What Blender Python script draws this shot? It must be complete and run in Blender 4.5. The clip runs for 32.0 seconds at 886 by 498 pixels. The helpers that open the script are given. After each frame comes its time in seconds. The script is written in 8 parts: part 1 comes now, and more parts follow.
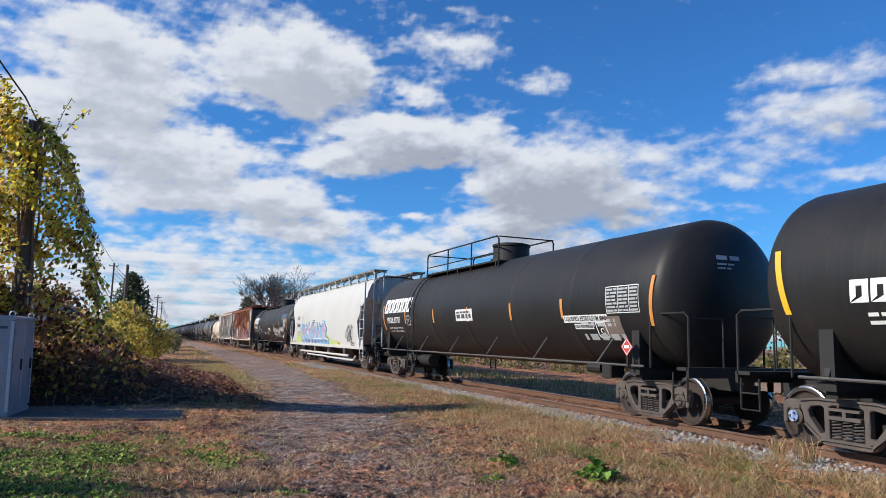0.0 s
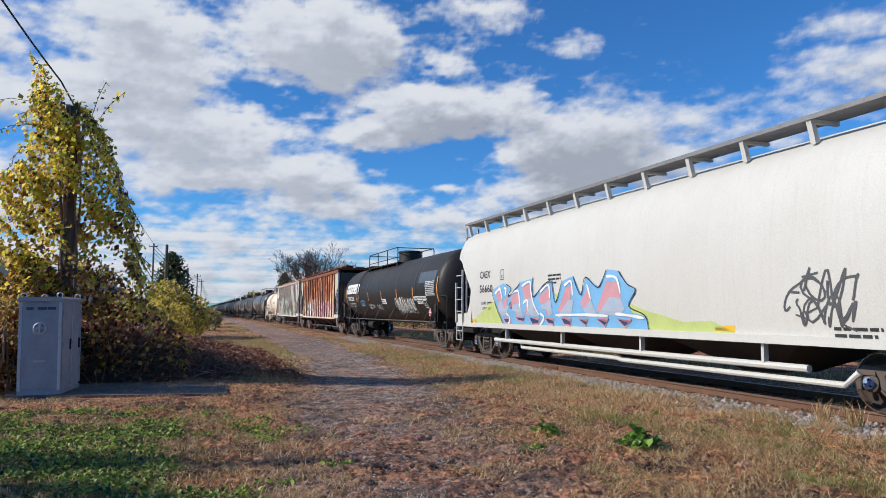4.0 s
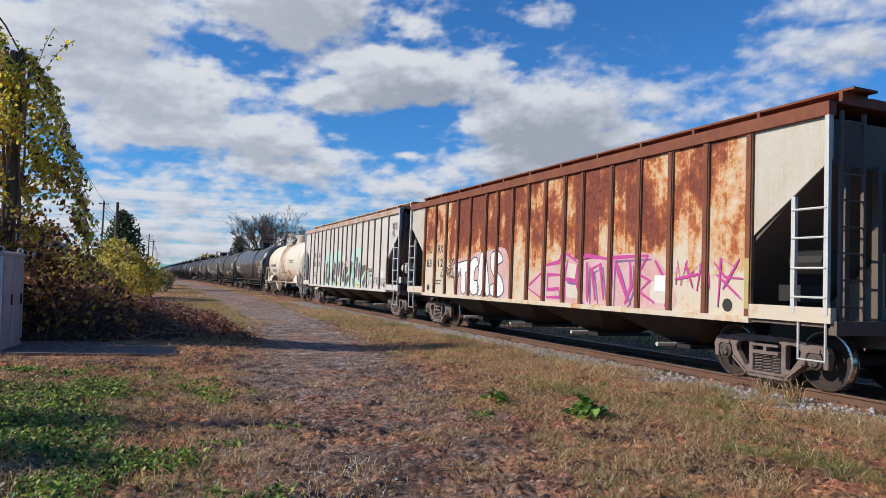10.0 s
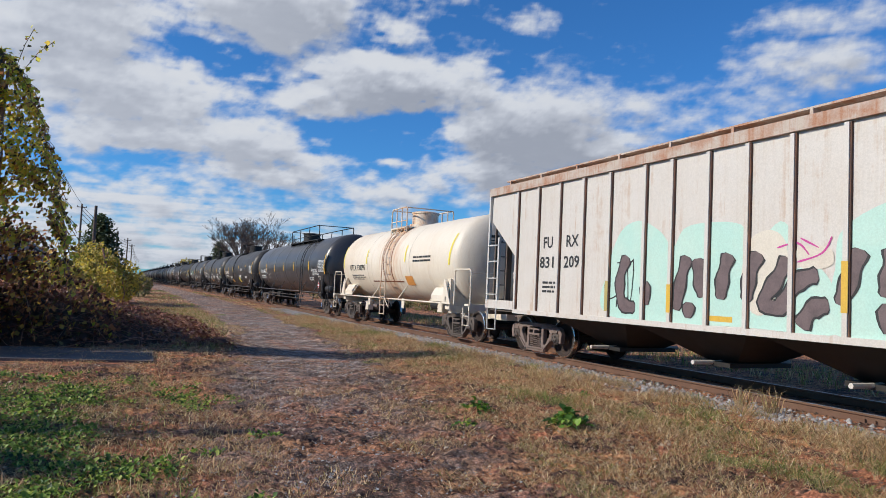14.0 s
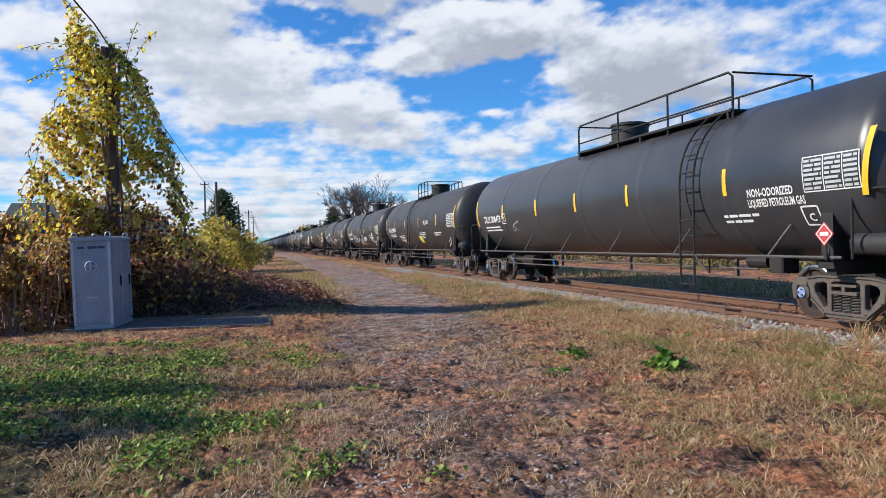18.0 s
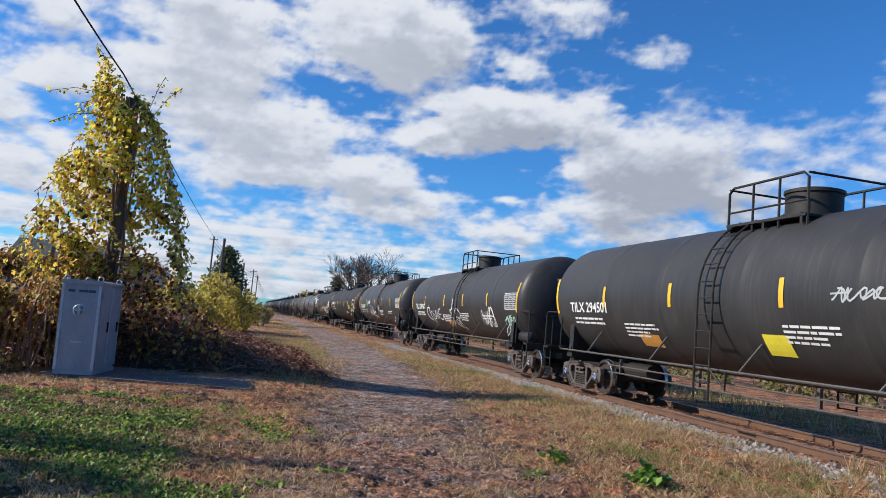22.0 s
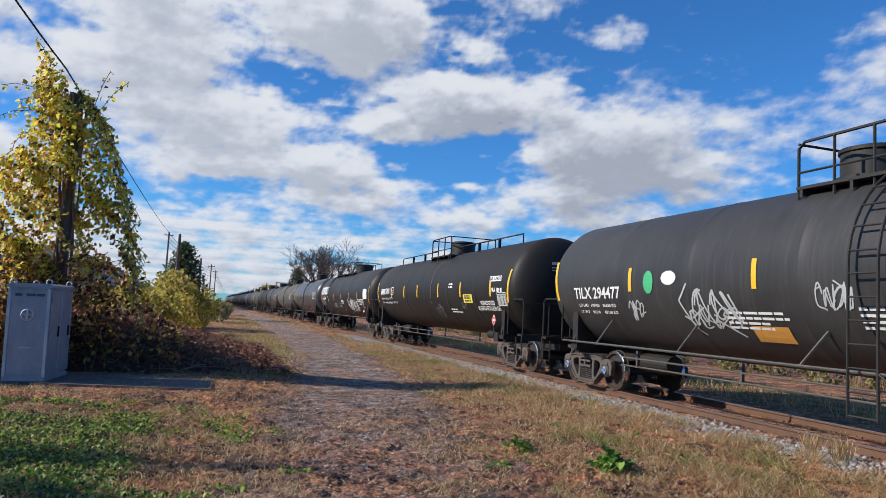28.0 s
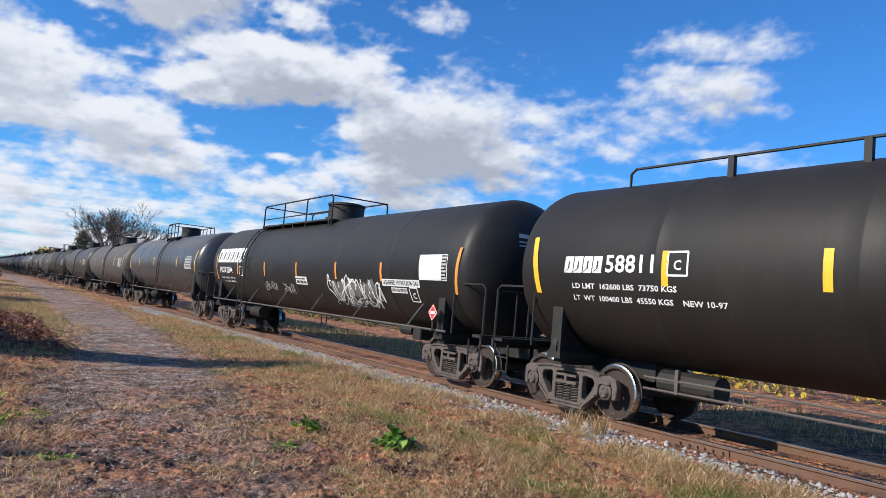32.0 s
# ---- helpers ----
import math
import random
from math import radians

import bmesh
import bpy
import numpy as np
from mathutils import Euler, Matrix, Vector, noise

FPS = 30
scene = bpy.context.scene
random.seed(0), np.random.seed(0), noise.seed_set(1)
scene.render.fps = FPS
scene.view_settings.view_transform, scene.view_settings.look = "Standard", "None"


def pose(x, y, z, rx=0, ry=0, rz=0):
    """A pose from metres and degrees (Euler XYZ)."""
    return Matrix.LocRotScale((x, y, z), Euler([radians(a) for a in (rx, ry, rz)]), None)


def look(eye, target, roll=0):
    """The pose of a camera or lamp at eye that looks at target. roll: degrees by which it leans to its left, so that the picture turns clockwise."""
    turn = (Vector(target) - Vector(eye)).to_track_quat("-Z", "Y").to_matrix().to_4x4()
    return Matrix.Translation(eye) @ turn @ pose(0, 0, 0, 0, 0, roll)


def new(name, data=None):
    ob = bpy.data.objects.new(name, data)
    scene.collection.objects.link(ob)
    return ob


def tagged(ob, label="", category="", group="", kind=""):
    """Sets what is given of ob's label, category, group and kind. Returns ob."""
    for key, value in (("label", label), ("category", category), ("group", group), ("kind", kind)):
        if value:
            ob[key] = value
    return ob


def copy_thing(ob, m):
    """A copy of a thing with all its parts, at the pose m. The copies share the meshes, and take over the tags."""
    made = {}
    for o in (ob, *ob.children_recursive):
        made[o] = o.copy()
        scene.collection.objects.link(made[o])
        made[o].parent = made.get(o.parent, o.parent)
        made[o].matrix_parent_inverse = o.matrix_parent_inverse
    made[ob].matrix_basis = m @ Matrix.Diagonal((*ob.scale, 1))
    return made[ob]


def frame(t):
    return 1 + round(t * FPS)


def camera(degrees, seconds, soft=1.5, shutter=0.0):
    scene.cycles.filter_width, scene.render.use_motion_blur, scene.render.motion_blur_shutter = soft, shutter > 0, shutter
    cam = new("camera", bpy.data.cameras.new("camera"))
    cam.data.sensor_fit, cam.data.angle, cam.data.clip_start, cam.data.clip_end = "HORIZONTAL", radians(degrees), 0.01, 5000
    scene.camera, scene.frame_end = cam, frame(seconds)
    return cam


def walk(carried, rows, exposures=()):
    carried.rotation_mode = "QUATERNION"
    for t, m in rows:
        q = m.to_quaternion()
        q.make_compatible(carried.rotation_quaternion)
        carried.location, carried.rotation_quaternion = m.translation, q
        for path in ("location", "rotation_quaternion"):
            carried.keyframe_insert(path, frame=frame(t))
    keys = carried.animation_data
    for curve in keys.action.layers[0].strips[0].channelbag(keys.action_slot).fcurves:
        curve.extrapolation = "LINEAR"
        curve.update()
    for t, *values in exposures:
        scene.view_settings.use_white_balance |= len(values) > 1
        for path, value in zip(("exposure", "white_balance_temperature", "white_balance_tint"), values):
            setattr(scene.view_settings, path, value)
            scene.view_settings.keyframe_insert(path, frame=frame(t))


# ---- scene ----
cam = camera(64.18, 32.0, soft=0.6)
PATH = [
    (0.0, pose(-0.219, -0.031, 1.571, 97.40, -1.53, -22.22)),
    (0.5, pose(-0.217, 0.007, 1.566, 96.37, -1.68, -20.53)),
    (1.0, pose(-0.213, 0.013, 1.565, 96.43, -1.53, -19.20)),
    (1.5, pose(-0.220, 0.019, 1.549, 96.04, -1.39, -18.84)),
    (2.0, pose(-0.207, 0.021, 1.558, 94.92, -1.27, -18.89)),
    (2.5, pose(-0.221, 0.008, 1.561, 94.87, -0.77, -19.24)),
    (3.0, pose(-0.221, 0.016, 1.565, 94.71, -0.72, -19.66)),
    (3.5, pose(-0.234, 0.008, 1.564, 94.98, -0.24, -19.42)),
    (5.5, pose(-0.236, -0.000, 1.573, 95.27, -0.61, -19.23)),
    (6.0, pose(-0.225, 0.014, 1.568, 95.26, -0.32, -19.26)),
    (6.5, pose(-0.229, 0.012, 1.565, 95.05, -0.33, -19.20)),
    (7.0, pose(-0.231, 0.022, 1.562, 94.76, -0.66, -19.04)),
    (7.5, pose(-0.220, 0.008, 1.557, 94.80, -0.42, -18.89)),
    (8.0, pose(-0.237, 0.009, 1.577, 93.65, 0.79, -17.75)),
    (8.5, pose(-0.208, 0.013, 1.553, 93.98, 0.41, -20.57)),
    (9.0, pose(-0.208, 0.023, 1.531, 92.16, 1.72, -21.95)),
    (9.5, pose(-0.203, 0.017, 1.548, 93.77, 0.71, -23.03)),
    (10.0, pose(-0.196, 0.045, 1.537, 92.72, -2.11, -22.90)),
    (10.5, pose(-0.205, 0.065, 1.510, 91.81, -2.97, -24.18)),
    (11.0, pose(-0.217, 0.083, 1.525, 92.86, -4.43, -23.98)),
    (11.5, pose(-0.216, 0.089, 1.523, 91.34, -3.90, -23.49)),
    (12.0, pose(-0.211, 0.098, 1.536, 91.49, -3.56, -23.96)),
    (12.5, pose(-0.222, 0.082, 1.534, 92.46, -4.02, -24.06)),
    (13.0, pose(-0.221, 0.058, 1.539, 93.37, -3.49, -24.52)),
    (13.5, pose(-0.211, 0.062, 1.529, 92.81, -3.19, -25.11)),
    (14.0, pose(-0.206, 0.077, 1.540, 93.42, -2.69, -24.42)),
    (14.5, pose(-0.186, 0.092, 1.559, 94.69, -2.67, -22.97)),
    (16.5, pose(-0.149, 0.060, 1.585, 95.19, -2.62, -26.66)),
    (17.0, pose(-0.074, -0.014, 1.587, 94.57, -2.96, -25.97)),
    (17.5, pose(-0.003, -0.095, 1.563, 90.63, -0.62, -20.15)),
    (18.0, pose(0.045, -0.120, 1.553, 89.43, 1.26, -15.40)),
    (18.5, pose(0.123, -0.004, 1.591, 92.43, -3.32, -21.32)),
    (19.0, pose(0.166, 0.148, 1.573, 92.14, -4.72, -24.05)),
    (19.5, pose(0.225, 0.112, 1.560, 91.28, -3.99, -15.96)),
    (20.0, pose(0.288, -0.022, 1.570, 90.12, -4.32, -12.32)),
    (20.5, pose(0.238, -0.036, 1.600, 94.48, -6.93, -13.14)),
    (21.0, pose(0.228, -0.055, 1.608, 94.55, -5.66, -13.86)),
    (21.5, pose(0.228, -0.048, 1.621, 95.21, -4.96, -14.95)),
    (22.0, pose(0.219, -0.038, 1.611, 95.93, -5.07, -15.31)),
    (22.5, pose(0.222, -0.038, 1.609, 96.67, -4.28, -14.92)),
    (23.0, pose(0.235, -0.036, 1.617, 97.22, -4.27, -16.63)),
    (23.5, pose(0.223, -0.024, 1.614, 96.14, -3.75, -17.31)),
    (24.0, pose(0.219, -0.044, 1.626, 96.31, -3.34, -14.75)),
    (24.5, pose(0.244, -0.036, 1.613, 96.21, -2.85, -14.44)),
    (25.0, pose(0.261, -0.035, 1.625, 96.21, -2.25, -14.72)),
    (25.5, pose(0.274, -0.038, 1.620, 95.74, -2.62, -16.41)),
    (27.5, pose(0.249, 0.018, 1.670, 95.74, -2.83, -16.41)),
    (28.0, pose(0.253, 0.012, 1.674, 95.20, -3.13, -18.32)),
    (28.5, pose(0.304, -0.086, 1.741, 95.13, -1.99, -23.17)),
    (29.0, pose(0.279, -0.084, 1.747, 95.69, -1.97, -23.52)),
    (29.5, pose(0.234, -0.085, 1.760, 95.08, -2.30, -19.82)),
    (30.0, pose(0.260, -0.065, 1.742, 95.33, -2.44, -18.56)),
    (30.5, pose(0.281, -0.062, 1.757, 95.62, -1.06, -19.60)),
    (31.0, pose(0.311, -0.060, 1.716, 93.41, -1.79, -23.16)),
    (31.5, pose(0.314, -0.082, 1.738, 92.62, -3.62, -28.01)),
    (32.0, pose(0.348, -0.111, 1.745, 94.47, -5.15, -33.86)),
]
walk(cam, PATH, exposures=((0.0, 0.05), (3.0, -0.02), (6.0, -0.06), (7.0, 0.07), (9.0, -0.06), (10.0, -0.12), (11.0, -0.06), (12.0, 0.02), (13.0, -0.1), (14.0, -0.16), (16.5, -0.28), (17.2, -0.27), (18.0, 0.2), (19.0, 0.32), (20.0, 0.26), (21.0, 0.04), (22.0, 0.06), (23.0, 0.04), (25.0, 0.07), (28.0, 0.0), (29.0, 0.07), (31.0, 0.04), (32.0, 0.2)))

# ---- plan of the place (metres) ----
RAIL_X = 9.486          # near rail
TRACK_X = 10.241        # middle of the track
RAIL_Z = 0.10           # top of the rail head

# ---- world and sun ----
world = bpy.data.worlds.new("sky")
scene.world = world
world.use_nodes = True
wt = world.node_tree
wt.nodes.clear()
sky = wt.nodes.new("ShaderNodeTexSky")
sky.sky_type = "NISHITA"
sky.sun_disc = False
SUN_EL, SUN_AZ = 31.0, -80.0      # degrees; azimuth from +y, to the right
sky.sun_elevation = radians(SUN_EL)
sky.sun_rotation = radians(SUN_AZ)
sky.air_density, sky.dust_density, sky.ozone_density = 1.0, 0.25, 3.0
bg = wt.nodes.new("ShaderNodeBackground")
bg.inputs["Strength"].default_value = 0.103
wo = wt.nodes.new("ShaderNodeOutputWorld")
tint = wt.nodes.new("ShaderNodeMix")
tint.data_type, tint.blend_type = "RGBA", "MULTIPLY"
tint.inputs[0].default_value = 1.0
tint.inputs[7].default_value = (0.36, 0.89, 1.44, 1)
wt.links.new(sky.outputs[0], tint.inputs[6])
wt.links.new(tint.outputs[2], bg.inputs[0])
wt.links.new(bg.outputs[0], wo.inputs[0])

sun_data = bpy.data.lights.new("sun", "SUN")
sun_data.energy, sun_data.angle, sun_data.color = 5.3, radians(0.55), (1.0, 0.92, 0.80)
sun = new("sun", sun_data)
sd = Vector((math.sin(radians(SUN_AZ)) * math.cos(radians(SUN_EL)), math.cos(radians(SUN_AZ)) * math.cos(radians(SUN_EL)), math.sin(radians(SUN_EL))))
sun.matrix_world = look(sd * 60, (0, 0, 0))

# ---- materials ----
def shader(name):
    m = bpy.data.materials.new(name)
    m.use_nodes = True
    nt = m.node_tree
    nt.nodes.clear()
    out = nt.nodes.new("ShaderNodeOutputMaterial")
    b = nt.nodes.new("ShaderNodeBsdfPrincipled")
    nt.links.new(b.outputs[0], out.inputs[0])
    return m, nt, b, out


def node(nt, kind, **inputs):
    n = nt.nodes.new(kind)
    for k, v in inputs.items():
        key = int(k[1:]) if k[0] == "i" and k[1:].isdigit() else k
        if isinstance(v, bpy.types.NodeSocket):
            nt.links.new(v, n.inputs[key])
        else:
            n.inputs[key].default_value = v
    return n


def noise_tex(nt, vec, scale, detail=4.0, rough=0.6):
    return node(nt, "ShaderNodeTexNoise", Vector=vec, Scale=scale, Detail=detail, Roughness=rough)


def ramp(nt, fac, stops):
    r = nt.nodes.new("ShaderNodeValToRGB")
    el = r.color_ramp.elements
    while len(el) < len(stops):
        el.new(0.5)
    for e, (p, c) in zip(el, stops):
        e.position = p
        e.color = (*c, 1) if len(c) == 3 else c
    nt.links.new(fac, r.inputs[0])
    return r.outputs[0]


def mixc(nt, fac, a, b, mode="MIX"):
    n = nt.nodes.new("ShaderNodeMix")
    n.data_type, n.blend_type = "RGBA", mode
    for k, v in ((0, fac), (6, a), (7, b)):
        if isinstance(v, bpy.types.NodeSocket):
            nt.links.new(v, n.inputs[k])
        else:
            n.inputs[k].default_value = v if k == 0 else ((*v, 1) if len(v) == 3 else v)
    return n.outputs[2]


def mathn(nt, op, a, b=0.0, clamp=False):
    n = nt.nodes.new("ShaderNodeMath")
    n.operation, n.use_clamp = op, clamp
    for k, v in ((0, a), (1, b)):
        if isinstance(v, bpy.types.NodeSocket):
            nt.links.new(v, n.inputs[k])
        else:
            n.inputs[k].default_value = v
    return n.outputs[0]


def bumped(nt, b, height, strength=0.3, dist=0.01):
    n = node(nt, "ShaderNodeBump", Strength=strength, Distance=dist, Height=height)
    nt.links.new(n.outputs[0], b.inputs["Normal"])


def coords(nt, scale=(1, 1, 1), kind="Object"):
    tc = nt.nodes.new("ShaderNodeTexCoord")
    mp = nt.nodes.new("ShaderNodeMapping")
    mp.inputs["Scale"].default_value = scale
    nt.links.new(tc.outputs[kind], mp.inputs[0])
    return mp.outputs[0]


def worn(name, base, dirt, rough=0.5, metal=0.0, scale=1.5, amount=0.5, streak=0.0, grain=40.0, bump=0.15, vary=0.0):
    """A painted or bare surface: base colour, dirt in patches at two scales, streaks that run down, fine grain."""
    m, nt, b, out = shader(name)
    v = coords(nt)
    big = noise_tex(nt, v, scale, 5, 0.65).outputs[0]
    fine = noise_tex(nt, v, grain, 3, 0.6).outputs[0]
    mask = ramp(nt, big, [(0.42, (0, 0, 0)), (0.72, (1, 1, 1))])
    mask = mathn(nt, "MULTIPLY", mask, amount)
    if streak:
        sv = coords(nt, (1.0, 5.0, 0.22))
        st = ramp(nt, noise_tex(nt, sv, 3.0, 4, 0.7).outputs[0], [(0.5, (0, 0, 0)), (0.75, (1, 1, 1))])
        mask = mathn(nt, "ADD", mask, mathn(nt, "MULTIPLY", st, streak), True)
    col = mixc(nt, mask, base, dirt)
    col = mixc(nt, 0.18, col, ramp(nt, fine, [(0.3, tuple(c * 0.5 for c in base)), (0.7, tuple(min(1, c * 1.4) for c in base))]))
    if vary:
        oi = nt.nodes.new("ShaderNodeObjectInfo")
        hv = node(nt, "ShaderNodeHueSaturation", Color=col)
        nt.links.new(mathn(nt, "ADD", mathn(nt, "MULTIPLY", oi.outputs["Random"], vary), 1 - vary / 2), hv.inputs["Value"])
        col = hv.outputs[0]
    nt.links.new(col, b.inputs["Base Color"])
    rr = mathn(nt, "ADD", mathn(nt, "MULTIPLY", big, 0.3), rough - 0.15, True)
    nt.links.new(rr, b.inputs["Roughness"])
    b.inputs["Metallic"].default_value = metal
    if bump:
        bumped(nt, b, fine, bump, 0.004)
    return m


def plain(name, base, rough=0.6, metal=0.0):
    return worn(name, base, tuple(c * 0.6 for c in base), rough, metal, 3.0, 0.35)


def leafy(name, stops, trans=0.35):
    """Leaves: each island takes its own colour from the stops; light passes through."""
    m, nt, b, out = shader(name)
    g = nt.nodes.new("ShaderNodeNewGeometry")
    col = ramp(nt, g.outputs["Random Per Island"], stops)
    tr = node(nt, "ShaderNodeBsdfTranslucent", Color=col)
    nt.links.new(col, b.inputs["Base Color"])
    b.inputs["Roughness"].default_value = 0.55
    mx = node(nt, "ShaderNodeMixShader", Fac=trans)
    nt.links.new(b.outputs[0], mx.inputs[1])
    nt.links.new(tr.outputs[0], mx.inputs[2])
    nt.links.new(mx.outputs[0], out.inputs[0])
    return m


M = {}
M["tank_black"] = worn("tank black paint", (0.012, 0.012, 0.013), (0.030, 0.028, 0.026), 0.42, 0, 0.5, 0.6, 0.5)
M["tank_grey"] = worn("tank weathered black paint", (0.015, 0.0145, 0.0145), (0.032, 0.029, 0.026), 0.50, 0, 0.45, 0.7, 0.8)
M["tank_dusty"] = worn("tank dusty brown black paint", (0.0135, 0.0118, 0.0108), (0.026, 0.0215, 0.018), 0.55, 0, 0.4, 0.7, 0.6)
M["tank_streaked"] = worn("tank sooty grey paint with run marks", (0.032, 0.031, 0.032), (0.075, 0.072, 0.069), 0.46, 0, 0.6, 0.4, 0.6, 40.0, 0.1)
M["tank_gloss"] = worn("tank glossy black paint", (0.034, 0.035, 0.040), (0.065, 0.065, 0.065), 0.34, 0, 0.5, 0.5, 0.3)


def cream_tank():
    """Cream paint with rust that has run down from the fittings at the middle."""
    m = worn("tank cream paint", (0.70, 0.63, 0.52), (0.52, 0.38, 0.24), 0.5, 0, 0.35, 0.5, 0.45)
    nt = m.node_tree
    b = next(n for n in nt.nodes if n.type == "BSDF_PRINCIPLED")
    col = b.inputs["Base Color"].links[0].from_socket
    v = coords(nt)
    sep = nt.nodes.new("ShaderNodeSeparateXYZ")
    nt.links.new(v, sep.inputs[0])
    near = node(nt, "ShaderNodeMapRange", Value=mathn(nt, "ABSOLUTE", sep.outputs[1]), i1=0.3, i2=2.2, i3=0.16, i4=-0.16).outputs[0]
    run = noise_tex(nt, coords(nt, (1, 3.0, 0.5)), 1.6, 5, 0.7).outputs[0]
    mask = ramp(nt, mathn(nt, "ADD", run, near), [(0.52, (0, 0, 0)), (0.78, (1, 1, 1))])
    nt.links.new(mixc(nt, mathn(nt, "MULTIPLY", mask, 0.75), col, (0.50, 0.24, 0.10)), b.inputs["Base Color"])
    return m


M["tank_white"] = cream_tank()
M["hopper_white"] = worn("hopper white paint", (0.53, 0.52, 0.485), (0.42, 0.40, 0.355), 0.55, 0, 0.4, 0.5, 0.4)
M["hopper_beige"] = worn("hopper beige paint", (0.56, 0.525, 0.48), (0.47, 0.41, 0.345), 0.6, 0, 0.6, 0.5, 0.45)


def stained(m, colour, cut, amount):
    """Adds long narrow rust runs to a painted side."""
    nt = m.node_tree
    b = next(n for n in nt.nodes if n.type == "BSDF_PRINCIPLED")
    col = b.inputs["Base Color"].links[0].from_socket
    run = noise_tex(nt, coords(nt, (1, 3.2, 0.16)), 1.5, 6, 0.75).outputs[0]
    fleck = noise_tex(nt, coords(nt), 3.5, 8, 0.75).outputs[0]
    both = mathn(nt, "ADD", mathn(nt, "MULTIPLY", run, 0.65), mathn(nt, "MULTIPLY", fleck, 0.35))
    mask = ramp(nt, both, [(cut, (0, 0, 0)), (cut + 0.10, (1, 1, 1))])
    nt.links.new(mixc(nt, mathn(nt, "MULTIPLY", mask, amount), col, colour), b.inputs["Base Color"])


stained(M["hopper_beige"], (0.38, 0.21, 0.10), 0.535, 0.55)
# brown of the hopper ends, with their shade put into the colour
M["end_brown"] = worn("grimy brown end steel with shade in its tone", (0.115, 0.090, 0.074), (0.20, 0.14, 0.10), 0.8, 0, 2.0, 0.6, 0.4)
M["walk_grey"] = worn("weathered galvanised grating", (0.20, 0.20, 0.205), (0.12, 0.115, 0.11), 0.6, 0.2, 3.0, 0.6)
M["steel_dark"] = worn("dirty dark steel", (0.014, 0.013, 0.012), (0.036, 0.029, 0.024), 0.65, 0.1, 3.0, 0.6)
M["truck"] = worn("brown dusty cast steel", (0.085, 0.070, 0.062), (0.15, 0.115, 0.095), 0.8, 0.1, 4.0, 0.7, 0, 60, 0.3)
M["truck_rust"] = worn("rusty cast steel", (0.20, 0.150, 0.130), (0.11, 0.075, 0.060), 0.85, 0.1, 4.0, 0.7, 0, 60, 0.3)
M["steel_dusty"] = worn("dusty grey steel rail", (0.085, 0.080, 0.076), (0.040, 0.036, 0.033), 0.6, 0.1, 3.0, 0.6)
M["rib_dirt"] = worn("dirt and rust in the rib joint", (0.075, 0.040, 0.030), (0.22, 0.095, 0.050), 0.85, 0, 2.0, 0.9, 0.3)
M["wheel"] = worn("wheel steel", (0.032, 0.021, 0.017), (0.065, 0.039, 0.028), 0.8, 0.0, 4.0, 0.7)
M["tread"] = worn("polished tread steel", (0.55, 0.54, 0.52), (0.35, 0.3, 0.26), 0.28, 1.0, 6.0, 0.4)
M["rail"] = worn("rusty rail steel", (0.13, 0.068, 0.042), (0.20, 0.12, 0.08), 0.8, 0.2, 3.0, 0.6)
M["rail_top"] = worn("rail running surface", (0.42, 0.33, 0.27), (0.25, 0.16, 0.11), 0.4, 0.8, 2.0, 0.6)
M["tie"] = worn("weathered tie wood", (0.075, 0.058, 0.044), (0.15, 0.115, 0.09), 0.9, 0, 6.0, 0.7, 0, 30, 0.4, 0.5)
for k in ("tank_black", "tank_grey", "tank_dusty", "tank_streaked"):
    next(n for n in M[k].node_tree.nodes if n.type == "BSDF_PRINCIPLED").inputs["Specular IOR Level"].default_value = 0.3
M["white"] = plain("white stencil paint", (0.72, 0.72, 0.70), 0.6)
M["black"] = plain("black stencil paint", (0.025, 0.025, 0.025), 0.6)
M["yellow"] = plain("yellow reflective strip", (0.80, 0.46, 0.03), 0.4)
M["orange"] = plain("orange faded strip", (0.62, 0.26, 0.06), 0.45)
M["orange_panel"] = worn("orange panel", (0.60, 0.28, 0.05), (0.35, 0.18, 0.06), 0.6, 0, 4.0, 0.6)
M["yellow_panel"] = plain("yellow panel", (0.80, 0.66, 0.05), 0.5)
M["red"] = plain("red placard", (0.50, 0.05, 0.05), 0.5)
M["green_paint"] = plain("lime graffiti paint", (0.45, 0.52, 0.18), 0.6)
M["blue_paint"] = plain("sky blue graffiti paint", (0.16, 0.38, 0.62), 0.6)
M["teal_paint"] = worn("mint graffiti paint", (0.40, 0.60, 0.52), (0.52, 0.62, 0.53), 0.6, 0, 1.2, 0.6)
M["pink_paint"] = plain("magenta graffiti paint", (0.50, 0.055, 0.26), 0.6)
M["purple_paint"] = plain("purple graffiti paint", (0.22, 0.10, 0.26), 0.6)
M["maroon_paint"] = worn("dark brown graffiti paint", (0.14, 0.10, 0.10), (0.06, 0.045, 0.045), 0.6, 0, 4.0, 0.8)
M["grey_paint"] = plain("pale grey graffiti paint", (0.42, 0.44, 0.44), 0.6)
M["rose_paint"] = plain("rose graffiti paint", (0.52, 0.26, 0.29), 0.6)
M["haze_paint"] = plain("blue grey graffiti paint", (0.34, 0.40, 0.50), 0.6)
M["navy_paint"] = plain("navy graffiti paint", (0.035, 0.05, 0.13), 0.6)
M["rosy_haze"] = worn("thin pink spray over rust", (0.58, 0.38, 0.38), (0.46, 0.22, 0.15), 0.7, 0, 1.6, 0.8)
M["bone_paint"] = worn("pale bone spray", (0.60, 0.55, 0.46), (0.48, 0.40, 0.33), 0.7, 0, 1.6, 0.6)
M["yellow_ochre"] = plain("faded yellow strip", (0.62, 0.38, 0.05), 0.5)
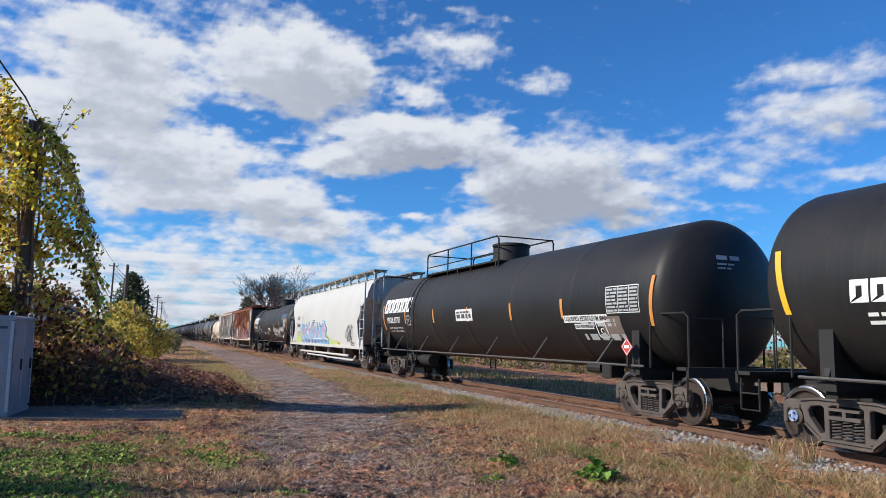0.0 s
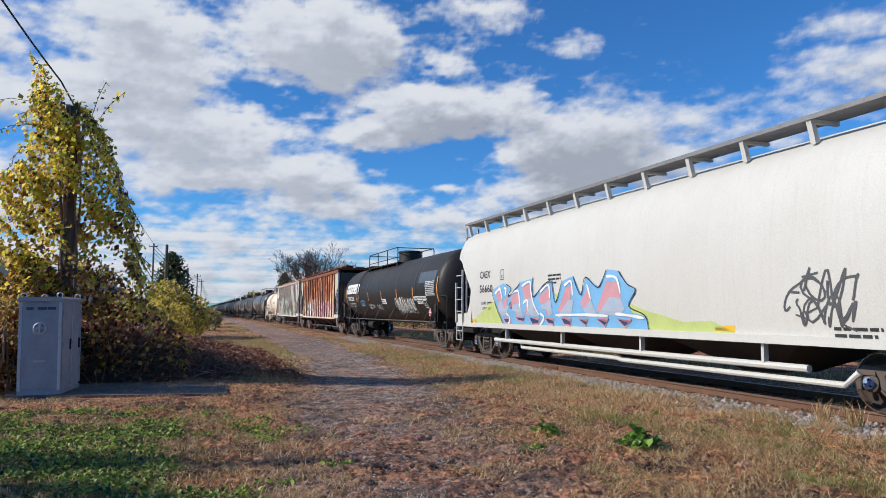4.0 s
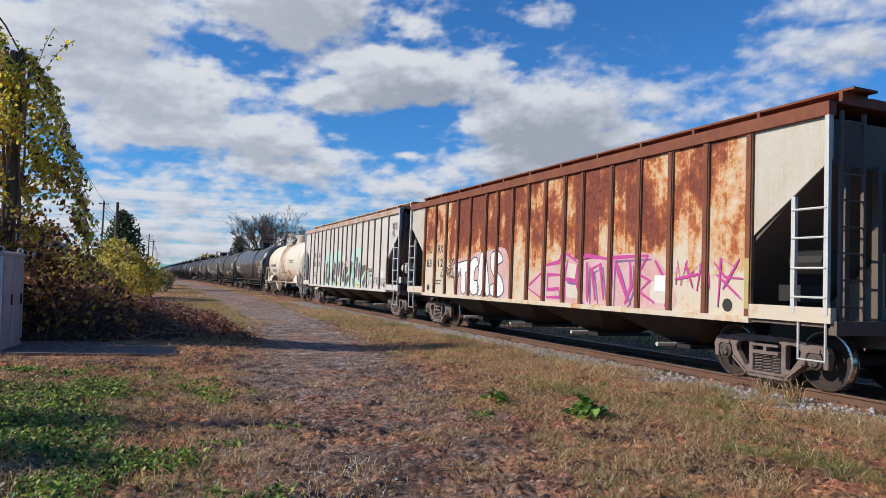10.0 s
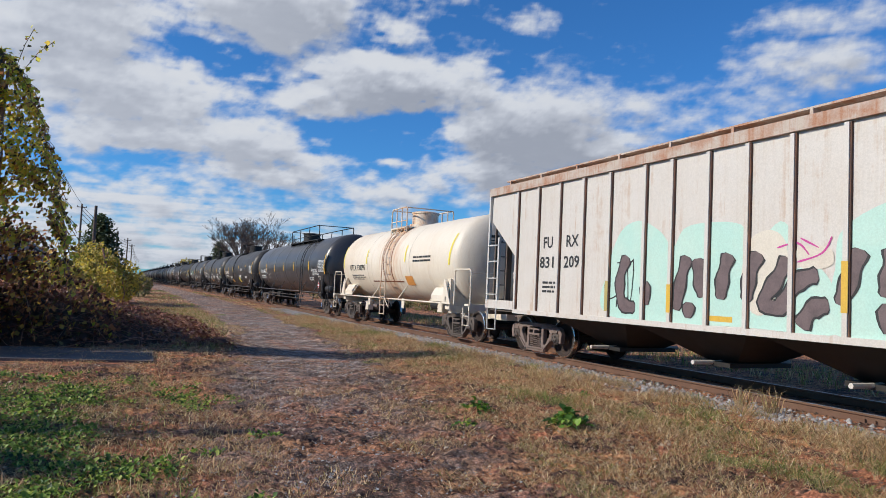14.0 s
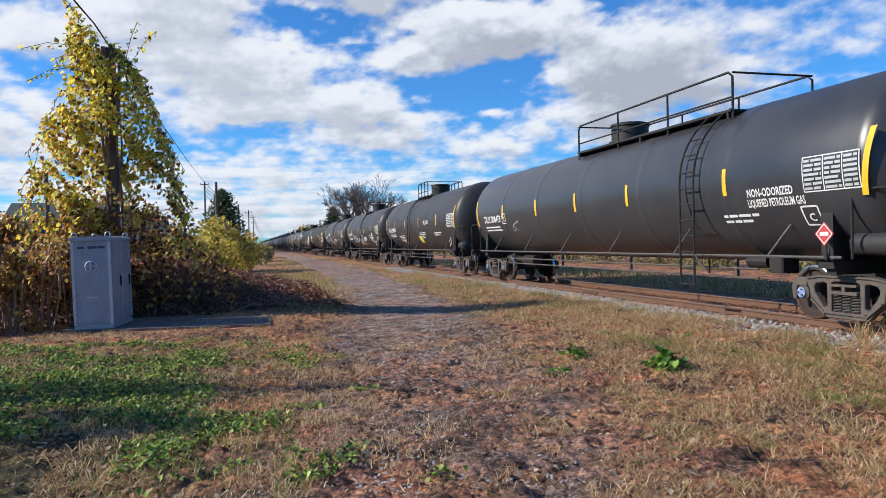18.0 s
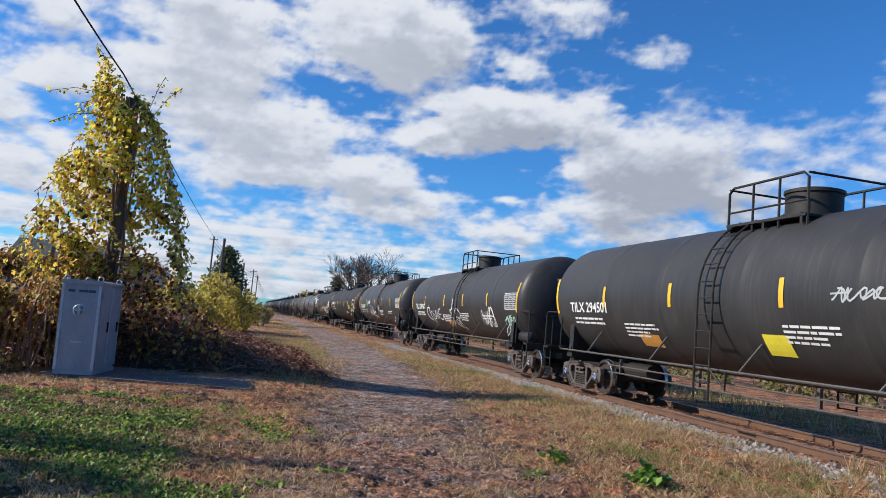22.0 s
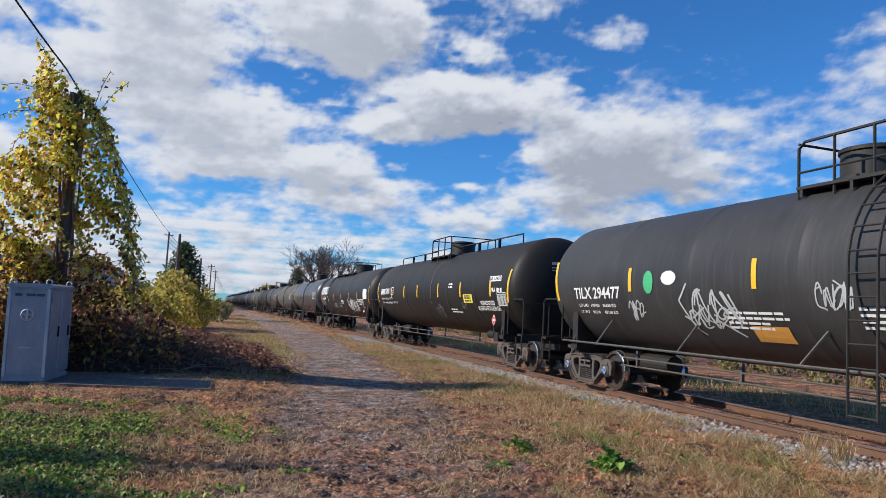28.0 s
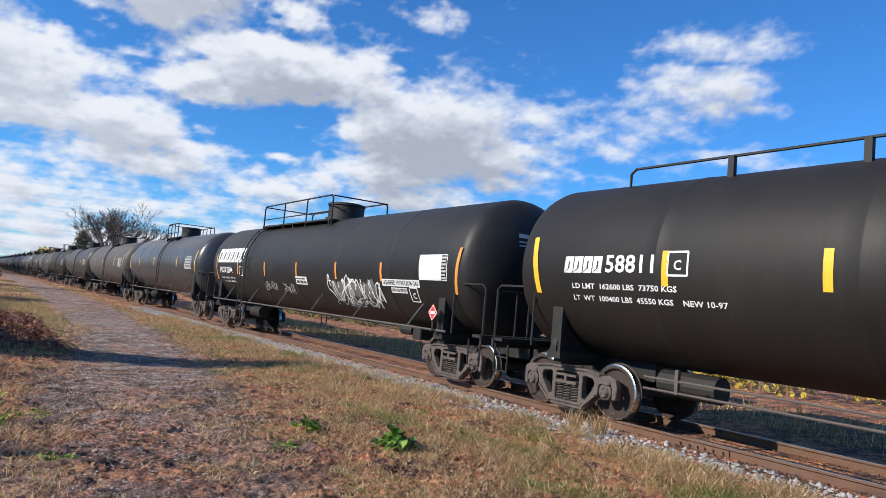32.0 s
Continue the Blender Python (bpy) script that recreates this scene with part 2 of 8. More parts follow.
M["green_blot"] = plain("bright green sticker", (0.06, 0.42, 0.18), 0.5)
M["bluegrey_panel"] = plain("blue grey repaint patch", (0.055, 0.075, 0.10), 0.5)
M["box"] = worn("galvanised grey paint", (0.37, 0.37, 0.40), (0.22, 0.22, 0.24), 0.5, 0.1, 2.2, 0.6, 0.35, 30)
M["box_edge"] = worn("bright worn sheet edge", (0.56, 0.56, 0.58), (0.33, 0.33, 0.35), 0.45, 0.2, 5.0, 0.6)
M["concrete"] = worn("old concrete", (0.14, 0.115, 0.105), (0.075, 0.062, 0.058), 0.95, 0, 2.0, 0.6, 0, 25, 0.4)
M["pole"] = worn("weathered pole wood", (0.13, 0.10, 0.08), (0.07, 0.055, 0.045), 0.95, 0, 3.0, 0.6, 0.3, 30, 0.4)
M["bark"] = worn("bark", (0.17, 0.135, 0.115), (0.09, 0.075, 0.065), 0.95, 0, 5.0, 0.6, 0, 20, 0.5)
M["twig"] = worn("dry brown stems", (0.30, 0.18, 0.135), (0.14, 0.085, 0.065), 0.95, 0, 5.0, 0.6, 0, 20, 0.3)
M["bearing_blue"] = worn("blue and white bearing label", (0.12, 0.22, 0.45), (0.6, 0.62, 0.66), 0.5, 0, 14.0, 0.9)
M["trim_rusty"] = worn("beige trim with rust", (0.44, 0.37, 0.31), (0.33, 0.13, 0.055), 0.7, 0, 2.6, 1.2, 0.9)
M["mustard"] = plain("faded mustard strip", (0.42, 0.33, 0.12), 0.6)
M["ink"] = plain("grey black marker", (0.075, 0.075, 0.08), 0.6)
M["chalk_seam"] = plain("shadowed jacket joint", (0.34, 0.29, 0.22), 0.7)
M["chalk"] = plain("pale scraped paint", (0.13, 0.125, 0.12), 0.7)
M["tank_far"] = worn("dusty grey brown tank paint", (0.050, 0.046, 0.042), (0.10, 0.09, 0.08), 0.6, 0, 0.5, 0.6, 0.8)
M["cream"] = worn("cream hopper paint", (0.50, 0.46, 0.38), (0.40, 0.27, 0.17), 0.6, 0, 1.2, 0.6, 0.4)
# bed and inner stones toned dark to deepen the shade under the train
M["ballast_dark"] = worn("track bed darkened for train shade", (0.050, 0.040, 0.034), (0.11, 0.088, 0.075), 0.95, 0, 6.0, 0.8, 0, 40, 0.8)
M["heap_leaf"] = leafy("brown dead leaves", [(0.0, (0.22, 0.080, 0.050)), (0.4, (0.11, 0.040, 0.026)), (0.75, (0.34, 0.15, 0.085)), (1.0, (0.17, 0.15, 0.045))], 0.2)
M["heap_earth"] = worn("dark litter", (0.07, 0.038, 0.028), (0.12, 0.066, 0.046), 0.95, 0, 4.0, 0.6, 0, 30, 0.5)
M["cane"] = leafy("dead red brown canes", [(0.0, (0.24, 0.095, 0.06)), (0.4, (0.38, 0.17, 0.11)), (0.7, (0.12, 0.045, 0.03)), (1.0, (0.56, 0.32, 0.22))], 0.0)
M["wire"] = plain("wire", (0.02, 0.02, 0.02), 0.6)


def rust_hopper():
    """Cream paint eaten by rust: heavy in the upper middle of the side, each panel its own, running down in streaks."""
    m, nt, b, out = shader("rusted beige hopper paint")
    v = coords(nt)
    sep = nt.nodes.new("ShaderNodeSeparateXYZ")
    nt.links.new(v, sep.inputs[0])
    y, z = sep.outputs[1], sep.outputs[2]
    n1 = noise_tex(nt, coords(nt, (1, 1.0, 0.8)), 1.5, 10, 0.62).outputs[0]
    n2 = noise_tex(nt, v, 9.0, 7, 0.72).outputs[0]
    streak = noise_tex(nt, coords(nt, (1, 6.0, 0.35)), 1.6, 5, 0.7).outputs[0]
    cell = node(nt, "ShaderNodeTexWhiteNoise")
    cell.noise_dimensions = "1D"
    nt.links.new(mathn(nt, "FLOOR", mathn(nt, "MULTIPLY", mathn(nt, "ADD", y, 20.05), 1.115)), cell.inputs["W"])
    low = node(nt, "ShaderNodeMapRange", Value=z, i1=1.5, i2=2.6, i3=-0.20, i4=0.075).outputs[0]
    ends = node(nt, "ShaderNodeMapRange", Value=mathn(nt, "ABSOLUTE", mathn(nt, "ADD", y, -0.6)), i1=3.8, i2=7.2, i3=0.035, i4=-0.10).outputs[0]
    sum_ = mathn(nt, "ADD", n1, mathn(nt, "MULTIPLY", mathn(nt, "SUBTRACT", n2, 0.5), 0.58))
    sum_ = mathn(nt, "ADD", sum_, mathn(nt, "MULTIPLY", mathn(nt, "SUBTRACT", streak, 0.5), 0.20))
    sum_ = mathn(nt, "ADD", sum_, mathn(nt, "MULTIPLY", mathn(nt, "SUBTRACT", cell.outputs[0], 0.5), 0.15))
    sum_ = mathn(nt, "ADD", sum_, mathn(nt, "ADD", low, ends))
    mask = ramp(nt, sum_, [(0.475, (0, 0, 0)), (0.515, (1, 1, 1))])
    halo = ramp(nt, sum_, [(0.30, (0, 0, 0)), (0.48, (1, 1, 1))])
    core = ramp(nt, sum_, [(0.53, (0, 0, 0)), (0.60, (1, 1, 1))])
    paint = mixc(nt, halo, (0.56, 0.48, 0.37), (0.52, 0.27, 0.105))
    rust = ramp(nt, n2, [(0.32, (0.20, 0.040, 0.014)), (0.5, (0.36, 0.095, 0.026)), (0.70, (0.56, 0.22, 0.07))])
    deep = ramp(nt, n2, [(0.35, (0.075, 0.016, 0.009)), (0.55, (0.19, 0.038, 0.015)), (0.72, (0.33, 0.085, 0.026))])
    rust = mixc(nt, core, rust, deep)
    nt.links.new(mixc(nt, mask, paint, rust), b.inputs["Base Color"])
    b.inputs["Roughness"].default_value = 0.75
    bumped(nt, b, mathn(nt, "ADD", mathn(nt, "MULTIPLY", mask, 0.5), n2), 0.35, 0.006)
    return m


M["rust_hopper"] = rust_hopper()
M["rust"] = worn("rust brown steel", (0.17, 0.050, 0.026), (0.30, 0.115, 0.055), 0.85, 0.1, 2.5, 0.7, 0.3)
M["vine"] = leafy("vine leaves", [(0.0, (0.46, 0.48, 0.05)), (0.3, (0.90, 0.80, 0.13)), (0.6, (0.95, 0.66, 0.11)), (0.75, (0.50, 0.22, 0.08)), (0.86, (0.07, 0.06, 0.018)), (0.93, (0.15, 0.13, 0.03)), (1.0, (0.62, 0.60, 0.08))], 0.5)
M["vine_low"] = leafy("red and brown vine leaves", [(0.0, (0.70, 0.36, 0.10)), (0.25, (0.46, 0.18, 0.09)), (0.5, (0.13, 0.05, 0.035)), (0.7, (0.06, 0.03, 0.02)), (0.85, (0.78, 0.54, 0.13)), (1.0, (0.17, 0.13, 0.035))], 0.4)
M["shrub"] = leafy("yellow green shrub leaves", [(0.0, (0.42, 0.38, 0.045)), (0.5, (0.62, 0.46, 0.07)), (0.8, (0.30, 0.20, 0.05)), (1.0, (0.16, 0.22, 0.03))], 0.4)
M["hedge"] = leafy("autumn hedge leaves", [(0.0, (0.52, 0.30, 0.06)), (0.3, (0.36, 0.15, 0.07)), (0.55, (0.72, 0.56, 0.12)), (0.7, (0.22, 0.09, 0.05)), (0.85, (0.16, 0.07, 0.045)), (1.0, (0.30, 0.24, 0.07))], 0.5)
M["conifer"] = leafy("conifer foliage", [(0.0, (0.07, 0.10, 0.05)), (1.0, (0.13, 0.16, 0.075))], 0.3)
M["weed"] = leafy("green weed leaves", [(0.0, (0.018, 0.055, 0.010)), (0.4, (0.075, 0.19, 0.022)), (0.75, (0.22, 0.36, 0.045)), (1.0, (0.48, 0.50, 0.11))], 0.35)
M["clover"] = leafy("dull green ground cover", [(0.0, (0.018, 0.05, 0.010)), (0.35, (0.075, 0.16, 0.022)), (0.7, (0.23, 0.36, 0.05)), (1.0, (0.52, 0.56, 0.13))], 0.4)
M["drygrass"] = leafy("dry grass blades", [(0.0, (0.42, 0.20, 0.09)), (0.3, (0.73, 0.51, 0.26)), (0.5, (0.26, 0.105, 0.05)), (0.72, (0.86, 0.68, 0.42)), (0.88, (0.38, 0.32, 0.10)), (1.0, (0.12, 0.10, 0.035))], 0.3)
M["greengrass"] = leafy("green grass blades", [(0.0, (0.10, 0.17, 0.03)), (0.6, (0.24, 0.28, 0.06)), (1.0, (0.48, 0.40, 0.14))], 0.3)
M["litter"] = leafy("fallen leaves", [(0.0, (0.26, 0.13, 0.065)), (0.4, (0.36, 0.21, 0.12)), (0.7, (0.13, 0.065, 0.04)), (1.0, (0.60, 0.48, 0.34))], 0.2)
M["farleaf"] = leafy("far autumn foliage", [(0.0, (0.20, 0.17, 0.04)), (0.5, (0.10, 0.11, 0.04)), (1.0, (0.28, 0.20, 0.06))], 0.3)


def ground_material():
    """Earth, dry grass thatch, a worn gravel lane and green patches, laid out by place."""
    m, nt, b, out = shader("ground of dry grass, gravel lane and leaf litter")
    v = coords(nt)
    sep = nt.nodes.new("ShaderNodeSeparateXYZ")
    nt.links.new(v, sep.inputs[0])
    x, y = sep.outputs[0], sep.outputs[1]
    wob = noise_tex(nt, v, 0.55, 5, 0.65).outputs[0]
    mid = noise_tex(nt, v, 3.0, 5, 0.65).outputs[0]
    fine = noise_tex(nt, v, 16.0, 6, 0.78).outputs[0]
    grit = noise_tex(nt, v, 45.0, 5, 0.75).outputs[0]
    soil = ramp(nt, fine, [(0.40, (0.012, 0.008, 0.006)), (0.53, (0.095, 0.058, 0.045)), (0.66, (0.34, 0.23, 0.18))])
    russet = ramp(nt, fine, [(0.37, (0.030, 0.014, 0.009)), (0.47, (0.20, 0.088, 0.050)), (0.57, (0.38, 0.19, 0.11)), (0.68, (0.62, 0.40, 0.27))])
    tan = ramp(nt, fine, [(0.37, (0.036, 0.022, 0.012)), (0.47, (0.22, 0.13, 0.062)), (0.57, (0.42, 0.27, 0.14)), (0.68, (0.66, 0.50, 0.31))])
    p1 = noise_tex(nt, coords(nt, (0.7, 1.0, 1.0)), 1.3, 5, 0.7).outputs[0]
    p2 = noise_tex(nt, coords(nt, (1.0, 1.0, 1.0)), 0.8, 5, 0.7).outputs[0]
    straw = mixc(nt, ramp(nt, p2, [(0.45, (0, 0, 0)), (0.58, (1, 1, 1))]), russet, tan)
    thatch = mixc(nt, ramp(nt, p1, [(0.43, (0, 0, 0)), (0.53, (1, 1, 1))]), soil, straw)
    thatch = mixc(nt, 1.0, thatch, (1.48, 1.19, 1.06), "MULTIPLY")
    stone = ramp(nt, grit, [(0.36, (0.020, 0.016, 0.015)), (0.46, (0.17, 0.145, 0.138)), (0.57, (0.40, 0.365, 0.355)), (0.68, (0.76, 0.71, 0.69))])
    stone = mixc(nt, ramp(nt, mid, [(0.40, (0, 0, 0)), (0.56, (1, 1, 1))]), mixc(nt, 0.8, stone, soil), stone)
    dark = noise_tex(nt, coords(nt, (0.55, 1.5, 1.0)), 1.1, 5, 0.7).outputs[0]
    stone = mixc(nt, 1.0, stone, (1.36, 1.25, 1.18), "MULTIPLY")
    stone = mixc(nt, ramp(nt, dark, [(0.46, (0, 0, 0)), (0.54, (1, 1, 1))]), stone, mixc(nt, 0.35, soil, stone))
    # lane: its middle line swings over to run beside the track
    cx = mathn(nt, "MULTIPLY", mathn(nt, "SUBTRACT", 1.0, mathn(nt, "EXPONENT", mathn(nt, "MULTIPLY", mathn(nt, "MAXIMUM", y, -5.0), -1 / 18))), 6.0)
    off = mathn(nt, "ABSOLUTE", mathn(nt, "SUBTRACT", x, cx))
    edge = mathn(nt, "ADD", mathn(nt, "MULTIPLY", mathn(nt, "SUBTRACT", wob, 0.5), 2.6), mathn(nt, "MULTIPLY", mathn(nt, "SUBTRACT", mid, 0.5), 1.2))
    lane = node(nt, "ShaderNodeMapRange", Value=mathn(nt, "ADD", off, edge), i1=1.95, i2=1.25, i3=0.0, i4=1.0).outputs[0]
    far = node(nt, "ShaderNodeMapRange", Value=y, i1=6.0, i2=13.0, i3=0.5, i4=1.0).outputs[0]
    patchy = ramp(nt, noise_tex(nt, coords(nt, (0.8, 1.0, 1.0)), 0.9, 7, 0.75).outputs[0], [(0.40, (0.30, 0.30, 0.30)), (0.54, (1, 1, 1))])
    lane = mathn(nt, "MULTIPLY", mathn(nt, "MULTIPLY", lane, far), patchy)
    col = mixc(nt, lane, thatch, stone)
    # tufts and hollows: dead grass pale over dark earth, tuft shade put into the colour
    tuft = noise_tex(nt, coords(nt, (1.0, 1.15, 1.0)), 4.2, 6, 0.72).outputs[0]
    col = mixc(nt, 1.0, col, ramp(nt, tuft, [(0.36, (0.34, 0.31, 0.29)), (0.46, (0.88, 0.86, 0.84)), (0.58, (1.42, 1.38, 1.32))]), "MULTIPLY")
    # green patch to the left of the lane; dark stops paint shadow between the leaves
    gm = node(nt, "ShaderNodeMapRange", Value=mathn(nt, "ADD", x, mathn(nt, "MULTIPLY", mathn(nt, "SUBTRACT", wob, 0.5), 4.0)), i1=0.2, i2=-1.4, i3=0.0, i4=1.0).outputs[0]
    gm2 = node(nt, "ShaderNodeMapRange", Value=y, i1=12.5, i2=10.5, i3=0.0, i4=1.0).outputs[0]
    green = ramp(nt, fine, [(0.40, (0.008, 0.011, 0.004)), (0.64, (0.09, 0.12, 0.022))])
    col = mixc(nt, mathn(nt, "MULTIPLY", mathn(nt, "MULTIPLY", gm, gm2), 0.75), col, green)
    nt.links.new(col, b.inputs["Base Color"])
    b.inputs["Roughness"].default_value = 0.95
    hh = mathn(nt, "ADD", mathn(nt, "MULTIPLY", fine, 0.7), mathn(nt, "MULTIPLY", grit, 0.3))
    bumped(nt, b, hh, 1.0, 0.08)
    return m


M["ground"] = ground_material()


def ballast_material():
    m, nt, b, out = shader("grey ballast stones")
    g = nt.nodes.new("ShaderNodeNewGeometry")
    col = ramp(nt, g.outputs["Random Per Island"], [(0.0, (0.14, 0.125, 0.115)), (0.45, (0.33, 0.31, 0.295)), (0.85, (0.52, 0.50, 0.48)), (1.0, (0.22, 0.13, 0.09))])
    n = noise_tex(nt, coords(nt), 60, 3, 0.6).outputs[0]
    nt.links.new(mixc(nt, 0.35, col, ramp(nt, n, [(0.3, (0.1, 0.09, 0.08)), (0.7, (0.5, 0.48, 0.46))])), b.inputs["Base Color"])
    b.inputs["Roughness"].default_value = 0.9
    bumped(nt, b, n, 0.5, 0.01)
    return m


M["ballast"] = ballast_material()

# ---- mesh building ----
class Shape:
    """Vertices, faces and a material slot per face, gathered and then made into one mesh."""

    def __init__(self, *mats):
        self.v, self.f, self.m, self.mats = [], [], [], [M[k] for k in mats]
        self.smooth = False

    def add(self, verts, faces, slot=0):
        o = len(self.v)
        self.v += [tuple(p) for p in verts]
        self.f += [tuple(i + o for i in f) for f in faces]
        self.m += [slot] * len(faces)
        return self

    def box(self, x0, x1, y0, y1, z0, z1, slot=0, ch=0.0):
        if ch:
            c = min(ch, (x1 - x0) / 3, (y1 - y0) / 3)
            ring = [(x0 + c, y0), (x1 - c, y0), (x1, y0 + c), (x1, y1 - c), (x1 - c, y1), (x0 + c, y1), (x0, y1 - c), (x0, y0 + c)]
            return self.prism([(a, b) for a, b in ring], z0, z1, "z", slot)
        p = [(x, y, z) for z in (z0, z1) for y in (y0, y1) for x in (x0, x1)]
        return self.add(p, [(0, 2, 3, 1), (4, 5, 7, 6), (0, 1, 5, 4), (2, 6, 7, 3), (0, 4, 6, 2), (1, 3, 7, 5)], slot)

    def prism(self, poly, a, b, axis="z", slot=0):
        """A polygon pushed from a to b along an axis; poly is in the other two axes, in order (x: y z, y: x z, z: x y)."""
        def place(p, h):
            return {"x": (h, p[0], p[1]), "y": (p[0], h, p[1]), "z": (p[0], p[1], h)}[axis]
        n = len(poly)
        area = sum(poly[i][0] * poly[(i + 1) % n][1] - poly[(i + 1) % n][0] * poly[i][1] for i in range(n))
        q = list(poly) if (area > 0) != (axis == "y") else list(poly)[::-1]
        v = [place(p, a) for p in q] + [place(p, b) for p in q]
        f = [tuple(range(n))[::-1], tuple(range(n, 2 * n))] + [(i, (i + 1) % n, n + (i + 1) % n, n + i) for i in range(n)]
        return self.add(v, f, slot)

    def tube(self, pts, r, n=6, slot=0, caps=True):
        pts = [Vector(p) for p in pts]
        rs = r if isinstance(r, (list, tuple)) else [r] * len(pts)
        v, f, up = [], [], None
        for i, p in enumerate(pts):
            d = (pts[min(i + 1, len(pts) - 1)] - pts[max(i - 1, 0)]).normalized()
            if up is None or abs(up.dot(d)) > 0.95:
                up = Vector((0, 0, 1)) if abs(d.z) < 0.9 else Vector((1, 0, 0))
            s = d.cross(up).normalized()
            up = s.cross(d).normalized()
            for k in range(n):
                a = 2 * math.pi * k / n
                v.append(p + (s * math.cos(a) + up * math.sin(a)) * rs[i])
        for i in range(len(pts) - 1):
            for k in range(n):
                f.append((i * n + k, i * n + (k + 1) % n, (i + 1) * n + (k + 1) % n, (i + 1) * n + k))
        if caps:
            f += [tuple(range(n))[::-1], tuple(range((len(pts) - 1) * n, len(pts) * n))]
        return self.add(v, f, slot)

    def revolve(self, prof, axis="y", n=48, centre=(0, 0, 0), slot=0, ends=True):
        """prof: (along, radius) rows; turned about an axis through centre."""
        c, v, f = Vector(centre), [], []
        for h, r in prof:
            for k in range(n):
                a = 2 * math.pi * k / n
                ca, sa = r * math.cos(a), r * math.sin(a)
                v.append(c + Vector({"y": (ca, h, sa), "z": (ca, sa, h), "x": (h, ca, sa)}[axis]))
        for i in range(len(prof) - 1):
            for k in range(n):
                q = (i * n + k, i * n + (k + 1) % n, (i + 1) * n + (k + 1) % n, (i + 1) * n + k)
                f.append(q if axis == "z" else q[::-1] if axis == "y" else q)
        e = tuple(range((len(prof) - 1) * n, len(prof) * n))
        s = tuple(range(n))
        if ends:
            f += [s[::-1], e] if axis != "y" else [s, e[::-1]]
        return self.add(v, f, slot)

    def mesh(self, name):
        me = bpy.data.meshes.new(name)
        me.from_pydata(self.v, [], self.f)
        for k in self.mats:
            me.materials.append(k)
        if len(self.mats) > 1:
            me.polygons.foreach_set("material_index", self.m)
        if self.smooth:
            me.polygons.foreach_set("use_smooth", [True] * len(self.f))
            me.set_sharp_from_angle(angle=radians(38))
        me.update()
        return me


def part(name, shape, parent, label="", at=None):
    """One mesh object under a thing or a part."""
    ob = new(name, shape if isinstance(shape, bpy.types.Mesh) else shape.mesh(name))
    ob.parent = parent
    if at is not None:
        ob.matrix_basis = at
    if label:
        tagged(ob, label)
    return ob


def thing(name, label, category, group="", shape=None, at=None, kind=""):
    ob = new(name, shape.mesh(name) if shape else None)
    tagged(ob, label, category, group, kind)
    if at is not None:
        ob.matrix_basis = at
    return ob


def fast_mesh(name, verts, faces, mats, slots=None):
    """A large mesh from arrays: verts (n, 3), faces (m, 3 or 4)."""
    verts, faces = np.asarray(verts, np.float32), np.asarray(faces, np.int32)
    me = bpy.data.meshes.new(name)
    me.vertices.add(len(verts))
    me.vertices.foreach_set("co", verts.ravel())
    k = faces.shape[1]
    me.loops.add(faces.size)
    me.loops.foreach_set("vertex_index", faces.ravel())
    me.polygons.add(len(faces))
    me.polygons.foreach_set("loop_start", np.arange(0, faces.size, k, dtype=np.int32))
    for m in mats:
        me.materials.append(M[m])
    if slots is not None:
        me.polygons.foreach_set("material_index", np.asarray(slots, np.int32))
    me.update(calc_edges=True)
    return me


rng = np.random.default_rng(7)


def leaf_cloud(name, pos, size, mats, slots=None, flat=0.0, droop=0.5, face=None):
    """Small folded leaves (two triangles each side of a rib) at the places given."""
    n = len(pos)
    a = rng.uniform(0, 2 * np.pi, n)
    tilt = rng.uniform(-1, 1, n) * (1 - flat) * 1.2 - droop * (1 - flat)
    s = size * rng.uniform(0.6, 1.3, n)
    d = np.stack([np.cos(a) * np.cos(tilt), np.sin(a) * np.cos(tilt), np.sin(tilt)], -1)
    w = np.stack([-np.sin(a), np.cos(a), rng.uniform(-0.5, 0.5, n) * (1 - flat)], -1)
    w /= np.linalg.norm(w, axis=1)[:, None]
    if face is not None:
        # leaves turn their faces to the light
        nrm = rng.normal(0, 0.62, (n, 3)) + np.array(face)
        nrm /= np.linalg.norm(nrm, axis=1)[:, None]
        d = np.array([0.0, 0.0, -1.0]) + rng.normal(0, 0.6, (n, 3))
        d -= nrm * (d * nrm).sum(1)[:, None]
        d /= np.linalg.norm(d, axis=1)[:, None]
        w = np.cross(nrm, d)
    up = np.cross(d, w) * 0.18
    p = np.asarray(pos)
    s = s[:, None]
    v = np.stack([p, p + d * s * 0.5 + w * s * 0.42 + up * s, p + d * s, p + d * s * 0.5 - w * s * 0.42 + up * s], 1).reshape(-1, 3)
    i = np.arange(n)[:, None] * 4
    f = np.concatenate([i + [0, 1, 2], i + [0, 2, 3]], 1).reshape(-1, 3)
    return fast_mesh(name, v, f, mats, None if slots is None else np.repeat(slots, 2))


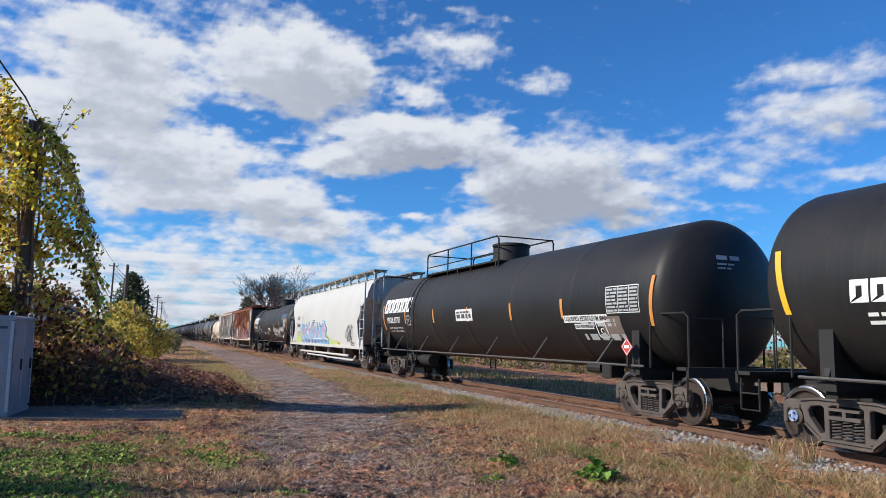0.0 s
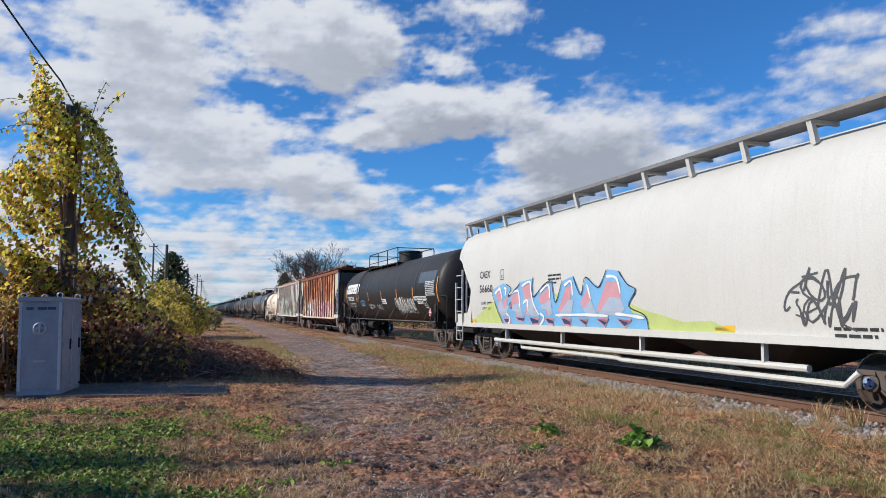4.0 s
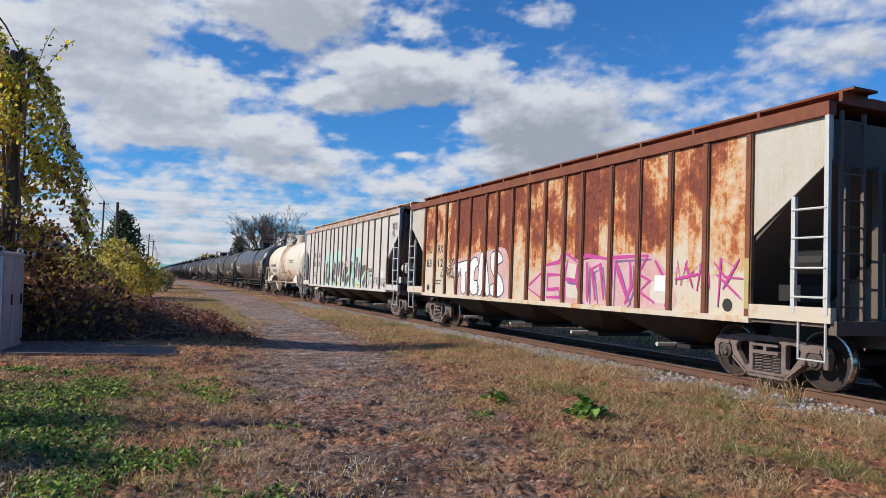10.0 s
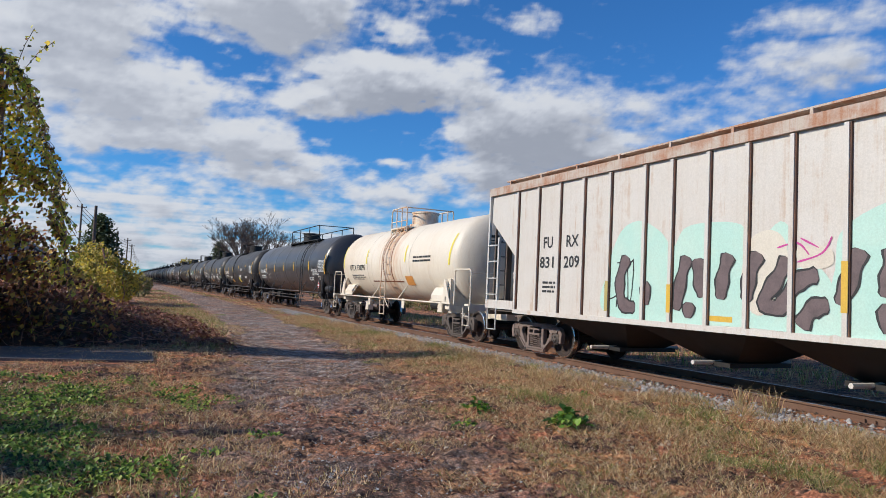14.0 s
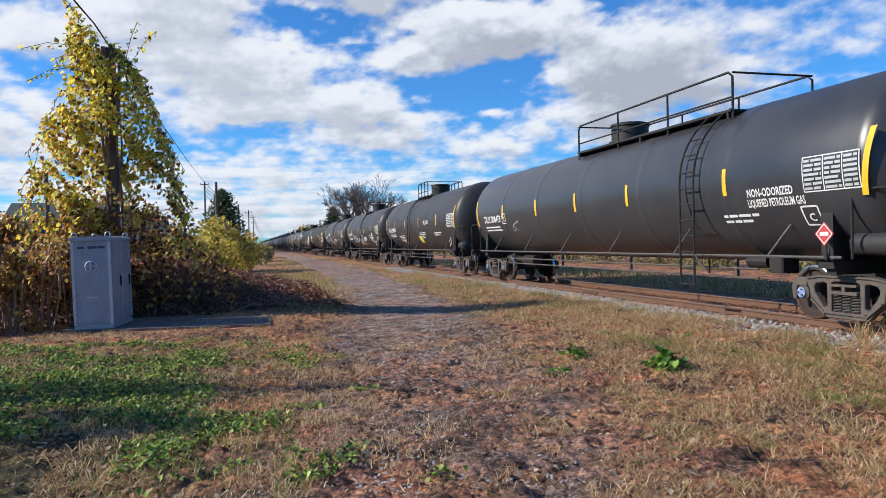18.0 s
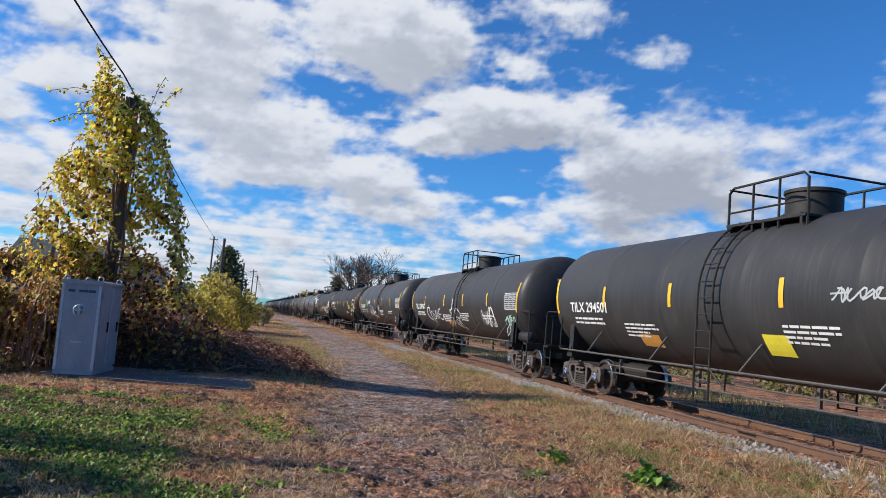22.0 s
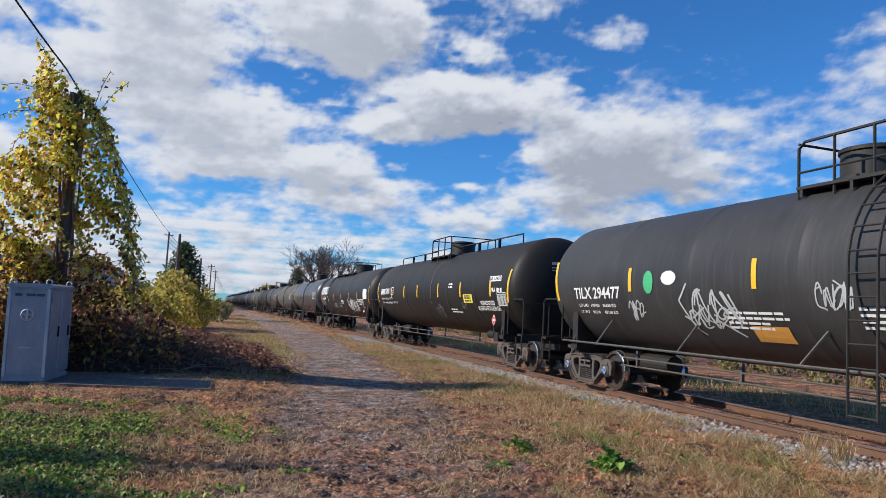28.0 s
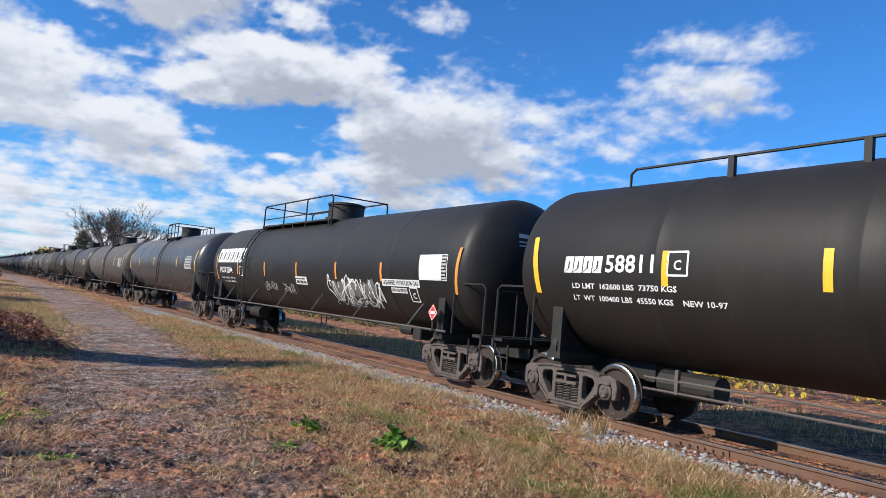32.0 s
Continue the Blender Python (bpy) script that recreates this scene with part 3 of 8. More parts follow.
def blade_field(name, x, y, z, h, w, lean, mats, slots=None):
    """Grass blades, each a bent strip of two pieces."""
    n = len(x)
    a = rng.uniform(0, 2 * np.pi, n)
    b = rng.uniform(0, 2 * np.pi, n)
    lean = lean * rng.uniform(0.3, 1.2, n)
    base = np.stack([x, y, z], -1)
    side = np.stack([np.cos(a), np.sin(a), 0 * a], -1) * (w / 2)[:, None]
    go = np.stack([np.cos(b), np.sin(b), 0 * b], -1) * (h * lean)[:, None]
    mid = base + go * 0.35 + np.stack([0 * x, 0 * x, h * 0.6], -1)
    top = base + go + np.stack([0 * x, 0 * x, h * np.maximum(0.25, 1 - 0.4 * lean)], -1)
    v = np.stack([base - side, base + side, mid + side * 0.7, mid - side * 0.7, top], 1).reshape(-1, 3)
    i = np.arange(n)[:, None] * 5
    f = np.concatenate([i + [0, 1, 2], i + [0, 2, 3], i + [3, 2, 4]], 1).reshape(-1, 3)
    return fast_mesh(name, v, f, mats, None if slots is None else np.repeat(slots, 3))


def lettering(text, size, spot, mat, name="lettering", width=None, spacing=1.0):
    """Flat letters as a mesh, u to the right and v up from their middle, then laid on by spot(u, v)."""
    cu = bpy.data.curves.new(name, "FONT")
    cu.body, cu.size, cu.align_x, cu.align_y = text, size, "CENTER", "CENTER"
    cu.space_character, cu.resolution_u, cu.offset = spacing, 2, size * 0.020
    tmp = bpy.data.objects.new(name, cu)
    scene.collection.objects.link(tmp)
    me = bpy.data.meshes.new_from_object(tmp.evaluated_get(bpy.context.evaluated_depsgraph_get()))
    bpy.data.objects.remove(tmp)
    xs = [v.co.x for v in me.vertices]
    k = width / (max(xs) - min(xs)) if width else 1.0
    return laid(me, spot, mat, k)


def laid(me, spot, mat, k=1.0, step=0.12):
    """Cuts a flat mesh in strips and lays its points on a curved side."""
    bm = bmesh.new()
    bm.from_mesh(me)
    lo, hi = min(v.co.y for v in bm.verts), max(v.co.y for v in bm.verts)
    for i in range(1, int((hi - lo) / step) + 1):
        bmesh.ops.bisect_plane(bm, geom=bm.verts[:] + bm.edges[:] + bm.faces[:], plane_co=(0, lo + i * step, 0), plane_no=(0, 1, 0))
    for v in bm.verts:
        lift = v.co.z
        v.co = spot(v.co.x * k, v.co.y)
        v.co.x -= lift
    bm.to_mesh(me)
    bm.free()
    me.materials.clear()
    me.materials.append(M[mat])
    return me


def patch(polys, spot, mat, name="patch", step=0.12):
    """Flat polygons in u, v, laid on by spot."""
    bm = bmesh.new()
    for i, poly in enumerate(polys):
        bm.faces.new([bm.verts.new((u, v, 0.0002 * (i % 20))) for u, v in poly])
    me = bpy.data.meshes.new(name)
    bm.to_mesh(me)
    bm.free()
    return laid(me, spot, mat, 1.0, step)


def rect(u, v, w, h):
    return [(u - w / 2, v - h / 2), (u + w / 2, v - h / 2), (u + w / 2, v + h / 2), (u - w / 2, v + h / 2)]


def bars(u0, v0, rows, rng_, gap=0.06):
    """Rows of short bars for writing that cannot be read: rows of (width, height)."""
    out, v = [], v0
    for w, h in rows:
        u = u0
        while u < u0 + w - 0.02:
            l = min(rng_.uniform(0.10, 0.32), u0 + w - u)
            out.append(rect(u + l / 2, v, l, h))
            u += l + h * 0.7
        v -= h + gap
    return out


def ribbon(pts, w):
    """A flat brush stroke along points in u, v, as quads."""
    out = []
    for (a, b), (c, d) in zip(pts, pts[1:]):
        l = math.hypot(c - a, d - b) or 1
        nx, ny = -(d - b) / l * w / 2, (c - a) / l * w / 2
        ex, ey = (c - a) / l * w * 0.25, (d - b) / l * w * 0.25
        out.append([(a - ex + nx, b - ey + ny), (a - ex - nx, b - ey - ny), (c + ex - nx, d + ey - ny), (c + ex + nx, d + ey + ny)])
    return out


def scrawl(rnd, u0, v0, w, h, letters, stroke):
    """Unreadable sprayed signs: one running hand of loops, hooks and strikes."""
    out = []
    for i in range(letters):
        left, cw = u0 + i * w / letters, w / letters
        hh, lean = h * rnd.uniform(0.6, 1.05), rnd.uniform(0.0, 0.35)
        f1, f2, p1, p2 = rnd.choice((1, 1, 2)), rnd.choice((1, 2, 3)), rnd.uniform(0, 6.28), rnd.uniform(0, 6.28)
        turn = rnd.uniform(0.6, 1.0)
        pts = []
        for k in range(19):
            t = k / 18
            a = 0.5 + 0.44 * math.sin(6.28 * f1 * t * turn + p1) + 0.12 * math.sin(9 * t + p2)
            b = 0.5 * math.cos(6.28 * f2 * t * turn + p2) + 0.1 * math.sin(13 * t + p1)
            pts.append((left + (a * 1.25 - 0.12 + t * 0.4 + lean * b) * cw, v0 + b * hh))
        out += ribbon(pts, stroke)
        if rnd.random() < 0.45:
            a, b = left + rnd.uniform(0, 0.4) * cw, v0 + rnd.uniform(-0.6, 0.6) * h
            out += ribbon([(a, b), (a + cw * rnd.uniform(0.5, 1.3), b + rnd.uniform(-0.3, 0.3) * h)], stroke * 0.9)
    return out


def burner(rnd, u0, v0, w, h, letters):
    """Fat sprayed shapes side by side, each a leaning, jagged outline."""
    out = []
    for i in range(letters):
        left, cw = u0 + i * w / letters, w / letters * 1.02
        lean = rnd.uniform(-0.1, 0.25) * cw
        t, b = h / 2 * rnd.uniform(0.7, 1.15), -h / 2 * rnd.uniform(0.85, 1.1)
        k = rnd.uniform(0.25, 0.45)
        out.append([(left, v0 + b), (left + cw * 0.45, v0 + b * 0.9), (left + cw * 0.5 + lean * 0.5, v0 + b * 0.2), (left + cw * 0.62, v0 + b), (left + cw, v0 + b * 0.8), (left + cw * 0.95 + lean, v0 + t * 0.6), (left + cw * 0.7 + lean, v0 + t), (left + cw * k + lean, v0 + t * 0.75), (left + cw * 0.05 + lean, v0 + t * 1.02), (left - cw * 0.08, v0 + t * 0.2)])
    return out


def curve(pts, closed=False, n=5):
    """A smooth line through points in u, v."""
    m, out = len(pts), []
    for i in range(m if closed else m - 1):
        a, b, c, d = (pts[(i + k) % m] if closed else pts[max(0, min(m - 1, i + k))] for k in (-1, 0, 1, 2))
        for k in range(n):
            t = k / n
            out.append(tuple(0.5 * (2 * b[j] + (c[j] - a[j]) * t + (2 * a[j] - 5 * b[j] + 4 * c[j] - d[j]) * t * t + (3 * b[j] - a[j] - 3 * c[j] + d[j]) * t ** 3) for j in (0, 1)))
    return out if closed else out + [tuple(pts[-1])]


def brush(pts, w, hard=False):
    """One painted stroke with rounded, slightly swelling ends, as one outline."""
    c = pts if hard and len(pts) > 2 else curve(pts) if len(pts) > 2 else [tuple(np.add(np.multiply(pts[0], 1 - t), np.multiply(pts[1], t))) for t in np.linspace(0, 1, 5)]
    left, right, m = [], [], len(c)
    for i, (u, v) in enumerate(c):
        (a, b), (e, f) = c[max(0, i - 1)], c[min(m - 1, i + 1)]
        l = math.hypot(e - a, f - b) or 1
        k = w / 2 * (0.45 if i in (0, m - 1) else 0.9 + 0.15 * math.sin(i * 1.3))
        left.append((u - (f - b) / l * k, v + (e - a) / l * k))
        right.append((u + (f - b) / l * k, v - (e - a) / l * k))
    return left + right[::-1]


def sprayed(car, shapes, mat, spot, label="sprayed shape"):
    """Painted shapes, each a part, given in metres along the side (y, towards the rear) and up (z)."""
    for k, q in enumerate(shapes):
        part("graffiti", patch([[(-y, z) for y, z in q]], lambda u, v, d=0.0003 * (k % 9): spot(u, v) - Vector((d, 0, 0)), mat, "graffiti"), car, label)


def outlined(loops, w):
    """Painted lines round closed shapes."""
    return [brush(l + l[:1], w, True) for l in loops]


SIDE = dict(zc=2.5, r=1.565)      # middle height and radius of the tank in work


def on_tank(y0, z0, lift=0.010):
    """Lays u, v on the tank side that faces the lane: u runs towards -y."""
    zc, r = SIDE["zc"], SIDE["r"]
    a0 = math.asin(max(-0.95, min(0.95, (z0 - zc) / r)))
    return lambda u, v: Vector((-(r + lift) * math.cos(a0 + v / r), y0 - u, zc + (r + lift) * math.sin(a0 + v / r)))


def on_flat(y0, z0, x=-1.575):
    return lambda u, v: Vector((x, y0 - u, z0 + v))

# ---- clouds: a flat layer that drifts towards the place; azimuth and height in degrees, half sizes, weight ----
CLOUDS_A = [(8.0, 22.0, 6.6, 3.5, 1.2), (13.5, 22.5, 2.9, 2.3, 1.0), (-5.5, 18.4, 7.7, 5.1, 1.0), (-14.4, 15.0, 4.4, 2.3, 0.9), (-16.4, 19.7, 3.1, 2.1, 0.8), (-1.9, 13.9, 7.9, 4.2, 1.0), (-6.0, 22.4, 5.5, 2.3, 1.0), (-14.8, 10.2, 3.9, 1.1, 0.9), (-15.1, 7.5, 3.1, 1.2, 0.8), (0.6, 10.7, 7.5, 2.0, 0.9), (8.6, 11.0, 6.9, 1.9, 1.1), (9.3, 8.6, 7.8, 1.2, 0.8), (19.4, 16.8, 8.3, 2.4, 1.2), (13.4, 15.0, 5.6, 1.6, 1.0), (25.9, 17.9, 3.6, 1.6, 0.8), (19.8, 21.0, 2.6, 0.9, 0.7), (23.3, 25.1, 4.4, 2.2, 0.6), (30.9, 22.0, 1.7, 1.0, 0.5), (31.4, 13.8, 7.5, 3.3, 1.3)]
CLOUDS_B = [(38.9, 15.5, 4.3, 1.7, 0.9), (35.8, 11.9, 6.4, 2.1, 1.0), (28.5, 10.0, 5.2, 1.8, 0.9), (44.0, 14.1, 3.9, 1.6, 0.6), (47.2, 17.2, 1.7, 1.5, 0.7), (47.5, 19.8, 1.5, 1.1, 0.5), (20.1, 10.3, 3.2, 0.6, 0.7), (19.4, 7.5, 3.9, 1.2, 0.8), (24.1, 8.9, 3.6, 1.1, 0.6), (13.1, 5.2, 2.3, 0.4, 0.7), (30.8, 8.1, 5.9, 1.2, 0.8), (5.9, 6.4, 3.1, 0.4, 0.6), (53.5, 20.6, 4.4, 1.2, 0.8), (53.2, 17.6, 4.8, 1.8, 1.0), (49.2, 15.0, 4.2, 1.7, 0.8), (46.5, 13.1, 3.3, 1.0, 0.7), (55.6, 12.4, 5.7, 0.8, 0.6), (-18.7, 12.7, 3.8, 2.2, 0.9), (-17.7, 8.3, 4.3, 1.5, 0.9), (-18.2, 5.1, 3.9, 1.0, 0.8)]
GAPS = [(6.7, 16.7, 3.5, 1.1, 0.9), (4.1, 17.6, 2.5, 0.8, 0.7), (0.6, 8.7, 3.0, 0.5, 0.7), (16.0, 12.0, 5.1, 1.2, 0.9), (-10.6, 18.7, 2.5, 0.9, 0.8), (-15.6, 12.5, 2.4, 0.8, 0.7), (21.1, 13.1, 2.8, 1.6, 0.8), (3.2, 6.6, 3.5, 0.4, 0.5), (18.7, 19.4, 1.9, 0.6, 0.5), (29.5, 18.0, 1.3, 1.7, 0.5), (12.2, 6.9, 3.7, 0.6, 0.6)]
CLOUD_H = 50.0


def value_noise(x, y, seed):
    """Smooth lattice noise in 0..1 for arrays."""
    xi, yi = np.floor(x).astype(np.int64), np.floor(y).astype(np.int64)
    fx, fy = x - xi, y - yi
    fx, fy = fx * fx * (3 - 2 * fx), fy * fy * (3 - 2 * fy)

    def lat(a, b):
        h = (a * 374761393 + b * 668265263 + seed * 1442695041) & 0x7FFFFFFF
        h = ((h ^ (h >> 13)) * 1274126177) & 0x7FFFFFFF
        return ((h ^ (h >> 16)) & 0xFFFF) / 65535.0
    return (lat(xi, yi) * (1 - fx) + lat(xi + 1, yi) * fx) * (1 - fy) + (lat(xi, yi + 1) * (1 - fx) + lat(xi + 1, yi + 1) * fx) * fy


def fbm(x, y, seed, n=5):
    s, a, t = 0, 0.5, 0
    for k in range(n):
        s, t = s + a * value_noise(x * 2 ** k, y * 2 ** k, seed + k), t + a
        a *= 0.55
    return s / t


def cloud_cover(az, el):
    """How thick the clouds stand in a direction; over 0.5 is cloud."""
    q = np.maximum(el, 1.0)
    wx = (fbm(az * 0.30, q * 0.75, 3) - 0.5) * 5.0
    wy = (fbm(az * 0.30 + 40, q * 0.75, 9) - 0.5) * 2.4
    a, e = az + wx, el + wy * np.clip(el / 10, 0.2, 1)
    left = np.clip((24 - az) / 16, 0, 1)
    right = np.clip((az - 26) / 12, 0, 1)
    c = -0.12 + 0.44 * left - 0.10 * right
    for u, v, ru, rv, w in CLOUDS_A + CLOUDS_B:
        d = ((a - u) / (ru * 1.10)) ** 2 + ((e - v) / (rv * 1.12)) ** 2
        c = np.maximum(c, w * 1.12 * np.exp(-d * 0.9)) + 0.05 * w * np.exp(-d)
    for u, v, ru, rv, w in GAPS:
        c = c - w * (0.9 - 0.3 * left) * np.exp(-(((a - u) / (ru * 1.05)) ** 2 + ((e - v) / (rv * 1.1)) ** 2))
    low = np.clip((9.5 - el) / 4.0, 0, 1) * np.clip((28 - az) / 10, 0.4, 1)
    haze = np.clip((2.6 - el) / 1.8, 0, 1)
    c = np.maximum(c, low * (0.12 + 1.15 * fbm(az * 0.10 + 7, el * 1.7, 21)))
    c = np.maximum(c, haze * 0.8)
    wide = np.clip((np.abs(az - 22) - 42) / 12, 0, 1) + np.clip((el - 27) / 6, 0, 1)
    c = np.maximum(c, np.clip(wide, 0, 1) * 1.25 * fbm(az * 0.12, el * 0.25, 31))
    c = c + (fbm(az * 0.55, q * 1.1, 41, 6) - 0.5) * 0.85 + (fbm(az * 2.0, q * 3.2, 47, 4) - 0.5) * 0.30
    return c * (1 - 0.30 * right * np.clip((el - 8) / 6, 0, 1))


def cloud_material():
    m = bpy.data.materials.new("sunlit clouds")
    m.use_nodes = True
    nt = m.node_tree
    nt.nodes.clear()
    out = nt.nodes.new("ShaderNodeOutputMaterial")
    cov = nt.nodes.new("ShaderNodeAttribute")
    cov.attribute_name = "cover"
    shd = nt.nodes.new("ShaderNodeAttribute")
    shd.attribute_name = "thick"
    sky_at = nt.nodes.new("ShaderNodeAttribute")
    sky_at.attribute_name = "bearing"
    curl = noise_tex(nt, sky_at.outputs["Vector"], 1.0, 7, 0.58).outputs[0]
    wisp = mathn(nt, "MULTIPLY", mathn(nt, "SUBTRACT", curl, 0.5), 0.62)
    alpha = node(nt, "ShaderNodeMapRange", Value=mathn(nt, "ADD", cov.outputs["Fac"], wisp), i1=0.16, i2=0.88, i3=0.0, i4=1.0)
    alpha.interpolation_type = "SMOOTHSTEP"
    col = ramp(nt, mathn(nt, "SUBTRACT", shd.outputs["Fac"], mathn(nt, "MULTIPLY", wisp, 0.30)), [(0.0, (0.865, 0.905, 0.975)), (0.28, (0.80, 0.85, 0.945)), (0.55, (0.63, 0.68, 0.785)), (1.0, (0.43, 0.475, 0.575))])
    em = node(nt, "ShaderNodeEmission", Color=col, Strength=0.85)
    tr = nt.nodes.new("ShaderNodeBsdfTransparent")
    mx = node(nt, "ShaderNodeMixShader", Fac=alpha.outputs[0])
    nt.links.new(tr.outputs[0], mx.inputs[1])
    nt.links.new(em.outputs[0], mx.inputs[2])
    nt.links.new(mx.outputs[0], out.inputs[0])
    return m


def make_clouds():
    az = np.linspace(-34, 76, 560)
    el = 0.62 * (42 / 0.62) ** np.linspace(0, 1, 340)
    A, E = np.meshgrid(az, el)
    c = cloud_cover(A, E)
    above = cloud_cover(A - 0.5, E + 0.9 * np.clip(E / 9, 0.3, 1.3))
    above2 = cloud_cover(A - 1.0, E + 2.0 * np.clip(E / 9, 0.3, 1.3))
    thick = np.clip(0.75 * (above - 0.42) + 0.35 * (above2 - 0.45) + 0.30 * (above - c) + 0.12, 0, 1)
    thick = thick * (1 - 0.3 * np.clip((20 - A) / 14, 0, 1))
    thick = np.clip(thick + 0.16 * np.clip((A - 22) / 14, 0, 1), 0, 1)
    fade = np.clip((A + 34) / 6, 0, 1) * np.clip((76 - A) / 6, 0, 1) * np.clip((42 - E) / 6, 0, 1)
    c = c * fade
    r = CLOUD_H / np.tan(np.radians(E))
    v = np.stack([r * np.sin(np.radians(A)), r * np.cos(np.radians(A)), np.full(A.shape, CLOUD_H + 1.6)], -1).reshape(-1, 3)
    nx = len(az)
    i = (np.arange(len(el) - 1)[:, None] * nx + np.arange(nx - 1)[None]).reshape(-1, 1)
    me = fast_mesh("cloud_backdrop", v, i + np.array([[0, 1, nx + 1, nx]]), [])
    me.materials.append(cloud_material())
    for key, val in (("cover", c), ("thick", thick)):
        me.attributes.new(key, "FLOAT", "POINT").data.foreach_set("value", val.ravel().astype(np.float32))
    me.attributes.new("bearing", "FLOAT_VECTOR", "POINT").data.foreach_set("vector", np.stack([A * 0.55, E * 1.1, 0 * A], -1).ravel().astype(np.float32))
    ob = new("cloud_backdrop", me)
    tagged(ob, "bright broken cumulus clouds with grey undersides", "clouds", kind="structure")


make_clouds()

# ---- ground, track bed and track ----
def ground_z(x, y):
    """Small unevenness, flat under the slab and the track."""
    return 0.05 * np.sin(x * 0.7 + 1.3) * np.sin(y * 0.45) * np.clip((9 - x) / 3, 0, 1) - 0.04


def lane_x(y):
    """Middle line of the worn lane."""
    return 6.0 * (1 - np.exp(-np.maximum(y, -5.0) / 18))


def relief(x, y):
    """Matted tufts and hollows of the verge, gone on the lane, under the slab and on the ballast."""
    r = 0.17 * (fbm(x * 4.5, y * 5.5, 201, 4) - 0.5) + 0.05 * (1 - 2 * np.abs(fbm(x * 15, y * 15, 207, 3) - 0.5) - 0.8)
    lane = np.clip((np.abs(x - lane_x(y)) - 0.5) / 0.8, 0.25, 1)
    r = r * np.where(y > 10, 1 + (lane - 1) * np.clip((y - 10) / 3, 0, 1), 1.0)
    slab = np.clip(np.maximum(np.abs(x + 1.5) - 2.0, np.abs(y - 15.4) - 1.5) / 0.4, 0, 1)
    return r * slab * np.clip((7.9 - x) / 0.8, 0, 1) * np.clip((x + 8) / 0.8, 0, 1) * np.clip((y - 2.0) / 0.5, 0, 1) * np.clip((28 - y) / 4, 0, 1)


def make_ground():
    xs = np.unique(np.concatenate([np.linspace(-30, 30, 121), np.arange(-7.5, 8.0, 0.027), np.array([-3000, -1500, -700, -300, -150, -80, -50, 50, 80, 150, 300, 700, 1500, 3000])]))
    ys = np.unique(np.concatenate([np.linspace(-20, 100, 241), np.arange(2.4, 9, 0.027), np.arange(9, 15, 0.045), np.arange(15, 26, 0.09), np.array([-3000, -1000, -300, -100, -50, 130, 180, 250, 350, 500, 800, 1400, 2200, 4000])]))
    gx, gy = np.meshgrid(xs, ys)
    z = ground_z(gx, gy) + relief(gx, gy)
    v = np.stack([gx, gy, z], -1).reshape(-1, 3)
    nx = len(xs)
    i = (np.arange(len(ys) - 1)[:, None] * nx + np.arange(nx - 1)[None]).reshape(-1, 1)
    f = i + np.array([[0, 1, nx + 1, nx]])
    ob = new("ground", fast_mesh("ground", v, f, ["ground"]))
    tagged(ob, "dry grass verge with a worn gravel lane and green patches", "ground", kind="structure")


make_ground()

NEAR0, NEAR1 = -30.0, 120.0


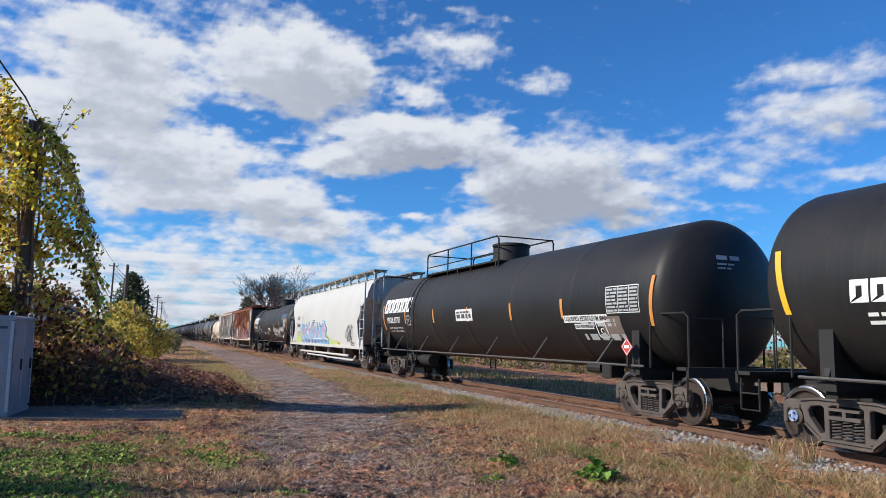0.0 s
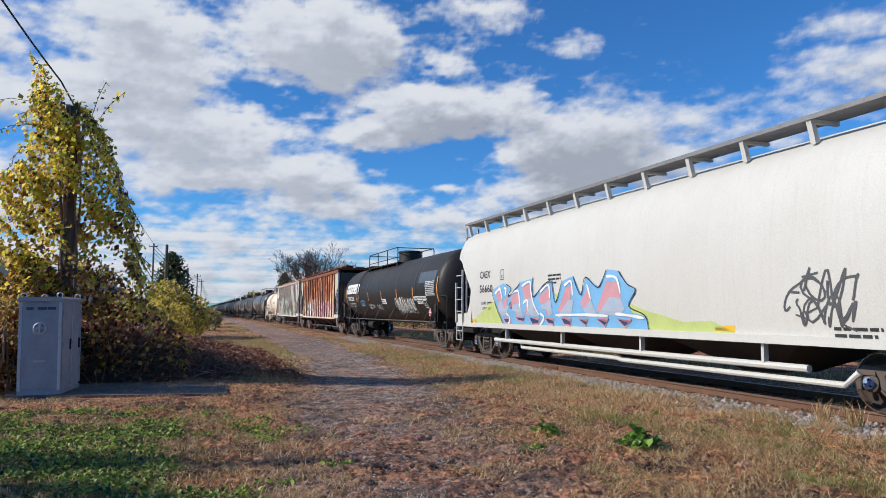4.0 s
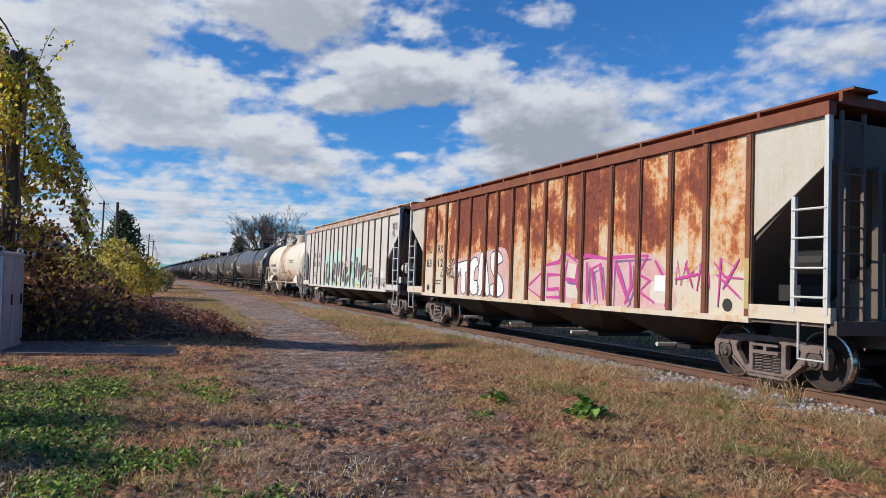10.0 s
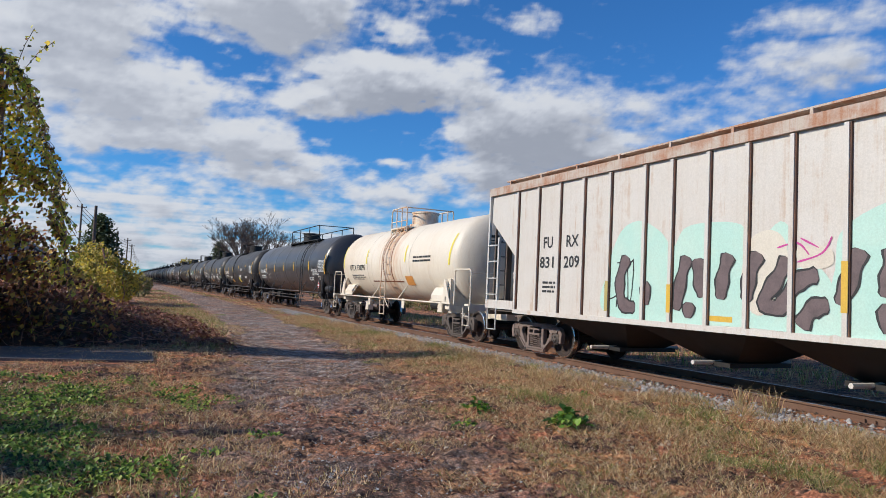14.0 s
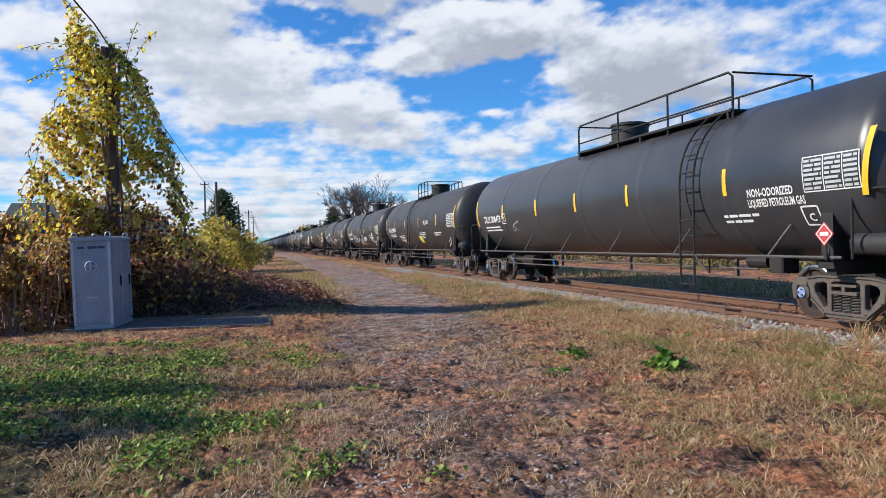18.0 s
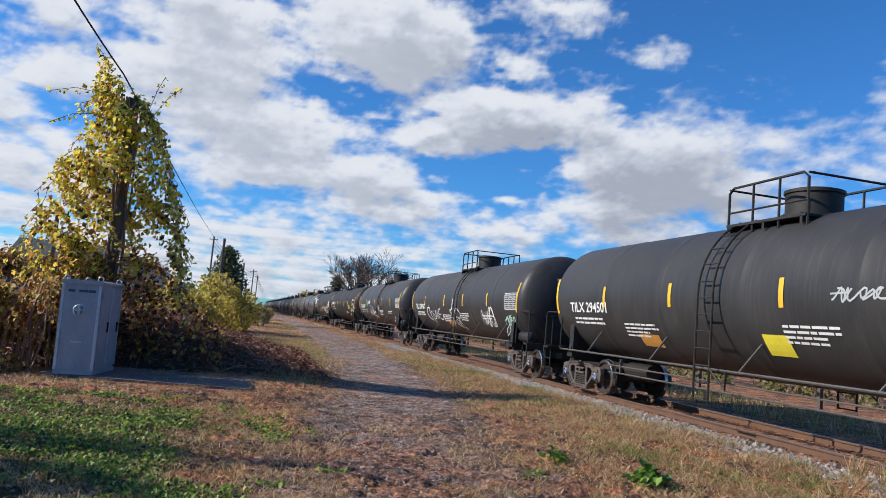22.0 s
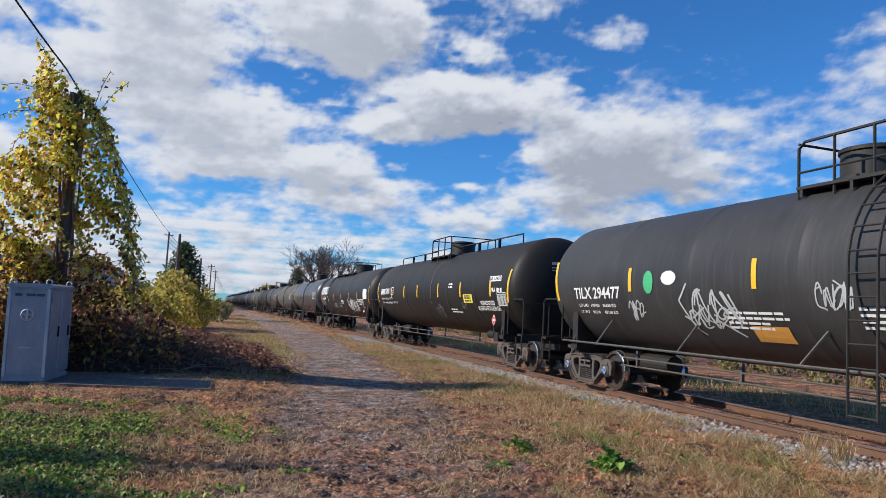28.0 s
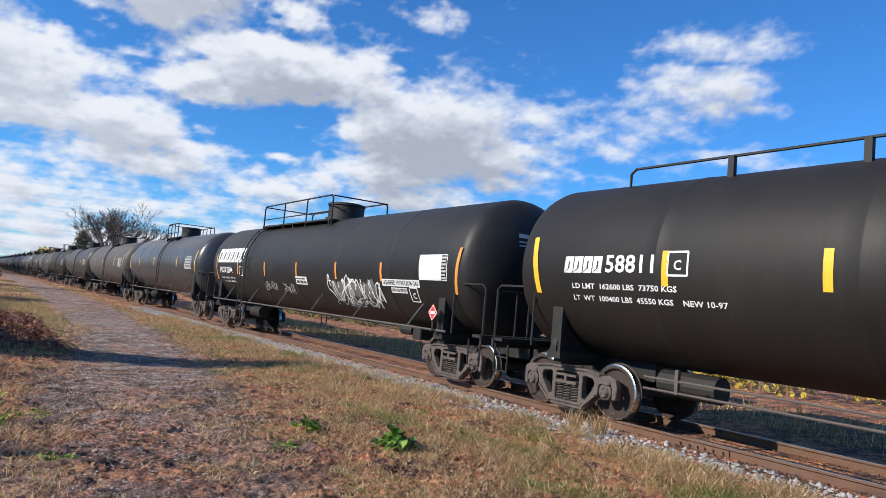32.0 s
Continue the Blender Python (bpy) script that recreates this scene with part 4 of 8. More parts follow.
def make_track():
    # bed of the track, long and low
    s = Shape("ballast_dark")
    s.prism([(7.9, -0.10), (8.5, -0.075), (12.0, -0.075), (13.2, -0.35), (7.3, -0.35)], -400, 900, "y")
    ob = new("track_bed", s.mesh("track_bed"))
    tagged(ob, "grey stone track bed beneath the rails", "track bed", kind="structure")
    # rails
    prof = [(-0.075, -0.17), (0.075, -0.17), (0.075, -0.155), (0.012, -0.135), (0.012, -0.045), (0.036, -0.032), (0.036, -0.004), (-0.036, -0.004), (-0.036, -0.032), (-0.012, -0.045), (-0.012, -0.135), (-0.075, -0.155)]
    for x in (RAIL_X, RAIL_X + 1.51):
        s = Shape("rail", "rail_top")
        s.prism([(x + a, RAIL_Z + b) for a, b in prof], -400, 900, "y")
        s.box(x - 0.03, x + 0.03, -400, 900, RAIL_Z - 0.006, RAIL_Z, 1)
        ob = new("rail", s.mesh("rail"))
        tagged(ob, "rust brown steel rail with a worn bright top", "rail", "rails of the track", "structure")
    # ties
    tie = Shape("tie")
    tie.box(-1.3, 1.3, -0.11, 0.11, -0.155, 0.005, 0, 0.02)
    tie_me = tie.mesh("tie")
    plate = Shape("rail")
    plate.box(-0.17, 0.17, -0.09, 0.09, 0.0, 0.018)
    for sx in (-0.12, 0.12):
        for sy in (-0.055, 0.055):
            plate.box(sx - 0.014, sx + 0.014, sy - 0.014, sy + 0.014, 0.018, 0.055)
    plate_me = plate.mesh("tie_plate")
    rnd = random.Random(3)
    y = -6.0
    bed = bpy.data.objects["track_bed"]
    k = 0
    while y < 95:
        t = new("tie", tie_me)
        t.parent = bed
        t.matrix_basis = pose(TRACK_X + rnd.uniform(-0.05, 0.05), y + rnd.uniform(-0.03, 0.03), -0.075, 0, 0, rnd.uniform(-1, 1))
        if y < 45:
            for x in (RAIL_X, RAIL_X + 1.51):
                p = new("tie_plate", plate_me)
                p.parent = bed
                p.matrix_basis = pose(x, t.matrix_basis.translation.y, -0.071)
        y += 0.53
    # joint bars on the near rail
    for yy in (6.4, 18.3, 30.2):
        s = Shape("rail")
        s.box(RAIL_X - 0.034, RAIL_X - 0.014, yy - 0.45, yy + 0.45, RAIL_Z - 0.135, RAIL_Z - 0.045, 0)
        for b in (-0.36, -0.2, -0.06, 0.06, 0.2, 0.36):
            s.tube([(RAIL_X - 0.075, yy + b, RAIL_Z - 0.09), (RAIL_X - 0.03, yy + b, RAIL_Z - 0.09)], 0.018, 6)
        part("joint_bar", s, bed, "bolted rusty joint bar")
    # loose stones on the shoulder and between the ties
    n1, n2 = 21000, 4500
    yy = np.concatenate([rng.uniform(2, 45, n1) ** 1.0, rng.uniform(2, 30, n2)])
    xx = np.concatenate([rng.normal(8.64, 0.36, n1), rng.uniform(9.2, 11.4, n2)])
    zz = np.concatenate([np.full(n1, -0.07), np.full(n2, -0.09)]) + rng.uniform(-0.02, 0.03, n1 + n2)
    zz -= np.clip(8.3 - xx, 0, 1) * 0.04
    base = np.array([(1, 0, 0), (-1, 0, 0), (0, 1, 0), (0, -1, 0), (0, 0, 1), (0, 0, -1)], float)
    of = np.array([(0, 2, 4), (2, 1, 4), (1, 3, 4), (3, 0, 4), (2, 0, 5), (1, 2, 5), (3, 1, 5), (0, 3, 5)])
    n = n1 + n2
    sc = rng.uniform(0.028, 0.07, n)[:, None, None] * rng.uniform(0.6, 1.2, (n, 6, 1))
    a = rng.uniform(0, 6.28, n)
    rot = np.stack([np.stack([np.cos(a), -np.sin(a), 0 * a], -1), np.stack([np.sin(a), np.cos(a), 0 * a], -1), np.stack([0 * a, 0 * a, 1 + 0 * a], -1)], 1)
    v = np.einsum("nij,nkj->nki", rot, base[None] * sc * np.array([1, 1, 0.75])) + np.stack([xx, yy, zz], -1)[:, None]
    f = (np.arange(n)[:, None, None] * 6 + of[None]).reshape(-1, 3)
    # stones inside the near rail take the tone that carries the train's shade
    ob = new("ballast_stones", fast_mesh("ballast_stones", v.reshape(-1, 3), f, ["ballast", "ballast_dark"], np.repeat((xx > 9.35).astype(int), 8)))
    tagged(ob, "loose grey ballast stones along the rails", "ballast", kind="stuff")


make_track()

# ---- the train: trucks ----
WHEEL_R = 0.457


def wheelset_mesh(cap_paint="truck"):
    s = Shape("wheel", "tread", "truck", cap_paint)
    s.smooth = True
    for sg in (-1, 1):
        x = sg * 0.755
        # outer face: hub, dished plate, proud rim; then the tread, the flange and the inner face
        prof = [(0.10, 0.02), (0.10, 0.125), (0.075, 0.15), (0.035, 0.17), (0.018, 0.26), (0.020, 0.345), (0.045, 0.375), (0.070, 0.385), (0.070, 0.438), (0.060, WHEEL_R), (-0.035, WHEEL_R + 0.004), (-0.045, WHEEL_R + 0.026), (-0.066, WHEEL_R + 0.020), (-0.068, 0.385), (-0.03, 0.36), (-0.03, 0.17), (-0.10, 0.125), (-0.10, 0.02)]
        prof = [(x + sg * h, r) for h, r in prof]
        s.revolve(prof if sg < 0 else prof[::-1], "x", 40, slot=0)
        ring = [(x + sg * 0.0715, 0.425), (x + sg * 0.0715, 0.440), (x + sg * 0.0615, WHEEL_R + 0.002), (x - sg * 0.034, WHEEL_R + 0.006)]
        s.revolve(ring if sg < 0 else ring[::-1], "x", 40, slot=1, ends=False)
        cap = [(sg * 0.93, 0.135), (sg * 1.05, 0.135), (sg * 1.07, 0.10), (sg * 1.095, 0.085)]
        s.revolve(cap if sg > 0 else cap[::-1], "x", 20, slot=2)
        s.revolve(sorted([(sg * 1.092, 0.09), (sg * 1.10, 0.088)]), "x", 20, slot=3)
        for k in range(3):
            a = k * 2.094
            s.tube([(sg * 1.09, 0.055 * math.cos(a), 0.055 * math.sin(a)), (sg * 1.118, 0.055 * math.cos(a), 0.055 * math.sin(a))], 0.02, 6, 2)
    s.tube([(-1.0, 0, 0), (1.0, 0, 0)], 0.085, 12, 0)
    return s.mesh("wheelset")


def casting(outer, holes, x0, x1, bevel=0.012):
    """A plate with holes, cut out in y and z and given its thickness in x, with rounded edges."""
    bm = bmesh.new()
    for loop in (outer, *holes):
        vs = [bm.verts.new((x0, y, z)) for y, z in loop]
        for a, b in zip(vs, vs[1:] + vs[:1]):
            bm.edges.new((a, b))
    bmesh.ops.triangle_fill(bm, use_beauty=True, use_dissolve=False, edges=bm.edges[:])
    # a triangle whose middle lies in a hole is taken out
    def inside(y, z, loop):
        hit = False
        for (a, b), (c, d) in zip(loop, loop[1:] + loop[:1]):
            if (b > z) != (d > z) and y < (c - a) * (z - b) / (d - b) + a:
                hit = not hit
        return hit
    wrong = [f for f in bm.faces if any(inside(f.calc_center_median().y, f.calc_center_median().z, h) for h in holes) or not inside(f.calc_center_median().y, f.calc_center_median().z, outer)]
    bmesh.ops.delete(bm, geom=wrong, context="FACES_ONLY")
    made = bmesh.ops.extrude_face_region(bm, geom=bm.faces[:])
    for v in made["geom"]:
        if isinstance(v, bmesh.types.BMVert):
            v.co.x = x1
    bmesh.ops.recalc_face_normals(bm, faces=bm.faces[:])
    sharp = [e for e in bm.edges if len(e.link_faces) == 2 and e.calc_face_angle() > 1.2]
    bmesh.ops.bevel(bm, geom=sharp, offset=bevel, segments=1, affect="EDGES")
    bm.verts.ensure_lookup_table()
    v = [tuple(q.co) for q in bm.verts]
    f = [tuple(q.index for q in face.verts) for face in bm.faces]
    bm.free()
    return v, f


def side_frame_mesh(sg):
    """Cast side frame: arched top chord, two triangular windows, a spring opening, jaws over the bearings."""
    s = Shape("truck")
    x0, x1 = sorted((sg * 0.94, sg * 1.06))
    half = [(0.45, 0.75), (0.76, 0.705), (0.98, 0.72), (1.10, 0.67), (1.15, 0.55), (1.12, 0.34), (1.04, 0.34), (1.035, 0.52), (0.99, 0.60), (0.79, 0.60), (0.745, 0.53), (0.72, 0.38), (0.64, 0.33), (0.45, 0.11), (0.36, 0.075)]
    outer = half + [(-y, z) for y, z in half[::-1]]
    win = [(0.37, 0.63), (0.44, 0.655), (0.60, 0.625), (0.645, 0.56), (0.62, 0.47), (0.44, 0.24), (0.37, 0.27)]
    holes = [win, [(-y, z) for y, z in win[::-1]], [(-0.28, 0.17), (0.28, 0.17), (0.28, 0.64), (0.22, 0.67), (-0.22, 0.67), (-0.28, 0.64)]]
    s.add(*casting(outer, holes, x0, x1))
    # lips along the lower chord and the top, spring seat
    xa, xb = sorted((sg * 0.92, sg * 1.09))
    s.box(xa, xb, -0.40, 0.40, 0.145, 0.185)
    s.box(xa, xb, -0.50, 0.50, 0.735, 0.768)
    for q in (-1, 1):
        s.prism([(q * 0.41, 0.12), (q * 0.70, 0.355), (q * 0.68, 0.385), (q * 0.39, 0.15)], xa, xb, "x")
        s.prism([(q * 0.50, 0.768), (q * 0.78, 0.725), (q * 0.78, 0.695), (q * 0.50, 0.735)], xa, xb, "x")
        s.box(*sorted((sg * 0.96, sg * 1.08)), q * 0.889 - 0.11, q * 0.889 + 0.11, 0.575, 0.635)
    # springs, in two rows
    for y in (-0.18, 0.0, 0.18):
        pts = [(sg * 1.0 + 0.075 * math.cos(a * 1.05), y + 0.075 * math.sin(a * 1.05), 0.19 + 0.28 * a / 36) for a in range(37)]
        s.tube(pts, 0.013, 5)
    # bolster end with two pockets
    s.box(sg * 1.0 - 0.10, sg * 1.0 + 0.10, -0.26, 0.26, 0.47, 0.52)
    s.box(sg * 1.0 - 0.10, sg * 1.0 + 0.10, -0.03, 0.03, 0.52, 0.62)
    s.box(sg * 1.0 - 0.10, sg * 1.0 + 0.10, -0.25, 0.25, 0.595, 0.635)
    return s.mesh("side_frame")


def bolster_mesh():
    s = Shape("steel_dark")
    s.box(-0.95, 0.95, -0.2, 0.2, 0.46, 0.68)
    s.tube([(0, 0, 0.6), (0, 0, 0.76)], 0.2, 12)
    for y in (-0.45, 0.45):
        s.box(-0.85, 0.85, y - 0.06, y + 0.06, 0.36, 0.46)
        s.tube([(-0.6, y, 0.55), (0.6, y, 0.55)], 0.03, 6)
    return s.mesh("truck")


PARTS = dict(wheelset=wheelset_mesh(), wheelset_blue=wheelset_mesh("bearing_blue"), frame_near=side_frame_mesh(-1), frame_far=side_frame_mesh(1), bolster=bolster_mesh())
WHEELS, CARS = [], []


def side_frame_rusty(me):
    c = me.copy()
    c.materials.clear()
    c.materials.append(M["truck_rust"])
    return c


PARTS["frame_rust"] = side_frame_rusty(PARTS["frame_near"])


def add_truck(car, y, rusty=False, spin=True, caps="wheelset"):
    tr = part("truck", PARTS["bolster"], car, "four wheeled cast steel truck", pose(0, y, 0))
    part("side_frame", PARTS["frame_rust" if rusty else "frame_near"], tr, "brown dusty cast side frame")
    part("side_frame", PARTS["frame_far"], tr)
    for dy in (-0.889, 0.889):
        w = part("wheelset", PARTS[caps], tr, "", pose(0, dy, WHEEL_R, 0, 0, 0))
        if spin:
            WHEELS.append((w, dy))
    return tr


def coupler_mesh(end):
    s = Shape("steel_dark", "truck_rust")
    sg = 1 if end > 0 else -1
    y0 = end
    s.box(-0.08, 0.08, min(y0, y0 + sg * 0.55), max(y0, y0 + sg * 0.55), 0.80, 0.93, 1)
    s.box(-0.15, 0.15, min(y0 + sg * 0.45, y0 + sg * 0.75), max(y0 + sg * 0.45, y0 + sg * 0.75), 0.72, 1.0, 1)
    s.tube([(0.25, y0 - sg * 0.2, 0.8), (0.3, y0 + sg * 0.3, 0.45), (0.15, y0 + sg * 0.75, 0.36)], 0.025, 6, 0)
    return s


def arc_pts(y, a0, a1, r, zc, n=10):
    return [(-r * math.cos(radians(a0 + (a1 - a0) * k / n)), y, zc + r * math.sin(radians(a0 + (a1 - a0) * k / n))) for k in range(n + 1)]


TR, TZ = 1.565, 2.50


def tank_car(name, label, yc, tc, paint="tank_black", rails="short", ladder=None, steel="steel_dark", over=1.36, r=TR, zc=TZ,
             rod=True, spin=True, dome=True, low_rail=True, cage=(2.4, -2.4), long_rail=None, hoop=True, dome_r=0.5, dome_y=0.0, caps="wheelset"):
    """A tank car: tank, stub sills, saddles, ladder, top platform with railing and valve housing, end rails, steps, two trucks."""
    car = thing(name, label, "tank car", "cars of the train", at=pose(TRACK_X, yc, RAIL_Z))
    half = tc / 2 + over
    hd = 0.62
    body = half - hd
    s = Shape(paint)
    s.smooth = True
    prof = [(-body - hd * math.sin(math.acos(t)) if t < 1 else -body, r * t) for t in (0.02, 0.2, 0.4, 0.6, 0.74, 0.85, 0.93, 0.98, 1.0)]
    seams = [body * k / 3 for k in (-2, -1, 0, 1, 2)]
    line = prof[:]
    for y in seams:
        line += [(y - 0.25, r), (y - 0.035, r), (y - 0.012, r + 0.006), (y + 0.012, r + 0.006), (y + 0.035, r), (y + 0.25, r)]
    line += [(-h, q) for h, q in prof[::-1]]
    s.revolve(line, "y", 64, (0, 0, zc))
    part("tank", s, car, "")
    # stub sills, saddles and end platforms
    for sg in (-1, 1):
        yb = sg * tc / 2
        s = Shape(steel)
        e = sg * (tc / 2 + 1.75)
        s.box(-0.33, 0.33, min(yb - sg * 1.3, e), max(yb - sg * 1.3, e), 0.68, 0.98)
        s.prism([(-1.42, 1.02), (1.42, 1.02), (1.42, 1.12), (1.25, zc - 0.75), (-1.25, zc - 0.75), (-1.42, 1.12)], yb - 0.05, yb + 0.05, "y")
        s.box(-1.42, 1.42, yb - 0.16, yb + 0.16, 0.90, 1.02)
        for q in (-1, 1):
            s.box(q * 1.33 - 0.06, q * 1.33 + 0.06, yb - 0.12, yb + 0.12, 1.0, zc - 0.62)
            s.box(q * 0.66 - 0.66, q * 0.66 + 0.66, yb - 0.10, yb + 0.10, 0.80, 0.90)
        part("stub_sill", s, car, "dark steel end sill with a tank saddle")
        s = Shape(steel)
        ye = sg * (tc / 2 + 1.62)
        s.box(-1.5, 1.5, min(ye, ye - sg * 0.28), max(ye, ye - sg * 0.28), 1.05, 1.11)
        s.box(-1.5, 1.5, ye - 0.03, ye + 0.03, 0.92, 1.11)
        part("end_platform", s, car)
        part("coupler", coupler_mesh(sg * (tc / 2 + 1.68)), car, "rusty knuckle coupler")
        # hoops, grab irons, sill steps
        for q in (-1, 1):
            x = q * 1.46
            if hoop:
                s = Shape(steel)
                ya = yb + sg * 0.55
                s.tube([(x, ya, 1.06), (x, ya, 2.02), (x, ya + sg * 0.07, 2.1), (x, ye - sg * 0.1, 2.1), (x, ye, 2.02), (x, ye, 0.95)], 0.022, 6)
                part("end_rail", s, car)
                s = Shape(steel)
                s.tube([(x * 0.45, ye, 1.1), (x * 0.45, ye, 2.0), (x, ye, 2.0)], 0.018, 6)
                part("grab_iron", s, car)
            s = Shape(steel)
            yy = ye - sg * 0.05
            s.tube([(x, yy, 1.0), (x, yy, 0.50), (x, yy - sg * 0.38, 0.50), (x, yy - sg * 0.38, 1.0)], 0.02, 6)
            s.tube([(x, yy, 0.76), (x, yy - sg * 0.38, 0.76)], 0.016, 6)
            part("sill_step", s, car)
    # brake gear between the sills
    s = Shape("steel_dark")
    s.tube([(-0.75, -tc / 2 + 2.0, 0.95), (-0.75, -tc / 2 + 2.55, 0.95)], 0.13, 12)
    part("brake_cylinder", s, car)
    s = Shape("steel_dark")
    s.tube([(-0.4, tc / 2 - 2.6, 0.72), (-0.4, tc / 2 - 1.55, 0.72)], 0.21, 16)
    part("air_reservoir", s, car)
    s = Shape(steel)
    s.box(-0.9, -0.5, -tc / 2 + 1.55, -tc / 2 + 1.9, 0.75, 1.05, 0, 0.03)
    part("control_valve", s, car)
    if caps == "wheelset_blue":
        s = Shape("tank_streaked")
        s.smooth = True
        s.revolve([(-tc / 2 - 1.25, 0.10), (-tc / 2 - 1.2, 0.17), (-tc / 2 - 0.35, 0.17), (-tc / 2 - 0.30, 0.10)], "y", 20, (-1.15, 0, 1.28))
        part("end_reservoir", s, car, "grey cylinder above the truck")
    # running rod along the sides with slanted brackets
    if rod:
        for q in (-1, 1):
            s = Shape("steel_dusty" if steel == "steel_dark" else steel)
            x = q * 1.5
            s.tube([(x, -tc / 2 - 0.4, 1.08), (x, tc / 2 + 0.4, 1.08)], 0.026, 6)
            n = max(4, int(tc / 2.6))
            for k in range(n):
                y = -tc / 2 + 1.2 + (tc - 2.4) * k / (n - 1)
                s.tube([(x, y, 1.08), (q * 1.30, y - 0.34, zc - 0.88)], 0.022, 6)
            part("side_rod", s, car, "long steel handrail below the tank")
    if low_rail:
        s = Shape("truck")
        for z in (0.83, 0.66):
            s.tube([(-1.2, -tc / 2 + 1.8, z), (-1.2, tc / 2 - 1.8, z)], 0.02, 6)
        for k in range(4):
            y = -tc / 2 + 2.4 + (tc - 4.8) * k / 3
            s.box(-1.22, -1.16, y - 0.03, y + 0.03, 0.64, 1.0)
        part("brake_pipe", s, car)
    # number stencilled high on the end that trails
    head = lambda u, v: Vector((-0.15 + u, -(body + hd * math.sqrt(max(0.0, 1 - ((-0.15 + u) ** 2 + (0.62 + v) ** 2) / r ** 2))) - 0.012, zc + 0.62 + v))
    part("small_lettering", patch(bars(-0.3, 0.10, [(0.55, 0.085), (0.4, 0.035), (0.32, 0.035)], random.Random(int(yc)), 0.045), head, "black" if paint == "tank_white" else "grey_paint", "small_lettering"), car)
    # valve housing and top platform
    top = zc + r
    if dome:
        s = Shape(steel)
        s.smooth = True
        s.revolve([(top - 0.08, dome_r + 0.08), (top + 0.03, dome_r + 0.08), (top + 0.04, dome_r), (top + 0.42, dome_r), (top + 0.44, dome_r + 0.03), (top + 0.50, dome_r + 0.03), (top + 0.53, dome_r - 0.08)], "z", 28, (0, dome_y, 0))
        part("valve_housing", s, car, "round black valve housing on top")
    y1, y0 = cage
    for q in (-1, 1):
        s = Shape(steel)
        x, zb = q * 0.95, top - 0.34
        s.tube([(x, y0, zb), (x, y0, top + 0.52), (x, y0 + 0.12, top + 0.62), (x, y1 - 0.12, top + 0.62), (x, y1, top + 0.52), (x, y1, zb)], 0.026, 6)
        n = 3
        for k in range(1, n):
            y = y0 + (y1 - y0) * k / n
            s.tube([(x, y, zb), (x, y, top + 0.62)], 0.024, 6)
        s.tube([(x, y0, top + 0.12), (x, y1, top + 0.12)], 0.02, 6)
        part("top_railing", s, car, "black pipe safety railing")
        s = Shape(steel)
        s.box(min(q * 0.55, q * 1.0), max(q * 0.55, q * 1.0), y0, y1, top - 0.17, top - 0.12)
        for y in (y0 + 0.1, (y0 + y1) / 2, y1 - 0.1):
            s.prism([(q * 0.6, top - 0.16), (q * 1.0, top - 0.16), (q * 1.0, top - 0.30)], y - 0.03, y + 0.03, "y")
        part("top_walkway", s, car)
    for y in (y0, y1):
        s = Shape(steel)
        s.tube([(-0.95, y, top + 0.6), (0.95, y, top + 0.6)], 0.022, 6)
        part("cross_rail", s, car)
    if long_rail:
        for a, b in long_rail:
            s = Shape(steel)
            x = -0.62
            s.tube([(x, a, top - 0.16), (x, a, top + 0.10), (x, a + (0.1 if b > a else -0.1), top + 0.18), (x, b, top + 0.18), (x, b, top - 0.16)], 0.024, 6)
            part("tank_top_rail", s, car)
            n = max(2, int(abs(b - a) / 1.8))
            for k in range(1, n):
                s = Shape(steel)
                s.box(x - 0.04, x + 0.04, a + (b - a) * k / n - 0.05, a + (b - a) * k / n + 0.05, top - 0.16, top + 0.18)
                part("rail_post", s, car)
    # side ladders
    if ladder is not None:
        for q in (-1, 1):
            s = Shape(steel)
            for dy in (-0.23, 0.23):
                p = [(x * -q, y, z) for x, y, z in arc_pts(ladder + dy, 0, 62, r + 0.13, zc, 8)]
                s.tube([(q * (r + 0.13), ladder + dy, 0.48)] + [(q * (r + 0.13), ladder + dy, 1.6)] + p, 0.022, 6)
            for z in (0.5, 0.82, 1.14, 1.46, 1.78, 2.10, 2.42):
                s.tube([(q * (r + 0.13), ladder - 0.23, z), (q * (r + 0.13), ladder + 0.23, z)], 0.016, 6)
            for a in (8, 20, 32, 44, 56):
                px, pz = q * (r + 0.13) * math.cos(radians(a)), zc + (r + 0.13) * math.sin(radians(a))
                s.tube([(px, ladder - 0.23, pz), (px, ladder + 0.23, pz)], 0.016, 6)
            s.tube([(q * (r + 0.13), ladder - 0.23, 1.1), (q * (r + 0.13), ladder - 0.7, 0.75), (q * (r + 0.13), ladder - 0.7, 1.08)], 0.018, 6)
            part("side_ladder", s, car, "steel side ladder curving over the tank")
    for sg in (-1, 1):
        add_truck(car, sg * tc / 2, False, spin, caps)
    CARS.append((car, yc))
    return car


def strips(car, ys, mat="yellow", w=0.11, h=0.5, z=2.45, ends=None, slant=0.0):
    for y in ys:
        part("reflective_strip", patch([rect(0, 0, w, h)], on_tank(y, z), mat, "reflective_strip"), car, "")
    for y, sg in ends or ():
        poly = [(-w / 2 - sg * 0.0, 0.5), (w / 2, 0.5), (w / 2 + sg * 0.16, -0.5), (-w / 2 + sg * 0.16, -0.5)]
        part("reflective_strip", patch([poly], on_tank(y, z + 0.05), mat, "reflective_strip"), car, "")


